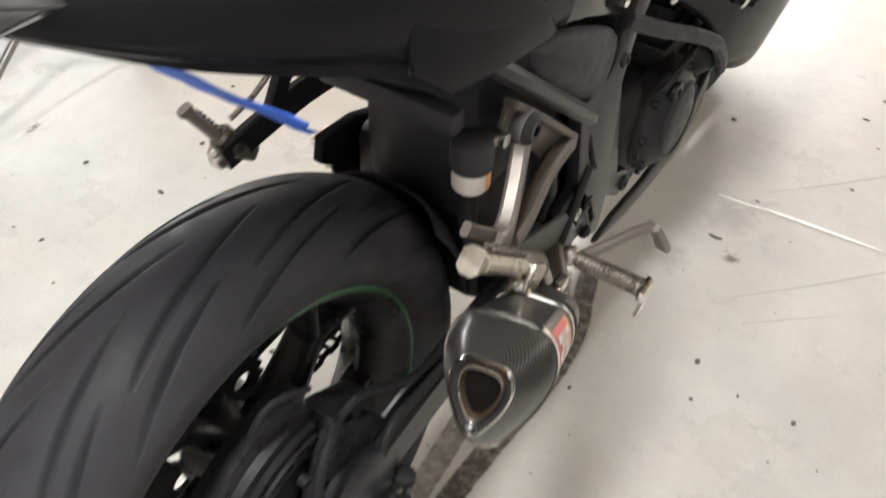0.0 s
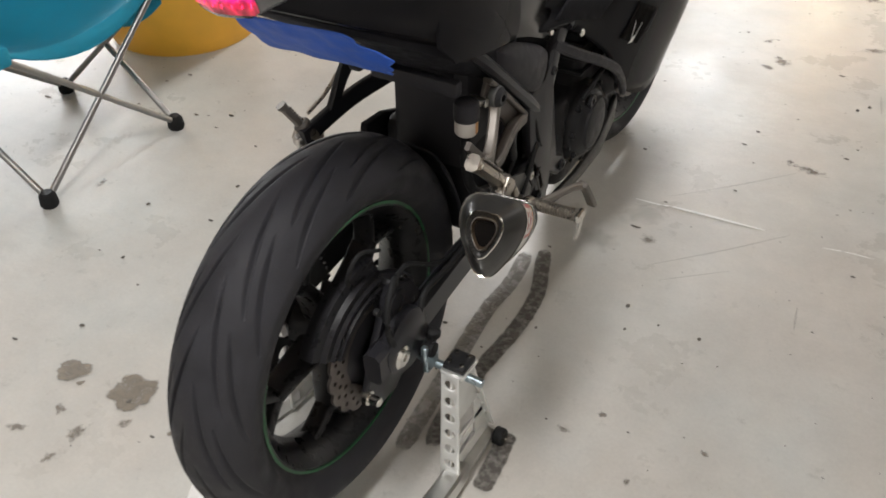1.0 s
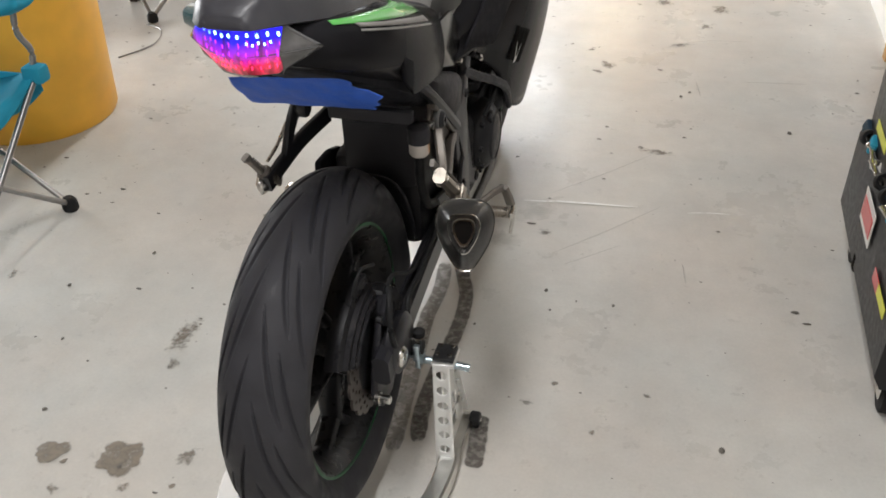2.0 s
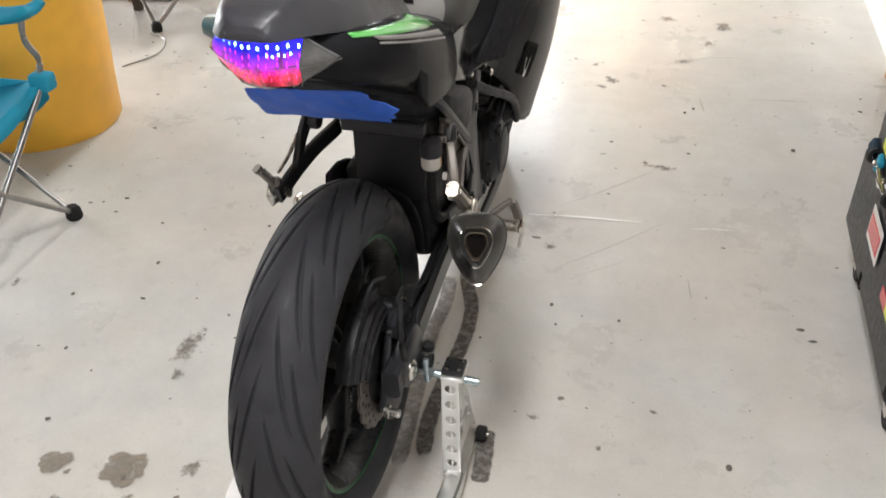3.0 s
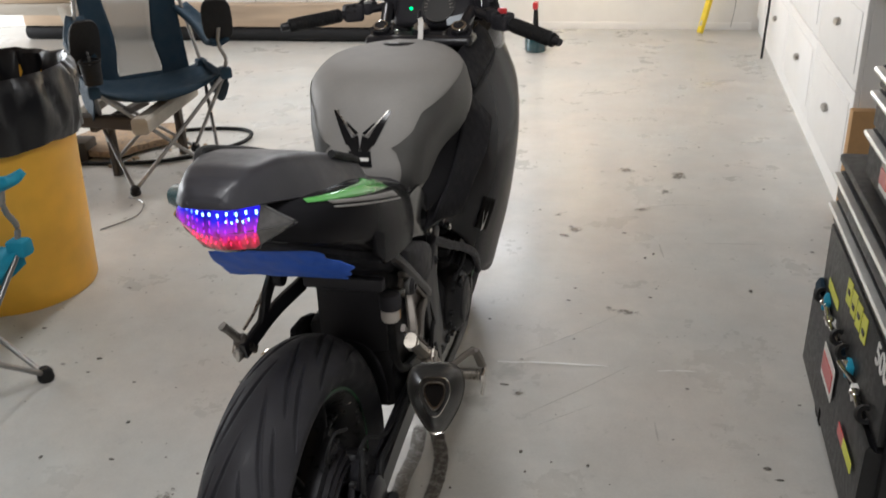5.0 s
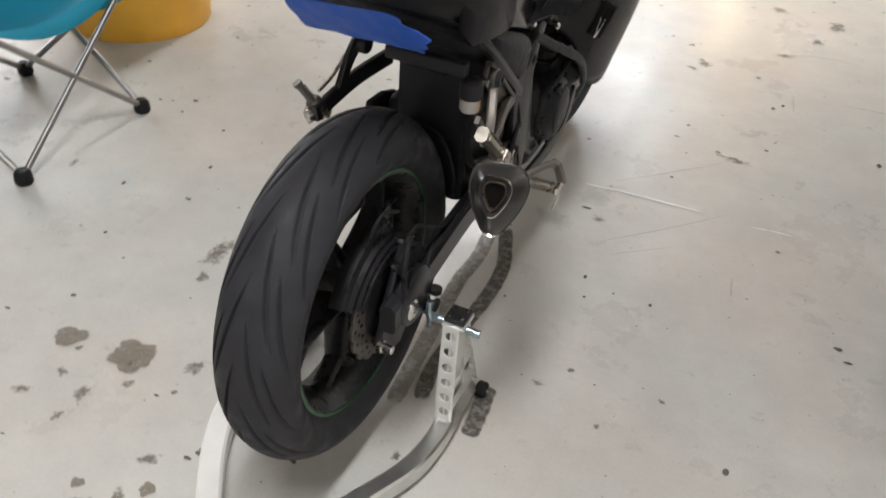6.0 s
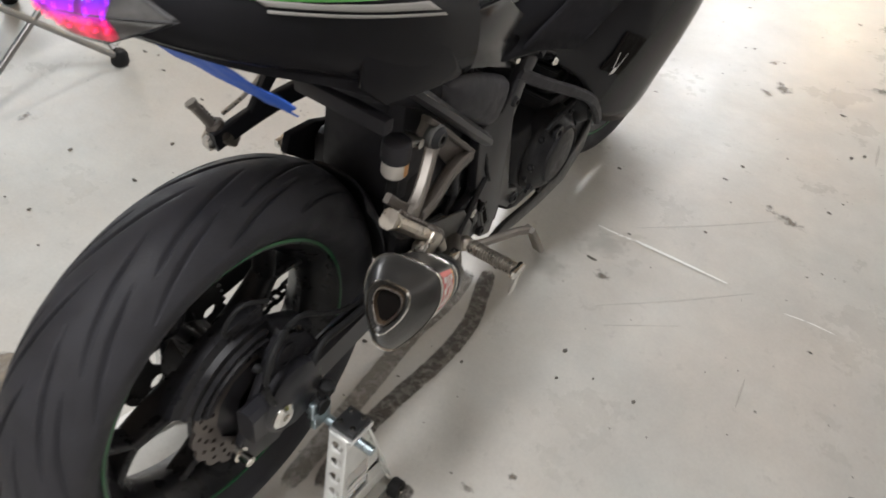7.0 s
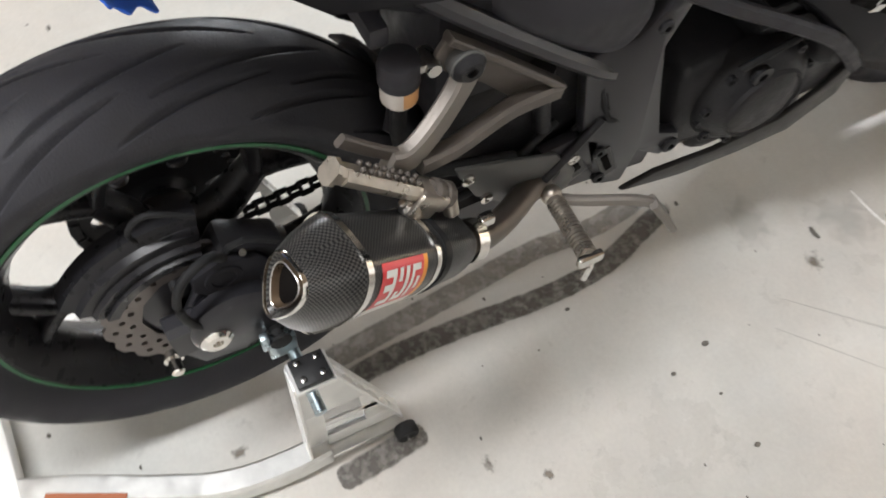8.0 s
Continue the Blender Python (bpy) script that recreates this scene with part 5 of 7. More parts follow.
for v in tape_sheet.verts:
    f = max(0.0, (v.co.x - 0.070) / 0.048)
    v.co.x += 0.016 * f * (noise.noise(Vector((v.co.z * 90, v.co.y * 70, 3.1))) + 0.4)
    v.co.y += 0.004 * noise.noise(v.co * 38)
tape = part("masking_tape", tape_sheet, "tape", bike, "torn blue masking tape hanging under the tail")
thicken(tape, 0.0015, 0)
part("undertray", half_body([(-0.115, [(0, 0.918), (0.036, 0.917), (0.040, 0.912), (0, 0.906)]), (-0.03, [(0, 0.872), (0.080, 0.870), (0.085, 0.862), (0, 0.856)]), (0.10, [(0, 0.82), (0.095, 0.81), (0.095, 0.79), (0, 0.782)]), (0.18, [(0, 0.79), (0.10, 0.78), (0.10, 0.735), (0, 0.725)]), (0.32, [(0, 0.76), (0.10, 0.74), (0.10, 0.66), (0, 0.64)])], 14, 20), "deep", bike)

# fuel tank: level outlines lofted upward
def level(z, ys):
    h = spline(ys, 18)
    right = [(w, y, z) for y, w in h]
    return right + [(-x, y, zz) for x, y, zz in right[::-1]]


tank_levels = [
    (0.76, [(0.425, 0.035), (0.437, 0.072), (0.48, 0.100), (0.60, 0.112), (0.76, 0.122), (0.86, 0.115), (0.90, 0.03)]),
    (0.81, [(0.420, 0.035), (0.432, 0.078), (0.475, 0.106), (0.60, 0.118), (0.74, 0.136), (0.86, 0.122), (0.905, 0.03)]),
    (0.85, [(0.432, 0.035), (0.444, 0.082), (0.485, 0.112), (0.60, 0.128), (0.73, 0.150), (0.86, 0.128), (0.90, 0.03)]),
    (0.885, [(0.446, 0.035), (0.458, 0.086), (0.50, 0.120), (0.60, 0.146), (0.72, 0.160), (0.85, 0.128), (0.89, 0.03)]),
    (0.92, [(0.462, 0.030), (0.474, 0.080), (0.515, 0.120), (0.60, 0.152), (0.72, 0.160), (0.83, 0.122), (0.88, 0.03)]),
    (0.955, [(0.488, 0.030), (0.500, 0.080), (0.54, 0.122), (0.61, 0.150), (0.72, 0.152), (0.82, 0.112), (0.87, 0.03)]),
    (0.981, [(0.530, 0.030), (0.542, 0.076), (0.58, 0.112), (0.64, 0.132), (0.72, 0.132), (0.80, 0.096), (0.85, 0.028)]),
    (0.992, [(0.575, 0.026), (0.592, 0.062), (0.62, 0.088), (0.67, 0.102), (0.72, 0.102), (0.78, 0.074), (0.82, 0.022)]),
    (0.998, [(0.640, 0.016), (0.646, 0.034), (0.665, 0.048), (0.69, 0.056), (0.71, 0.054), (0.74, 0.040), (0.77, 0.012)]),
]
rings = [level(z, ys) for z, ys in tank_levels]
cols = [spline([r[k] for r in rings], 40) for k in range(len(rings[0]))]
tank = part("fuel_tank", loft([[c[j] for c in cols] for j in range(40)]), "tank", bike, "metallic grey fuel tank with painted shade in the knee hollows", 60)
tank_tree = tree_of(tank)
for s in (1, -1):
    ax = "x" if s > 0 else "-x"
    quads = (((0.431, 0.775), (0.54, 0.77), (0.500, 0.918), (0.441, 0.862)), ((0.54, 0.77), (0.63, 0.77), (0.60, 0.948), (0.500, 0.918)), ((0.63, 0.77), (0.745, 0.77), (0.715, 0.966), (0.60, 0.948)))
    # darker grey paints the shade of the concave knees, same paint as the tank
    kp = part("knee_shade", merge(*[drape(tank_tree, q, ax, 0.002, 8, 10) for q in quads]), "tank_dark", tank, "darker grey for the shade in the knee hollow", 60)
    # arms of the pad on the tank's rear face
    for q in (((0.000, 0.858), (0.014, 0.852), (0.030, 0.874), (0.004, 0.884)), ((0.012, 0.872), (0.028, 0.866), (0.058, 0.926), (0.048, 0.926)), ((0.004, 0.888), (0.012, 0.884), (0.034, 0.906), (0.026, 0.906))):
        q2 = [(s * x, z) for x, z in q]
        part("tank_pad", drape(tank_tree, q2, "y", 0.0025, 6, 4), "gloss", tank, "black slanted pad on the tank")
    part("tank_pad_edge", drape(tank_tree, [(s * x, z) for x, z in ((0.010, 0.884), (0.013, 0.883), (0.053, 0.9265), (0.050, 0.9265))], "y", 0.0035, 6, 2), "nickel", tank)
part("tank_pad_plate", drape(tank_tree, [(-0.026, 0.828), (0.026, 0.828), (0.022, 0.856), (-0.022, 0.856)], "y", 0.0025, 6, 4), "gloss", tank, "black foot of the tank pad")
part("tank_pad_lettering", drape(tank_tree, [(-0.019, 0.838), (0.019, 0.838), (0.019, 0.844), (-0.019, 0.844)], "y", 0.0035, 6, 2), "white", tank, "pale bar of lettering")
part("filler_cap", lathe([(0, 0.006), (0.034, 0.006), (0.038, 0.003), (0.038, -0.01), (0, -0.01)], pose(0, 0.755, 0.992, -10), 32), "satin", tank)

# fairings
for s in (1, -1):
    st = [
        [(0.092, 0.44, 0.735), (0.102, 0.45, 0.700), (0.103, 0.46, 0.672)],
        [(0.110, 0.56, 0.800), (0.130, 0.57, 0.700), (0.114, 0.59, 0.632)],
        [(0.130, 0.70, 0.850), (0.163, 0.72, 0.700), (0.140, 0.72, 0.545)],
        [(0.142, 0.84, 0.880), (0.194, 0.86, 0.700), (0.141, 0.82, 0.434)],
        [(0.145, 1.00, 0.905), (0.208, 1.02, 0.700), (0.146, 0.935, 0.366)],
        [(0.140, 1.12, 0.930), (0.205, 1.14, 0.720), (0.150, 1.03, 0.352)],
        [(0.120, 1.26, 0.950), (0.180, 1.26, 0.780), (0.145, 1.14, 0.400)],
        [(0.080, 1.42, 0.930), (0.110, 1.42, 0.820), (0.100, 1.30, 0.500)],
    ]
    st = [[a, tuple(np.array(a) * 0.45 + np.array(m) * 0.55 + (s * 0 + 0.010, 0, 0)), m, tuple(np.array(m) * 0.5 + np.array(c) * 0.5 + (0.012, 0, 0)), c] for a, m, c in st]
    b = shell(st, 22, 44)
    fa = part("side_fairing", b if s > 0 else mirrored(b), "panel", bike, "gloss black side fairing")
    thicken(fa, 0.005, -1 if s > 0 else 1)
    # raised lower blade, vent louvres and a small pale mark
    b = bar([(0.113, 0.525, 0.636), (0.126, 0.600, 0.592), (0.140, 0.690, 0.544), (0.148, 0.765, 0.498), (0.147, 0.815, 0.452), (0.141, 0.856, 0.406)], 0.014, 0.020, 24, 0.3)
    part("fairing_lip", b if s > 0 else mirrored(b), "matte", fa, "dull black turned edge under the fairing")
    ft = tree_of(fa)
    ax = "x" if s > 0 else "-x"
    thicken(part("inner_panel", drape(ft, ((0.500, 0.690), (0.640, 0.650), (0.870, 0.800), (0.800, 0.885)), ax, 0.003, 12, 8), "deep", fa, "dull black inner fairing panel"), 0.003, 0)
    # flat black patch stands for the shade inside a recess
    thicken(part("recess_patch", drape(ft, ((0.740, 0.575), (0.812, 0.538), (0.850, 0.602), (0.772, 0.640)), ax, 0.003, 10, 6), "soot", fa, "black patch for the shade of a recess low in the fairing"), 0.003, 0)
    for y, z, x in ((0.612, 0.628, 0.128), (0.511, 0.664, 0.110)):
        part("fairing_bolt", lathe([(0, 0), (0.007, 0), (0.008, 0.002), (0.005, 0.005), (0, 0.005)], Matrix.Translation((s * x, y, z)) @ TO_X @ pose(0, 0, 0, 0 if s > 0 else 180), 14), "steel", fa)
    b = merge(*[drape(ft, q, ax, 0.005, 4, 2) for q in (((0.774, 0.552), (0.786, 0.552), (0.790, 0.566), (0.778, 0.566)), ((0.774, 0.566), (0.777, 0.566), (0.772, 0.602), (0.770, 0.602)), ((0.786, 0.566), (0.789, 0.566), (0.800, 0.590), (0.798, 0.590)))])
    part("fairing_mark", b, "white", fa, "small pale mark")
for s in (1, -1):
    b = side_plate([(0.545, 0.274), (0.650, 0.252), (0.750, 0.248), (0.838, 0.253), (0.905, 0.300), (0.915, 0.345), (0.905, 0.368), (0.870, 0.330), (0.810, 0.292), (0.700, 0.280), (0.600, 0.286)], 0.104, 0.010, 0.003)
    part("belly_panel", b if s > 0 else mirrored(b), "plategrey", bike, "dark grey lower belly panel")
part("belly_pan", half_body([(0.70, [(0, 0.26), (0.03, 0.26), (0.04, 0.24), (0.03, 0.215), (0, 0.21)]), (0.80, [(0, 0.30), (0.06, 0.30), (0.07, 0.26), (0.05, 0.205), (0, 0.20)]), (0.90, [(0, 0.36), (0.07, 0.36), (0.08, 0.32), (0.06, 0.26), (0, 0.25)])], 18, 16), "panel", bike, "gloss black belly pan")
part("upper_cowl", half_body([(1.06, [(0, 0.955), (0.11, 0.955), (0.135, 0.93), (0.13, 0.90), (0, 0.89)]), (1.18, [(0, 0.985), (0.11, 0.985), (0.15, 0.95), (0.14, 0.88), (0, 0.86)]), (1.32, [(0, 0.99), (0.09, 0.985), (0.13, 0.94), (0.12, 0.84), (0, 0.82)]), (1.50, [(0, 0.93), (0.06, 0.92), (0.08, 0.89), (0.07, 0.82), (0, 0.80)]), (1.60, [(0, 0.86), (0.02, 0.858), (0.03, 0.845), (0.02, 0.83), (0, 0.825)])], 18, 30), "gloss", bike, "gloss black nose cowl")
scr = part("windscreen", shell([[(u * w, y + d * (1 - u * u), z + 0.008 * (1 - u * u)) for u in np.linspace(-1, 1, 11)] for w, y, d, z in ((0.118, 1.066, 0.062, 1.046), (0.132, 1.090, 0.068, 1.082), (0.140, 1.118, 0.070, 1.118), (0.100, 1.150, 0.050, 1.160), (0.060, 1.165, 0.03, 1.180))], 24, 20), "screen", bike, "dark smoked windscreen")
thicken(scr, 0.003)
part("screen_base", shell([[(u * 0.125, 1.070 + 0.05 * (1 - u * u), 0.985) for u in np.linspace(-1, 1, 9)], [(u * 0.120, 1.072 + 0.058 * (1 - u * u), 1.048 + 0.008 * (1 - u * u)) for u in np.linspace(-1, 1, 9)]], 20, 6), "matte", bike)
for s in (1, -1):
    b = shell([[(0.100, 0.78, 0.945), (0.128, 0.80, 0.920), (0.150, 0.82, 0.880)], [(0.108, 0.90, 0.960), (0.130, 0.92, 0.940), (0.152, 0.94, 0.895)], [(0.118, 1.04, 0.985), (0.138, 1.06, 0.960), (0.152, 1.08, 0.915)]], 8, 14)
    thicken(part("inner_cowl", b if s > 0 else mirrored(b), "deep", bike, "dull black inner cowl beside the tank"), 0.004, 0)

# cockpit
part("top_yoke", merge(box2((-0.13, 0.900, 0.955), (0.13, 0.975, 0.980), 0.012, 3), rod((0, 0.94, 0.90), (0, 0.94, 0.992), 0.022)), "satin", bike)
for s in (1, -1):
    X = lambda p: (s * p[0], p[1], p[2])
    fk = part("fork_leg", merge(rod((s * 0.095, 0.930, 0.998), (s * 0.095 - 0.042, 1.28, 0.36), 0.021), rod((s * 0.095 - 0.028, 1.17, 0.58), (s * 0.095 - 0.050, 1.365, 0.22), 0.027)), "satin", bike)
    part("fork_cap", lathe([(0.013, 0), (0.0175, 0), (0.0175, 0.005), (0.016, 0.006), (0.013, 0.006)], Matrix.Translation((s * 0.095, 0.930, 0.998)) @ pose(0, 0, 0, 27), 24, True), "steel", fk, "bright fork cap")
    ha, he = (Vector((0.105, 1.040, 1.018)), Vector((0.318, 0.882, 0.980))) if s > 0 else (Vector((-0.120, 1.085, 1.020)), Vector((-0.330, 0.946, 0.996)))
    hd = (he - ha).normalized()
    at = lambda d, up=0.0, fwd=0.0: ha + hd * d + Vector((0, fwd, up))
    L = (he - ha).length
    hb = part("handlebar", merge(rod(ha, he, 0.011), rod((s * 0.095, 0.955, 0.985), ha, 0.014)), "satin", bike)
    g0, g1 = at(L - 0.128), at(L + 0.006)
    gr = part("grip", rod(g0, g1, 0.0165, 0.0165, 18, 0.003), "rubber2", hb, "ribbed black grip")
    for k in range(15):
        part("grip_rib", lathe([(0.016, -0.0015), (0.0178, 0), (0.016, 0.0015)], along(g0.lerp(g1, 0.06 + 0.058 * k), g1), 16, True), "rubber2", hb)
    part("bar_end", rod(g1, g1 + hd * 0.020, 0.0105, 0.009, 14, 0.002), "satin", hb)
    turn = math.degrees(math.atan2(hd.y, hd.x)) if s > 0 else math.degrees(math.atan2(-hd.y, -hd.x))
    part("switch_pod", merge(box((0.050, 0.040, 0.042), Matrix.Translation(at(L - 0.160)) @ pose(0, 0, 0, 0, 0, turn), 0.009, 3), box((0.024, 0.030, 0.030), Matrix.Translation(at(L - 0.195, 0.004)) @ pose(0, 0, 0, 0, 0, turn), 0.006)), "matte", hb)
    part("switches", merge(*[box((0.010, 0.008, 0.008), Matrix.Translation(at(L - 0.170 + 0.016 * (k % 2), 0.006 + 0.013 * (k // 2), -0.020)), 0.002, 1) for k in range(4)]), "dark", hb)
    part("lever", tube([at(L - 0.19, 0.0, 0.035), at(L - 0.13, 0.0, 0.045), at(L - 0.05, -0.002, 0.048), at(L + 0.01, -0.004, 0.050)], 0.0065, 8, 14), "satin", hb)
    part("cable", tube([at(L - 0.17, 0.015, 0.01), at(L - 0.21, 0.030, 0.05), (s * 0.08, 1.08, 0.97), (s * 0.05, 1.03, 0.90)], 0.004, 6, 14), "rubber2", hb)
    part("lever_clamp", merge(box((0.022, 0.034, 0.028), Matrix.Translation(at(L - 0.205, 0.004, 0.016)) @ pose(0, 0, 0, 0, 0, turn), 0.005), rod(at(L - 0.205, 0.0, 0.03), at(L - 0.205, 0.03, 0.03), 0.006)), "dark", hb)
    if s > 0:
        part("kill_switch", box((0.020, 0.014, 0.014), Matrix.Translation(at(L - 0.158, 0.026, -0.010)) @ pose(0, 0, 0, 0, 0, turn), 0.003), "red", hb, "red engine stop switch")
        part("front_reservoir", merge(lathe([(0, 0), (0.020, 0), (0.020, 0.022), (0.017, 0.027), (0, 0.027)], Matrix.Translation(at(L - 0.215, 0.008, 0.045)), 20)), "matte", hb)
    # mirrors
    mi = part("mirror_stalk", tube([X((0.115, 1.13, 1.035)), X((0.160, 1.105, 1.040)), X((0.205, 1.085, 1.056)), X((0.235, 1.085, 1.068))], 0.008, 10, 14), "matte", bike, "black mirror stalk")
    out = [(0.222, 1.060), (0.248, 1.047), (0.312, 1.043), (0.352, 1.070), (0.372, 1.110), (0.355, 1.128), (0.290, 1.125), (0.240, 1.095)]
    oo = [(s * x, z) for x, z in out]
    aim = Matrix.Translation((s * 0.295, 1.080, 1.087)) @ pose(0, 0, 0, -8, 0, s * -9) @ Matrix.Translation((-s * 0.295, -1.080, -1.087))
    mm = aim @ Matrix(((1, 0, 0, 0), (0, 0, 1, 1.080), (0, 1, 0, 0), (0, 0, 0, 1)))
    hs = part("mirror_housing", merge(plate(oo, 0.014, mm, 0.003), ball(0.05, X((0.295, 1.110, 1.087)), 1.3, 0.45, 0.75)), "gloss", mi, "black mirror housing")
    cx, cz = sum(x for x, z in oo) / 8, sum(z for x, z in oo) / 8
    part("mirror_glass", plate([(cx + (x - cx) * 0.91, cz + (z - cz) * 0.88) for x, z in oo], 0.002, aim @ Matrix(((1, 0, 0, 0), (0, 0, 1, 1.0700), (0, 1, 0, 0), (0, 0, 0, 1))), 0), "mirror", hs, "mirror glass")
part("yoke_cover", box2((-0.115, 0.965, 0.930), (0.115, 1.050, 0.968), 0.012, 3), "deep", bike, "black trim between the tank and the dash")
for s in (1, -1):
    part("clip_on_clamp", lathe([(0.022, -0.012), (0.030, -0.012), (0.030, 0.012), (0.022, 0.012)], Matrix.Translation((s * 0.095, 0.940, 0.978)) @ pose(0, 0, 0, 27), 24, True), "satin", bike)
    part("yoke_bolt", lathe([(0, 0), (0.006, 0), (0.006, 0.006), (0.003, 0.006), (0.003, 0.003), (0, 0.003)], Matrix.Translation((s * 0.058, 0.935, 0.980)), 14), "nickel", bike)
    part("brake_line", tube([(s * 0.11, 1.02, 1.00), (s * 0.085, 0.985, 0.992), (s * 0.05, 0.99, 0.975), (s * 0.02, 1.02, 0.955)], 0.0045, 8, 16), "rubber2", bike)
dash = part("instrument_panel", box((0.20, 0.05, 0.085), Matrix.Translation((0.0, 1.085, 1.000)) @ pose(0, 0, 0, -38), 0.016, 3), "matte", bike, "black instrument panel with a round rev counter")
dm = Matrix.Translation((0.0, 1.085, 1.000)) @ pose(0, 0, 0, -38)
part("rev_counter", lathe([(0, 0.003), (0.038, 0.003), (0.040, 0.006), (0.042, 0.006), (0.042, 0), (0, 0)], dm @ Matrix.Translation((0.015, -0.0255, 0.004)) @ pose(0, 0, 0, 90), 36), "dial", dash)
part("dial_ticks", merge(*[box((0.0015, 0.001, 0.008), dm @ Matrix.Translation((0.015, -0.0300, 0.004)) @ pose(0, 0, 0, 0, a, 0) @ Matrix.Translation((0, 0, 0.033)), 0, 1) for a in range(-110, 111, 17)]), "nickel", dash)
part("display", box((0.046, 0.003, 0.022), dm @ Matrix.Translation((0.062, -0.0275, -0.030)) @ pose(0, 0, 0, 0, -14, 0), 0.001, 1), "lcd", dash, "pale digital display")
part("warning_lamp", ball(0.0042, dm @ Vector((-0.055, -0.027, 0.0)), 1, 1, 1, 10), "ledgreen", dash, "green warning lamp, lit")
key = part("ignition_lock", lathe([(0, 0.012), (0.012, 0.012), (0.018, 0.006), (0.018, 0), (0, 0)], pose(0.0, 0.938, 0.992, 15), 24), "nickel", bike)
part("ignition_key", merge(box((0.004, 0.024, 0.034), Matrix.Translation((0.0, 0.934, 1.018)), 0.002, 1)), "matte", key, "black ignition key")
part("key_strap", bar([(0.002, 0.930, 1.018), (0.010, 0.905, 1.012), (0.014, 0.880, 0.985), (0.018, 0.850, 0.972)], 0.012, 0.003, 10), "white", key, "pale key strap")
part("front_mudguard", loft([[(0.068 * c - 0.05, FX - 0.02 + (0.315 - 0.025 * c * c) * math.cos(a), FZ + (0.315 - 0.025 * c * c) * math.sin(a)) for c in np.linspace(-1, 1, 9)] for a in np.linspace(radians(40), radians(150), 20)], False, False), "gloss", bike)


# ---- rear stand ----
stand = thing("paddock_stand", "bright aluminium rear paddock stand holding the motorcycle up", "paddock stand")
for s in (1, -1):
    X = lambda p: (s * p[0], p[1], p[2])
    # upright: folded sheet with a pierced rear edge and a slanted front edge
    flange = plate([(-0.019, 0.02), (0.019, 0.02), (0.016, 0.285), (-0.016, 0.285)], 0.004, Matrix(((1, 0, 0, s * 0.180), (0, 0, 1, 0.046), (0, 1, 0, 0), (0, 0, 0, 1))), 0.001, [(0, 0.070 + 0.038 * k, 0.0105) for k in range(6)])
    up = part("upright", flange, "sheet", stand, "pierced aluminium upright")
    wx = s * 0.180 - 0.002
    web = merge(side_plate([(0.050, 0.150), (0.150, 0.150), (0.098, 0.285), (0.050, 0.285)], wx, 0.004, 0.001),
                side_plate([(0.050, 0.028), (0.078, 0.028), (0.078, 0.150), (0.050, 0.150)], wx, 0.004, 0.001),
                side_plate([(0.078, 0.028), (0.188, 0.028), (0.180, 0.062), (0.078, 0.062)], wx, 0.004, 0.001),
                side_plate([(0.078, 0.098), (0.166, 0.098), (0.161, 0.112), (0.078, 0.112)], wx, 0.004, 0.001),
                side_plate([(0.136, 0.062), (0.180, 0.062), (0.150, 0.150), (0.128, 0.150)], wx, 0.004, 0.001))
    part("web", web, "sheet", up, "pale sheet web with slots")
    fr = plate([(-0.015, 0.0), (0.015, 0.0), (0.013, 0.25), (-0.013, 0.25)], 0.004, Matrix.Translation((s * 0.180, 0.186, 0.045)) @ pose(0, 0, 0, 90 + 20.5), 0.001, [(0, 0.05 + 0.042 * k, 0.0090) for k in range(5)])
    part("front_flange", fr, "sheet", up)
    part("foot_plate", box2((s * 0.180 - 0.02, 0.045, 0.018), (s * 0.180 + 0.02, 0.19, 0.026), 0.002, 1), "alu", up)
    part("roller", lathe([(0.005, -0.010), (0.015, -0.010), (0.017, -0.007), (0.017, 0.007), (0.015, 0.010), (0.005, 0.010)], at_axle(0.185, 0.0175, s * 0.207), 24, True), "rubber2", stand, "black stand roller")
    part("roller_bolt", rod((s * 0.185, 0.185, 0.0175), (s * 0.222, 0.185, 0.0175), 0.005), "steel", stand)
    top = part("bracket", box((0.038, 0.042, 0.010), Matrix.Translation((s * 0.182, 0.073, 0.292)) @ pose(0, 0, 0, 0, 0, 0), 0.002), "cart", stand, "dark top plate with four bolts")
    for k in range(4):
        part("bracket_bolt", lathe([(0, 0), (0.0042, 0), (0.0040, 0.004), (0, 0.005)], Matrix.Translation((s * 0.182 + (-1) ** k * 0.011, 0.073 + (1 if k > 1 else -1) * 0.012, 0.297)), 12), "steel", top)
    part("bracket_edge", box((0.042, 0.050, 0.008), Matrix.Translation((s * 0.182, 0.073, 0.283)), 0.001, 1), "white_alu", top)
    arm = part("cross_pin", rod((s * 0.125, 0.066, 0.278), (s * 0.228, 0.066, 0.272), 0.0075, seg=14), "zinc", stand, "blue zinc cross pin")
    part("hook", merge(box((0.010, 0.034, 0.040), Matrix.Translation((s * 0.140, 0.056, 0.296)), 0.002), box((0.022, 0.030, 0.006), Matrix.Translation((s * 0.134, 0.058, 0.300)) @ pose(0, 0, 0, 0, -12 * s, 0), 0.001), box((0.010, 0.010, 0.030), Matrix.Translation((s * 0.140, 0.038, 0.318)), 0.002)), "zinc", arm, "blue zinc hook under the spool")
    part("knob", lathe([(0, 0), (0.010, 0), (0.012, 0.003), (0.012, 0.012), (0.008, 0.015), (0, 0.015)], along(X((0.133, 0.075, 0.322)), X((0.133, 0.080, 0.36))), 14), "rubber2", arm)
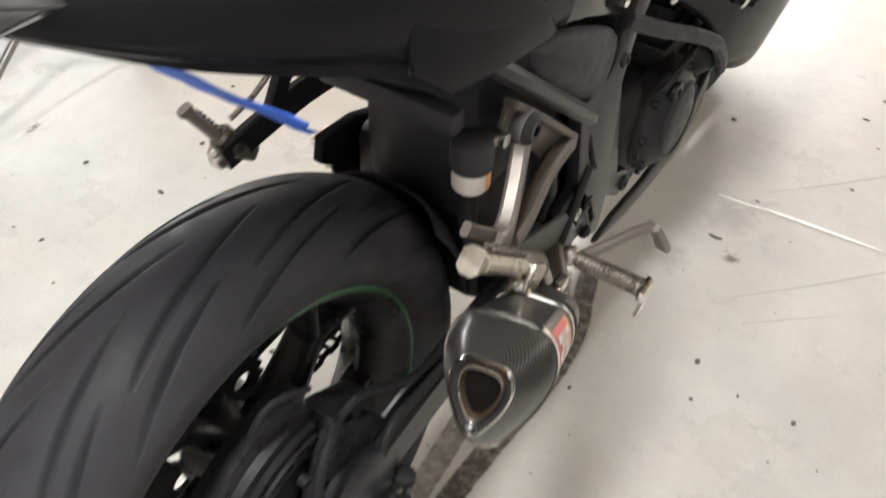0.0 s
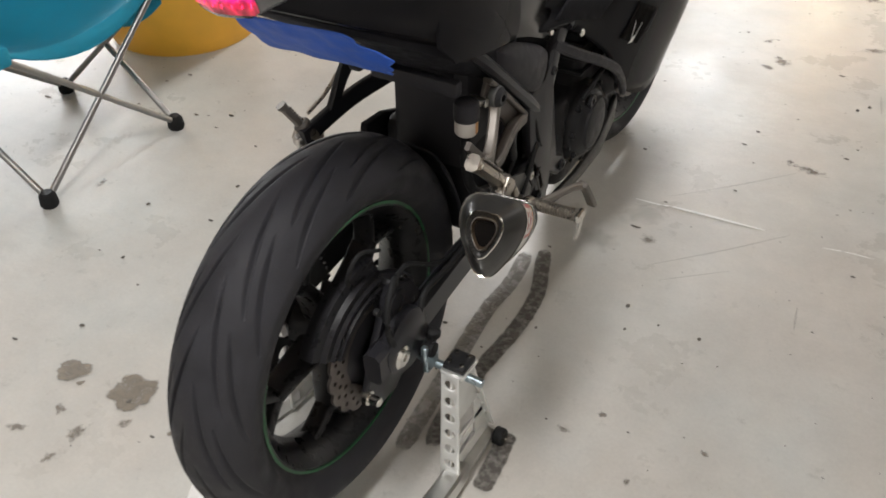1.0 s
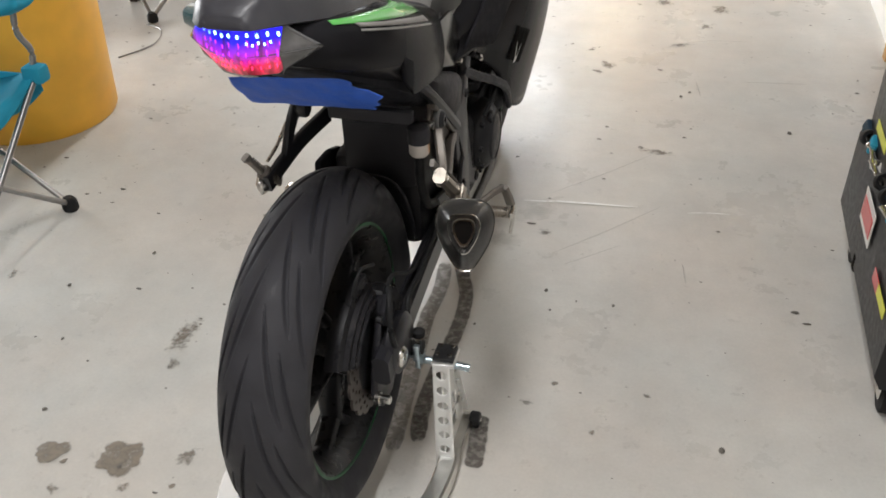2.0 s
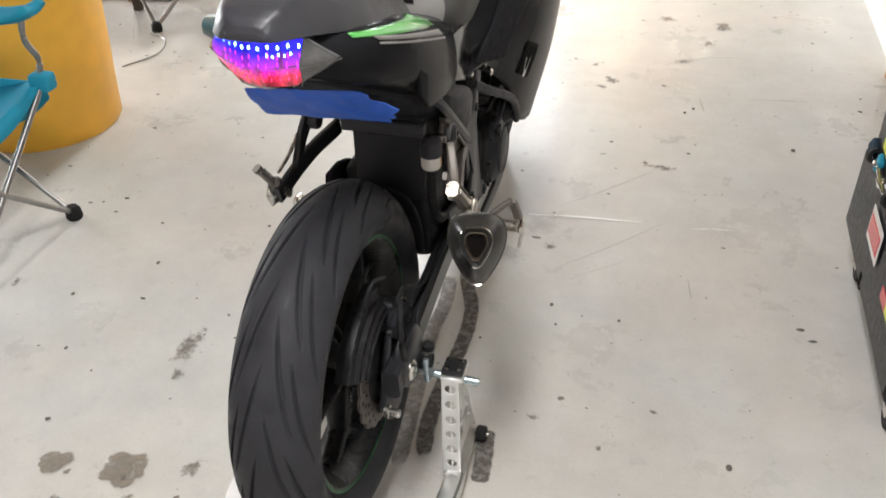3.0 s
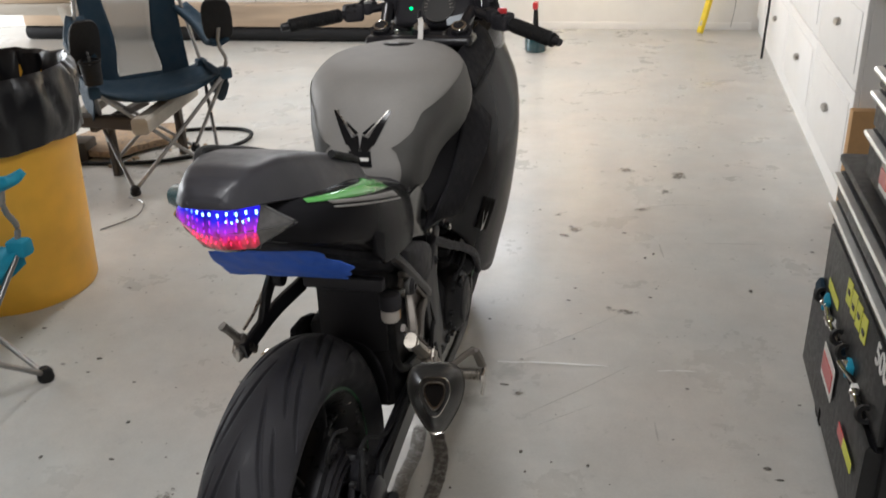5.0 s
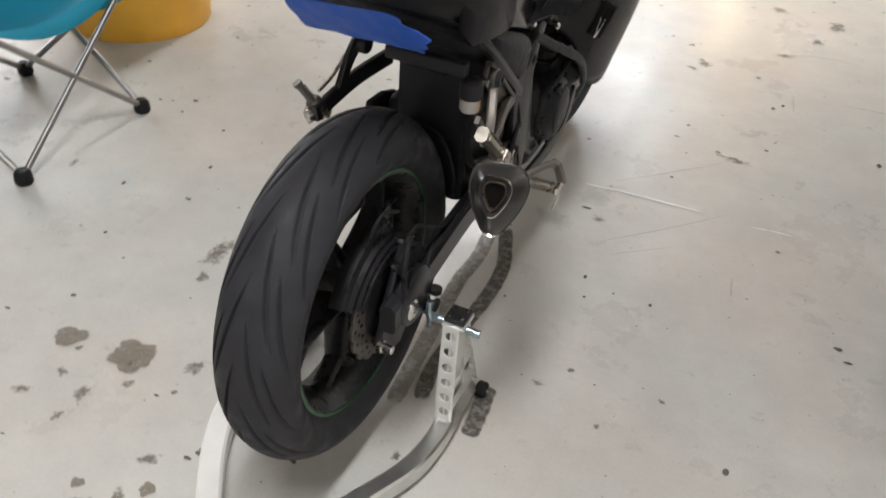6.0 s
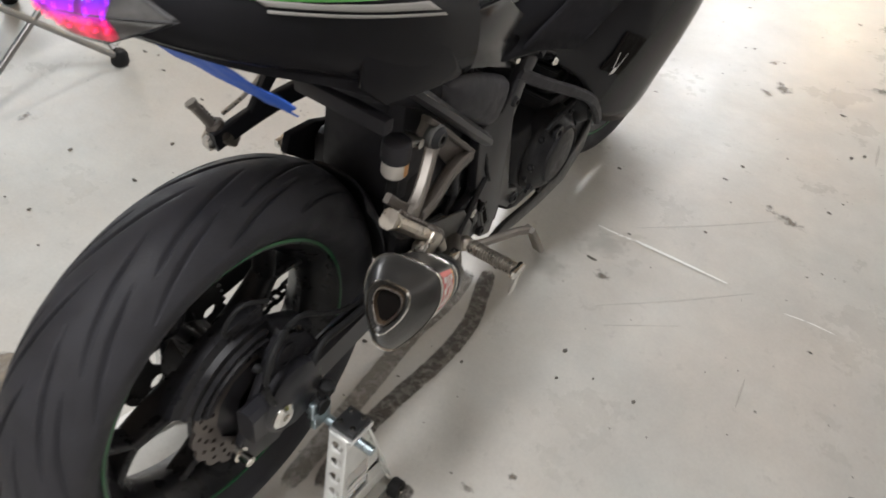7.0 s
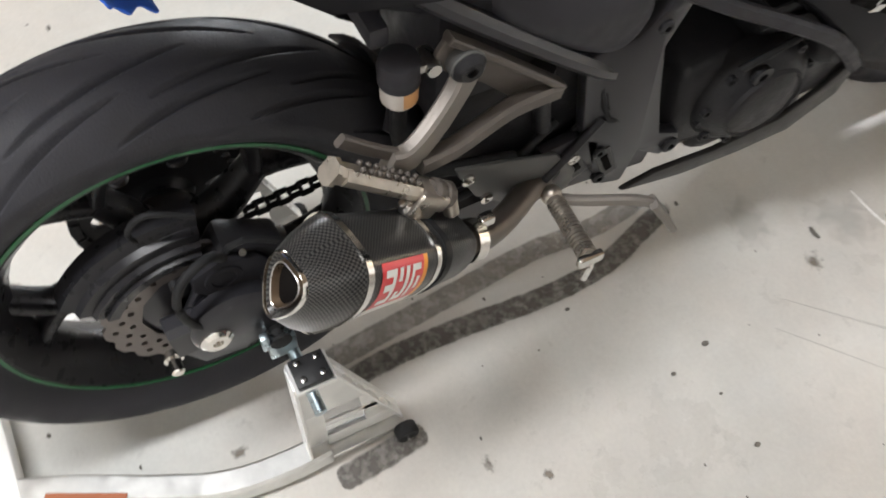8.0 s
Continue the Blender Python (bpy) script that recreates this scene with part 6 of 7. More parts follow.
part("side_arm", bar([(0.184, 0.075, 0.030), (0.186, 0.01, 0.030), (0.176, -0.07, 0.030), (0.146, -0.145, 0.030), (0.095, -0.25, 0.030), (0.055, -0.350, 0.030)], 0.036, 0.040, 20, 0.12), "alu", stand, "aluminium side arm of the stand")
# bright light on this arm and the cross bar is put into a white colour
part("side_arm", bar([(-0.185, 0.075, 0.030), (-0.203, -0.02, 0.030), (-0.198, -0.11, 0.030), (-0.160, -0.207, 0.030), (-0.098, -0.307, 0.030), (-0.072, -0.345, 0.030)], 0.044, 0.040, 20, 0.12), "whitepaint", stand, "side arm of the stand, whitened for bright light")
part("cross_bar", box2((-0.110, -0.380, 0.010), (0.085, -0.314, 0.052), 0.004), "whitepaint", stand, "wide cross bar, whitened for bright light")
part("maker_label", box((0.018, 0.107, 0.002), Matrix.Translation((0.119, -0.241, 0.0512)) @ pose(0, 0, 0, 0, 0, -26), 0.0005, 1), "rust", stand, "orange-brown strip label")

# ---- tool chest ----
def sticker(parent, y0, y1, z0, z1, mat, name="sticker", x=None, lean=0.0, label=""):
    """A printed sticker on the chest's front; the front faces -x."""
    xx = CX - 0.004 if x is None else x
    b = bmesh.new()
    b.faces.new([b.verts.new(p) for p in ((xx, y0, z0), (xx, y1, z0 + lean), (xx, y1, z1 + lean), (xx, y0, z1))])
    r = bmesh.ops.extrude_face_region(b, geom=b.faces[:])
    bmesh.ops.translate(b, verts=[v for v in r["geom"] if isinstance(v, bmesh.types.BMVert)], vec=(-0.0015, 0, 0))
    bmesh.ops.recalc_face_normals(b, faces=b.faces)
    return part(name, b, mat, parent, label)


CX = 0.988
chest = thing("tool_chest", "black rolling tool chest with silver drawer pulls and stickers", "tool chest", (0, 0, 0))
part("lower_cabinet", box2((CX + 0.012, 0.335, 0.100), (1.46, 1.015, 0.672), 0.008), "cart", chest, "black lower cabinet")
part("lower_top", box2((CX - 0.004, 0.325, 0.672), (1.47, 1.022, 0.692), 0.005), "cart", chest)
dr = part("front_panel", box2((CX - 0.003, 0.35, 0.345), (CX + 0.012, 1.005, 0.520), 0.004), "cart", chest, "black front panel below the drawers")


def drawer(z0, z1, x, y0, y1):
    d = part("drawer", box2((x - 0.002, y0, z0), (x + 0.016, y1, z1), 0.003), "cart", chest, "black steel drawer")
    prof = [(x - 0.002, z1 - 0.002), (x - 0.016, z1 - 0.003), (x - 0.019, z1 - 0.008), (x - 0.016, z1 - 0.015), (x - 0.013, z1 - 0.014), (x - 0.014, z1 - 0.007), (x - 0.002, z1 - 0.006)]
    part("drawer_pull", loft([[(a, y, h) for a, h in prof] for y in (y0 + 0.004, y1 - 0.004)]), "white_alu", d, "full-width silver pull")


drawer(0.528, 0.580, CX, 0.35, 1.005)
drawer(0.588, 0.655, CX, 0.35, 1.005)
part("top_box", box2((1.015, 0.345, 0.692), (1.42, 0.868, 1.000), 0.008), "cart", chest, "black top tool box")
part("top_lid", box2((1.008, 0.340, 1.000), (1.426, 0.874, 1.018), 0.006), "cart", chest)
for z0, z1 in ((0.705, 0.805), (0.812, 0.890), (0.895, 0.940)):
    drawer(z0, z1, 1.006, 0.36, 0.855)
# open moulded tray along the foot: sloping front, open top
tray_sec = [(1.02, 0.345), (1.02, 0.330), (0.985, 0.330), (0.990, 0.330), (0.975, 0.345), (0.969, 0.335), (0.966, 0.138), (0.982, 0.108), (1.10, 0.108), (1.10, 0.345)]
tray = part("foot_tray", loft([[(x, y, z) for x, z in tray_sec] for y in (0.352, 1.012)]), "cart", chest, "moulded black tray along the foot")
# black block in place of a shaded opening
part("tray_slot", box2((0.9655, 0.720, 0.125), (0.975, 0.745, 0.165), 0.003), "soot", tray)
for y in (0.42, 0.95):
    for x in (1.02, 1.42):
        c = part("caster", lathe([(0.008, -0.013), (0.036, -0.013), (0.039, -0.008), (0.039, 0.008), (0.036, 0.013), (0.008, 0.013)], at_axle(y, 0.039, x), 24, True), "rubber2", chest, "black caster wheel")
        part("caster_fork", merge(box2((x - 0.021, y - 0.022, 0.04), (x - 0.016, y + 0.022, 0.09), 0.002), box2((x + 0.016, y - 0.022, 0.04), (x + 0.021, y + 0.022, 0.09), 0.002), box2((x - 0.022, y - 0.03, 0.080), (x + 0.022, y + 0.03, 0.102), 0.003)), "steel", c, "bright caster fork")
# stickers: brand marks are plain shapes, the plain number is lettered
for k in range(4):
    sticker(dr, 0.698 - 0.053 * k, 0.743 - 0.053 * k, 0.452, 0.508, "yellowprint", "sticker", lean=-0.006, label="yellow slanted sticker shape")
    sticker(dr, 0.708 - 0.053 * k, 0.728 - 0.053 * k, 0.474 - 0.008 * (k % 2), 0.484 - 0.008 * (k % 2), "cart", "sticker", x=CX - 0.0058)
sticker(dr, 0.800, 0.925, 0.388, 0.412, "yellowprint", label="small yellow sticker")
sticker(tray, 0.640, 0.770, 0.245, 0.325, "white", x=0.963, label="white and red sticker")
sticker(tray, 0.650, 0.760, 0.262, 0.308, "red", x=0.961)
sticker(tray, 0.485, 0.540, 0.240, 0.268, "red", x=0.963, label="red sticker")
sticker(tray, 0.400, 0.485, 0.242, 0.266, "yellowprint", x=0.963, label="yellow sticker")
sticker(chest, 0.640, 0.710, 0.725, 0.775, "white", x=1.001, label="white and red sticker")
sticker(chest, 0.645, 0.705, 0.738, 0.770, "red", x=0.999)
sticker(chest, 0.560, 0.600, 0.715, 0.765, "red", x=1.001, label="red round sticker")
sticker(chest, 0.775, 0.795, 0.948, 0.985, "white", x=1.013, label="small white sticker")
sticker(chest, 0.810, 0.824, 0.955, 0.970, "red", x=1.013)
cu = bpy.data.curves.new("number", "FONT")
cu.body, cu.size, cu.extrude = "500", 0.066, 0.001
tmp = bpy.data.objects.new("tmp", cu)
scene.collection.objects.link(tmp)
me = bpy.data.meshes.new_from_object(tmp.evaluated_get(bpy.context.evaluated_depsgraph_get()))
bpy.data.objects.remove(tmp)
me.materials.append(M["white"])
me.transform(Matrix(((0, 0, -1, CX - 0.005), (-1, 0, 0, 0.452), (0, 1, 0, 0.472), (0, 0, 0, 1))))
num = new("sticker_number", me)
num.parent = dr
tagged(num, "white number 500 sticker")

# odds and ends lying in the tray
rnd = random.Random(5)
for k in range(14):
    yy, zz = 0.985 - 0.042 * k + rnd.uniform(-0.008, 0.008), 0.352 + rnd.uniform(-0.006, 0.012)
    nm, cat, mat = (("cloth_scrap", "cloth", "navy"), ("tape_roll", "tape", "rubber2"), ("packet", "packet", "turq"), ("spanner", "spanner", "steel"), ("packet", "packet", "white"), ("spanner", "spanner", "steel"), ("cable_coil", "cable", "rubber2"))[k % 7]
    if nm == "spanner":
        b = merge(box((0.012, 0.085, 0.006), Matrix.Translation((0.976, yy, zz)) @ pose(0, 0, 0, 20, 0, rnd.uniform(-30, 30)), 0.002), ball(0.012, (0.974, yy + 0.035, zz + 0.010), 1, 1.2, 0.5, 10))
    elif nm in ("cable_coil", "tape_roll"):
        b = lathe([(0.010, -0.007), (0.018, -0.009), (0.020, 0), (0.018, 0.009), (0.010, 0.007)], Matrix.Translation((0.978, yy, zz + 0.004)) @ pose(0, 0, 0, 60, 20, 0), 20, True)
    else:
        b = box((0.018, 0.040, 0.030), Matrix.Translation((0.980, yy, zz - 0.004)) @ pose(0, 0, 0, rnd.uniform(-40, 40), rnd.uniform(-15, 15), rnd.uniform(-15, 15)), 0.005, 2)
    lab = {"cloth_scrap": "dark blue cloth scrap in the chest tray", "tape_roll": "black tape roll in the chest tray", "packet": "small coloured packet in the chest tray", "spanner": "bright steel spanner in the chest tray", "cable_coil": "coiled black cable in the chest tray"}[nm]
    solo(nm, b, mat, lab, cat, "odds and ends in the chest tray")
# ---- base cabinets along the wall ----
KX = 1.271
UNITS = [(2.345, 3.285), (3.290, 4.245), (4.250, 5.390), (5.395, 5.990)]
for k, (y0, y1) in enumerate(UNITS):
    c = thing("base_cabinet", "white painted base cabinet with three drawers and metal pulls", "cabinet", (0, 0, 0), "base cabinets along the wall")
    part("body", box2((KX + 0.02, y0, 0.095), (X1 - 0.003, y1, 0.905), 0.002, 1), "cab", c)
    part("plinth", box2((KX + 0.018, y0, 0.0), (X1 - 0.003, y1, 0.095)), "cab", c)
    for z0, z1, zk in ((0.102, 0.486, 0.30), (0.494, 0.820, 0.66), (0.828, 0.900, 0.865)):
        d = part("drawer", merge(box2((KX, y0 + 0.0015, z0 - 0.002), (KX + 0.02, y1 - 0.0015, z1 + 0.002), 0.004), box2((KX - 0.004, y0 + 0.06, z0 + 0.05), (KX + 0.003, y1 - 0.06, z1 - 0.05), 0.0035) if z1 - z0 > 0.2 else box2((KX - 0.003, y0 + 0.03, z0 + 0.015), (KX, y1 - 0.03, z1 - 0.015), 0.001)), "cab", c, "white drawer front")
        ym = (y0 + y1) / 2
        prof = [(KX - 0.002, zk + 0.018), (KX - 0.022, zk + 0.012), (KX - 0.026, zk - 0.004), (KX - 0.022, zk - 0.012), (KX - 0.018, zk - 0.004), (KX - 0.002, zk + 0.010)]
        part("cup_pull", loft([[(KX + (a - KX) * f, ym + w, zk + (h - zk) * f) for a, h in prof] for w, f in ((-0.042, 0.35), (-0.034, 0.85), (-0.02, 1.0), (0.02, 1.0), (0.034, 0.85), (0.042, 0.35))]), "nickel", d, "brushed nickel cup pull")
counter = solo("worktop", merge(box2((KX - 0.02, 0.2, 0.905), (X1 - 0.003, 5.995, 0.945), 0.004)), "counter", "grey laminate worktop over the white cabinets", "worktop")
leg = thing("base_cabinet", "white cabinet end panel at the far side of the knee space", "cabinet", (0, 0, 0))
part("body", box2((KX + 0.02, 0.22, 0.0), (X1 - 0.003, 0.30, 0.903), 0.002, 1), "cab", leg)
solo("timber_offcut", box((0.085, 0.045, 0.44), Matrix.Translation((KX + 0.030, 2.296, 0.220)) @ pose(0, 0, 0, 0, 0, 4), 0.003), "card", "pale brown timber offcut standing against the cabinet", "timber")
solo("cable_hanging", tube([(KX - 0.03, 5.10, 0.93), (KX - 0.035, 5.05, 0.70), (KX - 0.03, 5.02, 0.40), (KX - 0.04, 5.00, 0.17), (KX - 0.045, 5.00, 0.008)], 0.008, 8, 20), "rubber2", "black cable hanging down in front of the cabinets", "cable")

# ---- things at the far wall ----
lv = thing("spirit_level", "yellow box spirit level leaning on the far wall", "spirit level", (0, 0, 0))
LA, LB = Vector((0.862, 5.86, 0.0)), Vector((1.01, 5.968, 0.66))
lm = Matrix.Translation((LA + LB) / 2) @ (LB - LA).to_track_quat("Z", "Y").to_matrix().to_4x4()
part("beam", merge(box((0.026, 0.060, 0.68), lm @ pose(0, 0, 0, 0, 0, 78), 0.003)), "yellowlevel", lv)
for z in (-0.27, 0.0, 0.22):
    part("vial_window", box((0.030, 0.030, 0.045), lm @ pose(0, 0, 0, 0, 0, 78) @ Matrix.Translation((0, 0, z)), 0.006), "nickel", lv)
solo("wire_loop", tube([(0.72, 5.97, 0.62), (0.75, 5.96, 0.43), (0.86, 5.955, 0.37), (1.00, 5.95, 0.45), (1.06, 5.96, 0.60), (1.08, 5.97, 0.80)], 0.006, 8, 30), "rubber2", "black wire looping down the far wall", "wire")
solo("wire_thin", tube([(1.12, 5.985, 0.75), (1.08, 5.98, 0.45), (1.11, 5.98, 0.22), (1.09, 5.98, 0.03)], 0.003, 6, 24), "tubegrey", "thin grey wire down the far wall", "wire")
# unseen lamp inferred from the wall's warm glow; shade added against floor sheen
wl = thing("work_lamp", "unseen warm lamp for the wall's glow, metal shade added to block floor sheen", "lamp", (0.0, 5.55, 1.15))
part("shade", lathe([(0.02, -0.06), (0.06, -0.045), (0.12, 0.05), (0.122, 0.05), (0.062, -0.05), (0.02, -0.066)], pose(0, 0, 0, -90), 28, True), "alu", wl)
part("arm", tube([(0, -0.06, 0), (0, -0.08, 0.16), (0, 0.15, 0.24), (0, 0.44, 0.24)], 0.010, 8, 16), "tubegrey", wl)
jug = thing("spray_bottle", "dark green spray bottle with a red and black head", "bottle", (-0.285, 5.20, 0.0))
part("body", lathe([(0, 0), (0.07, 0), (0.078, 0.01), (0.078, 0.10), (0.068, 0.13), (0.03, 0.15), (0, 0.15)], Matrix(), 24), "signal", jug)
part("neck", rod((0, 0, 0.15), (0, 0, 0.30), 0.022, 0.014), "rubber2", jug)
part("head", merge(box((0.035, 0.07, 0.05), Matrix.Translation((0, -0.01, 0.32)), 0.008)), "red", jug)
solo("timber_beam", box2((-4.6, 5.42, 0.115), (-1.35, 5.56, 0.285), 0.006), "wood", "long raw timber beam lying on a pipe by the wall", "timber")
solo("black_pipe", rod((-4.6, 5.47, 0.058), (-1.30, 5.47, 0.058), 0.058, seg=24), "rubber2", "long black pipe on the floor by the wall", "pipe")
for k in range(5):
    solo("board", box((1.5, 0.12, 0.03), Matrix.Translation((-4.45 + 0.02 * k, 4.95, 0.40 + 0.034 * k)) @ pose(0, 0, 0, 0, 0, 3 - 1.5 * k), 0.003), "wood", "orange-brown board in a stack", "board", "stacked boards")
solo("sawhorse", merge(box2((-5.0, 4.88, 0.30), (-3.6, 5.02, 0.383), 0.005), box((0.07, 0.05, 0.42), Matrix.Translation((-3.75, 4.85, 0.175)) @ pose(0, 0, 0, 14), 0.004), box((0.07, 0.05, 0.42), Matrix.Translation((-3.75, 5.05, 0.175)) @ pose(0, 0, 0, -14), 0.004), box((0.07, 0.05, 0.42), Matrix.Translation((-4.8, 4.85, 0.175)) @ pose(0, 0, 0, 14), 0.004), box((0.07, 0.05, 0.42), Matrix.Translation((-4.8, 5.05, 0.175)) @ pose(0, 0, 0, -14), 0.004)), "oldwood", "weathered wooden trestle under a stack of boards", "trestle")

# low wooden frame behind the bin, weathered timber and a cable under it
wf = thing("wooden_frame", "low frame of dark rails and a weathered white board", "wooden frame", (0, 0, 0))
part("front_rail", bar([(-2.40, 2.31, 0.314), (-1.645, 2.25, 0.314)], 0.05, 0.058, 2), "darkwood", wf)
part("back_rail", bar([(-2.60, 2.79, 0.314), (-1.73, 2.76, 0.314)], 0.05, 0.048, 2), "darkwood", wf)
part("end_board", bar([(-1.610, 2.195, 0.316), (-1.695, 2.82, 0.316)], 0.075, 0.072, 2), "oldwood", wf, "weathered whitewashed board")
part("cross_board", bar([(-1.975, 2.30, 0.318), (-2.075, 2.76, 0.318)], 0.065, 0.040, 2), "oldwood", wf)
part("mid_rail", bar([(-1.915, 2.30, 0.268), (-1.915, 2.76, 0.268)], 0.036, 0.036, 2), "darkwood", wf)
for x, y in ((-1.915, 2.42), (-2.34, 2.31), (-2.52, 2.78), (-1.75, 2.76)):
    part("leg", box2((x - 0.017, y - 0.017, 0), (x + 0.017, y + 0.017, 0.286), 0.002), "darkwood", wf)
rng = random.Random(5)
crumb = [(0.30 * math.cos(a) * rng.uniform(0.80, 1.12), 0.24 * math.sin(a) * rng.uniform(0.78, 1.15)) for a in np.linspace(0, 2 * math.pi, 26, endpoint=False)]
solo("chipboard_scrap", plate(crumb, 0.035, Matrix.Translation((-2.13, 2.86, 0.0175)) @ pose(0, 0, 0, 0, 0, 32), 0.003), "chipboard", "crumbling brown chipboard scrap on the floor", "board scrap")
for k in range(26):
    a, r = rng.uniform(0, 6.28), rng.uniform(0.24, 0.42)
    solo("board_crumb", box((rng.uniform(0.012, 0.04), rng.uniform(0.010, 0.03), rng.uniform(0.006, 0.014)), Matrix.Translation((-2.10 + r * math.cos(a), 2.82 + 0.75 * r * math.sin(a), 0.006)) @ pose(0, 0, 0, 0, 0, rng.uniform(0, 180)), 0.002, 1), "chipboard", "loose brown crumb of chipboard on the floor", "crumb", "crumbs round the chipboard scrap")
solo("timber_scrap", box((0.34, 0.13, 0.10), Matrix.Translation((-2.36, 2.62, 0.05)) @ pose(0, 0, 0, 0, 0, 8), 0.012), "darkwood", "dark timber scrap on the floor", "timber")
solo("floor_cable", tube([(-2.4, 2.52, 0.010), (-2.0, 2.55, 0.010), (-1.72, 2.66, 0.010), (-1.52, 2.92, 0.010), (-1.55, 3.12, 0.010), (-1.75, 3.16, 0.010), (-2.1, 3.05, 0.010)], 0.010, 8, 40), "rubber2", "black cable curled on the floor", "cable")
solo("floor_wire", tube([(-1.62, 1.80, 0.003), (-1.55, 1.95, 0.003), (-1.60, 2.10, 0.003), (-1.70, 2.15, 0.003)], 0.003, 6, 16), "tubegrey", "thin grey wire on the floor", "wire")

# ---- yellow bin ----
bn = thing("waste_bin", "large yellow plastic bin lined with a black bag", "waste bin", (-1.618, 1.312, 0))
part("drum", lathe([(0, 0.012), (0.235, 0.012), (0.246, 0.0), (0.252, 0.012), (0.262, 0.20), (0.272, 0.42), (0.284, 0.66), (0.292, 0.70), (0.298, 0.705), (0.298, 0.745), (0.290, 0.745), (0.284, 0.70), (0.262, 0.35), (0.245, 0.03), (0, 0.03)], Matrix(), 56), "bin", bn, "yellow drum with a rolled rim")
rings = []
for prof_r, z, amp in ((0.304, 0.560, 0.005), (0.312, 0.60, 0.009), (0.315, 0.64, 0.010), (0.317, 0.68, 0.010), (0.318, 0.72, 0.009), (0.314, 0.75, 0.008), (0.306, 0.772, 0.006), (0.296, 0.788, 0.006), (0.284, 0.775, 0.006), (0.272, 0.70, 0.012), (0.255, 0.55, 0.015), (0.20, 0.48, 0.02), (0.05, 0.46, 0.01)):
    ring = []
    for k in range(144):
        a = 2 * math.pi * k / 144
        w = amp * noise.noise(Vector((math.cos(a) * 5, math.sin(a) * 5, z * 7))) * 2.4 + amp * 1.5 * noise.noise(Vector((math.cos(a) * 13, math.sin(a) * 13, z * 14)))
        ring.append(((prof_r + w) * math.cos(a), (prof_r + w) * math.sin(a), z + (0.02 * noise.noise(Vector((math.cos(a) * 3, math.sin(a) * 3, 7))) if z < 0.6 else 0.4 * w)))
    rings.append(ring)
part("bin_bag", loft(rings, True, False), "bag", bn, "wrinkled black bag folded over the rim")
part("litter", box((0.16, 0.10, 0.09), Matrix.Translation((-0.02, 0.02, 0.60)) @ pose(0, 0, 0, 12, 18, 30), 0.01), "card", bn, "pale cardboard in the bin")


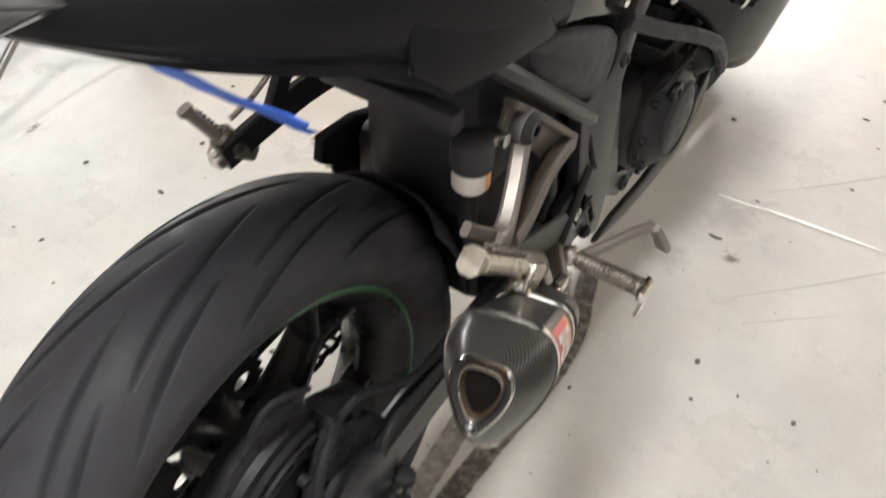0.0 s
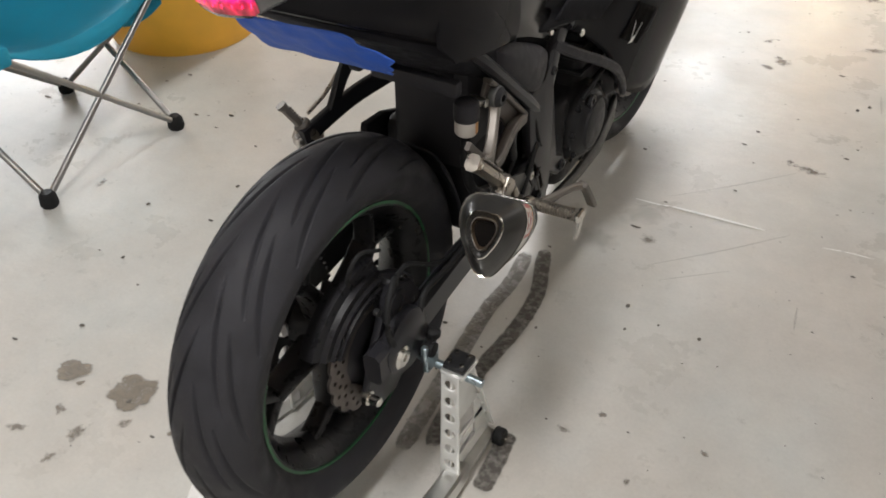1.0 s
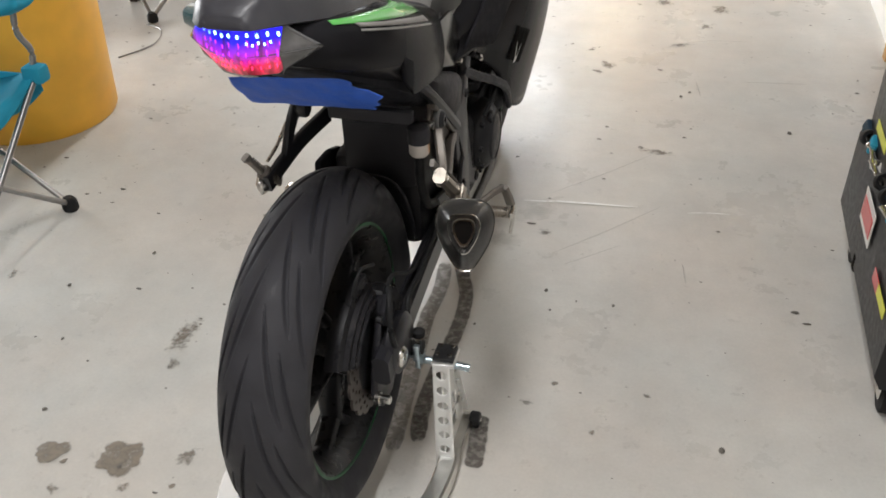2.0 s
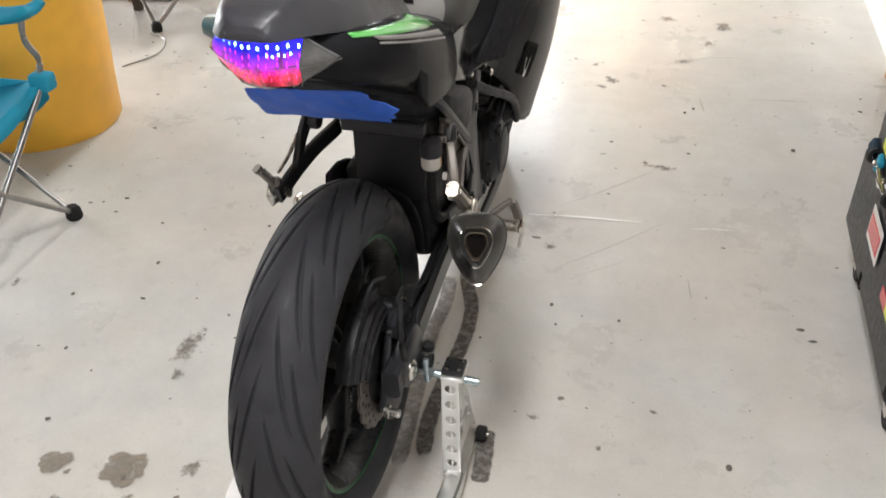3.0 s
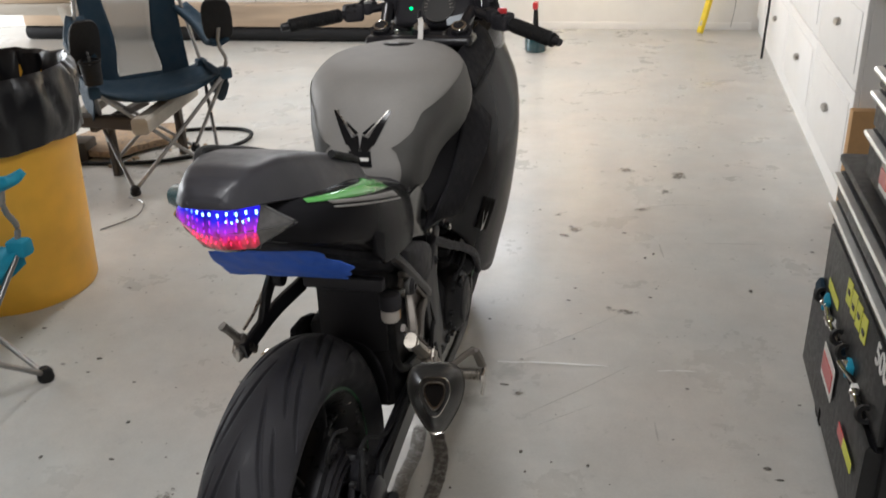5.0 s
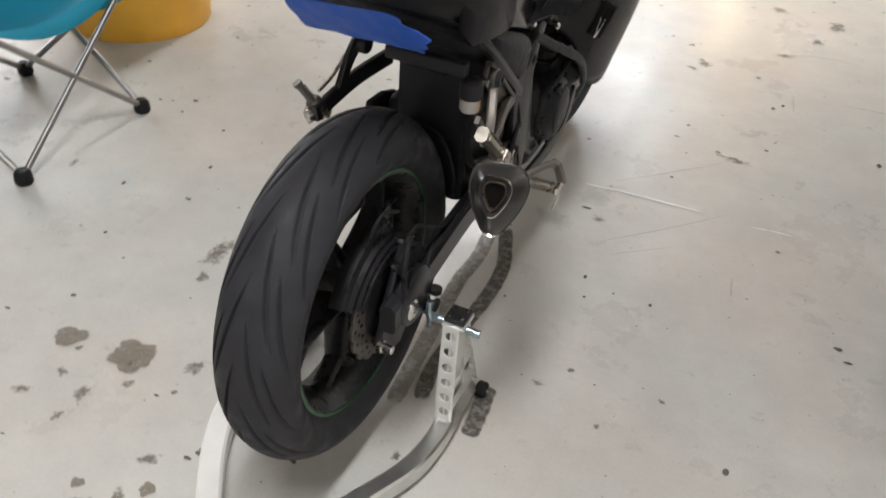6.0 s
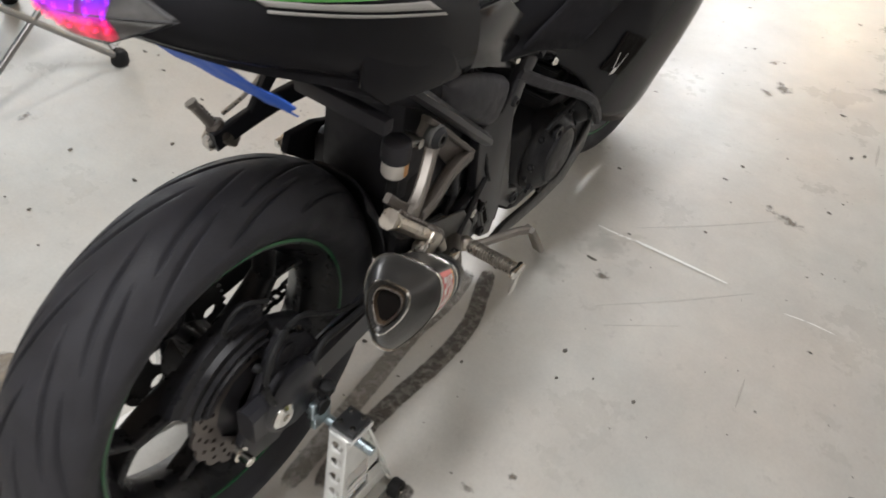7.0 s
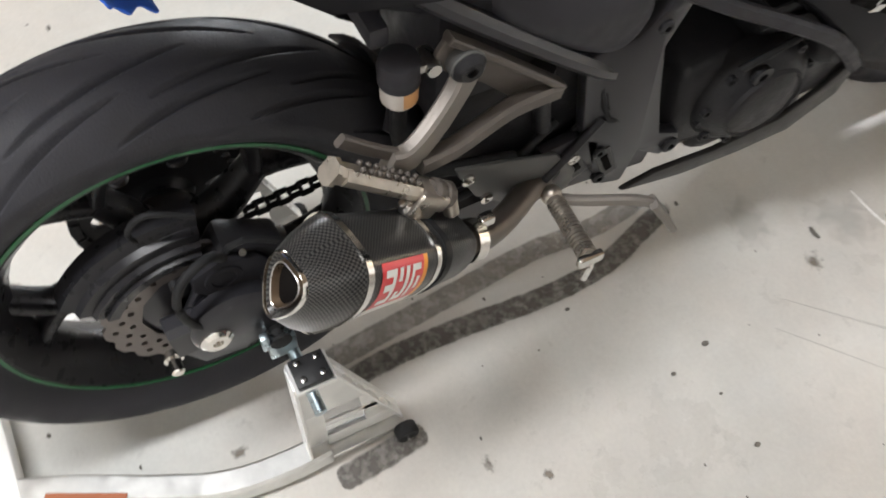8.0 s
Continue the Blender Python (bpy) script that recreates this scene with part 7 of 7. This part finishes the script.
# ---- folding chairs ----
def folding_chair(at, rz, cloth, label, k=1.0, back_mesh=False, cup=False):
    """A tube folding chair; it faces its own +y."""
    c = thing("folding_chair", label, "folding chair", at, "folding camp chairs", rz)
    wx, wy, sx, sy, sz = (0.188 if cup else 0.228) * k, 0.228 * k, (0.27 if cup else 0.25) * k, (0.20 if cup else 0.235) * k, (0.45 if cup else 0.42) * k
    feet = {(i, j): Vector((i * wx, j * wy, 0.02)) for i in (-1, 1) for j in (-1, 1)}
    tops = {(i, j): Vector((i * sx, j * sy, sz if j > 0 else sz * 0.92)) for i in (-1, 1) for j in (-1, 1)}
    for (i, j), f in feet.items():
        part("foot", lathe([(0, -0.02), (0.020, -0.02), (0.024, -0.012), (0.022, 0.012), (0.014, 0.022), (0, 0.022)], Matrix.Translation(f), 16), "rubber2", c, "round black foot")
    for j in (-1, 1):
        for i in (-1, 1):
            part("leg", rod(feet[(i, j)], tops[(-i, j)], 0.0085 * k, seg=10), "tubegrey", c)
    for i in (-1, 1):
        for j in (-1, 1):
            part("side_leg", rod(feet[(i, j)], tops[(i, -j)], 0.0085 * k, seg=10), "tubegrey", c)
    # sagging seat cloth
    rows = []
    for v in np.linspace(-1, 1, 13):
        row = []
        for u in np.linspace(-1, 1, 13):
            sag = (0.075 if cup else 0.085) * k * (1 - u * u) * (1 - 0.55 * v * v) + 0.035 * k * (1 - v * v) + (0.05 * k * (1 - u * u) if v > 0.9 else 0)
            row.append((sx * u, sy * v * 1.02, (sz + 0.01) * (1 - 0.04 * (1 - v)) - sag))
        rows.append(row)
    seat = part("seat", loft(rows, False, False), cloth, c, "sagging canvas seat")
    thicken(seat, 0.006, 0)
    for i in (-1, 1):
        hang = [[(i * sx * 1.01, sy * v, sz * 0.99), (i * sx * 1.03, sy * v, sz * 0.99 - 0.05 * k - 0.11 * k * (1 - v * v))] for v in np.linspace(-1, 1, 9)]
        thicken(part("side_flap", shell(hang, 5, 20), cloth, seat), 0.004, 0)
        for j in (-1, 1):
            part("corner_pocket", box((0.05 * k, 0.06 * k, 0.05 * k), Matrix.Translation((i * sx, j * sy, tops[(i, j)].z)), 0.012), cloth, seat)
    # back posts, arms, back cloth
    for i in (-1, 1):
        part("back_post", rod(tops[(i, -1)], (i * (0.195 if back_mesh else 0.24) * k, -sy - 0.10 * k, 0.93 * k), 0.0085 * k, seg=10), "tubegrey", c)
        part("arm_post", tube([(i * sx, sy * 0.98, sz + 0.01), (i * (sx + 0.012), sy * 0.99, sz + 0.06 * k), (i * (sx - 0.010), sy * 0.96, sz + 0.12 * k), (i * sx, sy * 0.98, sz + 0.19 * k)], 0.0085 * k, 10, 16), "tubegrey", c)
        line = ((-sy - 0.075, 0.690 * k), (-0.10, 0.625 * k), (sy * 0.45, 0.580 * k), (sy * 0.95, 0.600 * k)) if cup else ((-sy - 0.03, 0.60 * k), (-0.05, 0.60 * k), (sy * 0.8, 0.61 * k), (sy * 1.15, 0.64 * k))
        inset = 0.045 if cup else 0.0
        arm = [[(i * (sx - 0.035 * k - (inset if y < -sy else 0)), y, z), (i * (sx - (inset if y < -sy else 0)), y, z - 0.012 * k), (i * (sx + 0.035 * k - (inset if y < -sy else 0)), y, z)] for y, z in line]
        a = part("arm_pad", shell(arm, 7, 18), cloth, c, "padded canvas armrest")
        thicken(a, 0.022 * k)
        if cup:
            oval = [(0.062 * k * math.copysign(abs(math.cos(q)) ** 0.6, math.cos(q)), (0.115 if i > 0 else 0.095) * k * math.copysign(abs(math.sin(q)) ** 0.6, math.sin(q))) for q in np.linspace(0, 2 * math.pi, 28, endpoint=False)]
            part("arm_end", plate(oval, 0.020 * k, Matrix.Translation((i * (sx - 0.005), sy * 1.03, (0.625 if i > 0 else 0.668) * k)) @ pose(0, 0, 0, 72, 0, i * 14), 0.005), "rubber2", a, "dark padded flap at the end of the armrest")
            if i > 0:
                part("cup_holder", lathe([(0.036, 0), (0.038, 0), (0.043, 0.09), (0.040, 0.09)], Matrix.Translation((i * (sx - 0.005), sy * 1.18, 0.49 * k)), 20, True), "rubber2", a, "mesh cup holder")
                part("cup_ring", lathe([(0.040, 0.0), (0.047, 0.0), (0.047, 0.010), (0.040, 0.010)], Matrix.Translation((i * (sx - 0.005), sy * 1.18, 0.578 * k)), 20, True), "rubber2", a, "black ring of the cup holder")
    def back_at(u, v):
        return ((0.215 if back_mesh else 0.26) * k * u * (1 - 0.06 * v), -sy - 0.012 - 0.10 * k * v - 0.03 * k * (1 - u * u), sz * 0.92 + (0.95 * k - sz * 0.92) * v)
    cuts = ((-1.0, -0.52, cloth), (-0.52, 0.52, "mesh"), (0.52, 1.0, cloth)) if back_mesh else ((-1.0, 1.0, cloth),)
    for u0, u1, mat in cuts:
        vt = 0.66 if (back_mesh and mat == "mesh") else 1.0
        def side(u, v):
            return u if abs(u) > 0.9 else math.copysign(float(np.interp(v, (-0.13, 0.02, 0.26, 0.66), (0.40, 0.46, 0.37, 0.52))), u)
        st = [[back_at(u, v) for u in np.linspace(side(u0, v), side(u1, v), 7)] for v in np.linspace((-0.02 if mat == "mesh" else -0.13) if back_mesh else 0.0, vt, 8)]
        thicken(part("back_panel", shell(st, 9, 16), mat, c, "canvas back" if mat != "mesh" else "see-through grey mesh"), 0.005, 0)
    if back_mesh:
        st = [[back_at(u, v) for u in np.linspace(-0.52, 0.52, 7)] for v in np.linspace(0.66, 1.0, 4)]
        thicken(part("back_panel", shell(st, 9, 8), cloth, c, "canvas head panel"), 0.005, 0)
        part("head_seam", tube([back_at(u, 0.665) for u in np.linspace(-0.98, 0.98, 9)], 0.003, 6, 20), "tubegrey", c, "pale seam under the head panel")
        st = [[back_at(u, v) for u in np.linspace(-0.47, 0.47, 7)] for v in np.linspace(-0.13, -0.02, 3)]
        thicken(part("back_panel", shell(st, 9, 5), cloth, c, "canvas back"), 0.005, 0)
    return c


folding_chair((-1.367, 0.530, 0), -90, "turq", "turquoise canvas folding chair with grey steel legs", 1.0)
folding_chair((-1.700, 2.500, 0), -138, "navy", "dark blue folding chair with a mesh back and cup holders", 1.06, True, True)


# ---- marks on the floor ----
def floor_patch(name, outline, mat, label, category, group="", z=0.002, rim=0.30):
    """A thin stain with an inner ring, so that the edge can fade; the edge value runs from 0 to 1."""
    b = bmesh.new()
    c = Vector((sum(p[0] for p in outline) / len(outline), sum(p[1] for p in outline) / len(outline), 0))
    outer = [b.verts.new((x, y, z)) for x, y in outline]
    inner = [b.verts.new(Vector((x, y, z)).lerp(Vector((c.x, c.y, z)), rim)) for x, y in outline]
    n = len(outer)
    for k in range(n):
        b.faces.new((outer[k], outer[(k + 1) % n], inner[(k + 1) % n], inner[k]))
    b.faces.new(inner)
    bmesh.ops.recalc_face_normals(b, faces=b.faces)
    ob = solo(name, b, mat, label, category, group)
    at = ob.data.attributes.new("edge", "FLOAT", "POINT")
    for k in range(2 * n):
        at.data[k].value = 0.0 if k < n else 1.0
    return ob


def blob(cx, cy, rx, ry, seed, n=22, rough=0.35, turn=0.0):
    out = []
    for k in range(n):
        a = 2 * math.pi * k / n
        r = 1 + rough * (0.6 * noise.noise(Vector((math.cos(a) * 1.1 + seed * 3.1, math.sin(a) * 1.1, seed))) + 0.20 * noise.noise(Vector((math.cos(a) * 4.3, math.sin(a) * 4.3 + seed, seed))))
        x, y = rx * r * math.cos(a), ry * r * math.sin(a)
        out.append((cx + x * math.cos(turn) - y * math.sin(turn), cy + x * math.sin(turn) + y * math.cos(turn)))
    return out


def floor_strip(name, path, w, mat, label, category, group="", z=0.002, ends=0.05):
    """A mark drawn along a curve, faded at its sides."""
    pts = [Vector((*p, z)) for p in spline(path, 30)]
    b = bmesh.new()
    rows, vals = [], []
    for k, p in enumerate(pts):
        d = (pts[min(k + 1, 29)] - pts[max(k - 1, 0)]).normalized()
        s = Vector((-d.y, d.x, 0))
        f = min(1.0, math.sqrt(max(0.02, min(k, 29 - k) / 29 / ends))) if ends else 1.0
        rows.append([b.verts.new(p + s * w * 0.5 * f * c) for c in (-1, -0.72, 0.72, 1)])
        vals += [0.0, 1.0, 1.0, 0.0] if 0 < k < 29 else [0, 0, 0, 0]
    for r0, r1 in zip(rows, rows[1:]):
        for j in range(3):
            b.faces.new((r0[j], r0[j + 1], r1[j + 1], r1[j]))
    bmesh.ops.recalc_face_normals(b, faces=b.faces)
    ob = solo(name, b, mat, label, category, group)
    at = ob.data.attributes.new("edge", "FLOAT", "POINT")
    for k, v in enumerate(vals):
        at.data[k].value = v
    return ob


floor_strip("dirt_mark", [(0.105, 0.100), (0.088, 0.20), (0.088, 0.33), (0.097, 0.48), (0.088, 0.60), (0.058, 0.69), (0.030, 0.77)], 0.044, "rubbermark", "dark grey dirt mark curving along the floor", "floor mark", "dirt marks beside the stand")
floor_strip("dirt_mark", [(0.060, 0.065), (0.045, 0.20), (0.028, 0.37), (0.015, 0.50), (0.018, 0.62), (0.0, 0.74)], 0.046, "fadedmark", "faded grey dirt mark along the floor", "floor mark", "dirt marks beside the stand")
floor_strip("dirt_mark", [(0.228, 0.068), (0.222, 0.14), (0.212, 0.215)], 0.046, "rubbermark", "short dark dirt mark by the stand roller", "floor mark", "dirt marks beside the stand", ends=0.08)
for k, (cx, cy, rx, ry) in enumerate(((-0.474, -0.068, 0.046, 0.042), (-0.627, -0.080, 0.034, 0.026), (-0.585, -0.098, 0.009, 0.006), (-0.23, -0.316, 0.013, 0.014), (-0.345, -0.362, 0.014, 0.013), (-0.335, -0.105, 0.007, 0.006))):
    floor_patch("oil_stain", blob(cx, cy, rx * 1.12, ry * 1.12, k + 1.3, 44, 0.9, 0.3 * k), "oil", "brown oil stain on the painted floor", "stain", "oil stains on the floor", rim=0.2)
for k, (cx, cy, rx, ry) in enumerate(((-0.535, 0.300, 0.035, 0.095), (-0.508, 0.214, 0.024, 0.027), (-0.346, -0.035, 0.045, 0.030), (-1.104, 0.441, 0.034, 0.020), (0.678, 2.713, 0.094, 0.053), (0.442, 2.77, 0.06, 0.042), (0.515, 1.428, 0.087, 0.022), (0.532, 2.307, 0.065, 0.026), (0.249, 2.002, 0.025, 0.03),
                                       (0.302, 0.272, 0.015, 0.020), (0.348, 0.341, 0.012, 0.014), (0.443, 0.218, 0.012, 0.013), (0.543, 0.348, 0.012, 0.009), (0.127, -0.038, 0.014, 0.022), (-0.562, -0.167, 0.024, 0.021), (-0.492, -0.192, 0.036, 0.022), (-0.491, -0.257, 0.024, 0.016), (-0.27, -0.26, 0.022, 0.032),
                                       (-0.263, -0.349, 0.022, 0.022), (-0.302, -0.393, 0.034, 0.024), (0.282, 2.073, 0.034, 0.052), (0.205, 2.207, 0.027, 0.022), (0.625, 2.511, 0.047, 0.025), (0.448, 1.451, 0.020, 0.018), (0.233, 0.923, 0.035, 0.024), (-0.43, -0.13, 0.02, 0.02), (-0.60, -0.24, 0.03, 0.02))):
    floor_patch("dirt_patch", blob(cx, cy, rx * 1.5, ry * 1.5, k + 3.7, 30, 0.9, 0.5 * k), "splatter", "broken brown dirt patch on the painted floor", "dirt patch", "dirt patches on the floor", rim=0.85)
for k, (cx, cy, rx, ry) in enumerate(((-0.25, 0.62, 0.06, 0.20), (0.12, 0.86, 0.10, 0.06), (0.19, 1.02, 0.08, 0.08), (-0.95, 1.9, 0.14, 0.06))):
    floor_patch("grey_smear", blob(cx, cy, rx, ry, k + 9.7, 40, 0.8, -0.4 * k), "smear", "faint grey smear on the painted floor", "smear", "smears on the floor", rim=0.9)
floor_strip("scrape", [(0.138, 1.072), (0.20, 1.076), (0.247, 1.084), (0.34, 1.091), (0.475, 1.098)], 0.011, "scrape", "pale scrape in the floor paint", "scrape", "scrapes on the floor", ends=0.35)
floor_strip("scrape", [(0.60, 1.094), (0.66, 1.106), (0.72, 1.110)], 0.005, "scrape", "thin pale scrape in the floor paint", "scrape", "scrapes on the floor", ends=0.3)
for k, (pts, w) in enumerate((([(0.214, 1.122), (0.35, 1.26), (0.487, 1.413)], 0.006), ([(0.262, 0.822), (0.40, 0.965), (0.532, 1.116)], 0.006), ([(0.60, 0.849), (0.611, 0.763)], 0.006), ([(0.45, 2.25), (0.62, 2.36), (0.80, 2.38)], 0.008), ([(0.75, 2.0), (0.98, 2.02)], 0.008), ([(0.62, 1.85), (0.60, 1.98)], 0.008), ([(0.90, 2.9), (1.05, 2.85)], 0.010), ([(0.30, 0.78), (0.44, 0.90)], 0.004))):
    floor_strip("scuff", pts, w, "thinmark", "thin dark scuff line on the floor", "scuff", "scuffs on the floor", ends=0.4)

# known dark crumbs, and a scatter of specks as one object
for x, y, r in ((0.277, 0.667, 0.006), (0.445, 0.641, 0.005), (0.554, 1.845, 0.007), (0.298, 0.593, 0.004), (0.899, 1.635, 0.009), (-0.782, 0.608, 0.006), (-0.927, 0.431, 0.006), (0.701, 0.225, 0.008), (0.132, 0.503, 0.004), (-0.60, 1.65, 0.007), (-0.817, 0.239, 0.005), (0.582, 1.883, 0.007), (0.356, 0.64, 0.003), (-0.465, -0.085, 0.006)):
    solo("crumb", ball(r * 0.8, (x, y, r * 0.22), 1.0, 1.4, 0.4, 8), "speck", "small dark crumb of dirt on the floor", "dirt crumb", "dirt crumbs on the floor")
rnd = random.Random(11)
verts, faces = [], []
for k in range(900):
    x, y = rnd.uniform(-2.4, 1.2), rnd.uniform(-0.5, 4.5)
    r = 0.0012 + 0.0045 * rnd.random() ** 3.2
    n = 7
    a0 = rnd.random() * 6
    base = len(verts)
    st = 1 + rnd.random() * 1.2
    for j in range(n):
        a = a0 + 2 * math.pi * j / n
        rr = r * (0.7 + 0.6 * rnd.random())
        verts.append((x + rr * math.cos(a) * st, y + rr * math.sin(a), 0.0011))
    verts.append((x, y, 0.0011 + r * 0.35))
    faces += [(base + j, base + (j + 1) % n, base + n) for j in range(n)]
me = bpy.data.meshes.new("specks")
me.from_pydata(verts, [], faces)
me.materials.append(M["speck"])
tagged(new("floor_specks", me), "scatter of fine dark specks on the floor", "specks", kind="stuff")
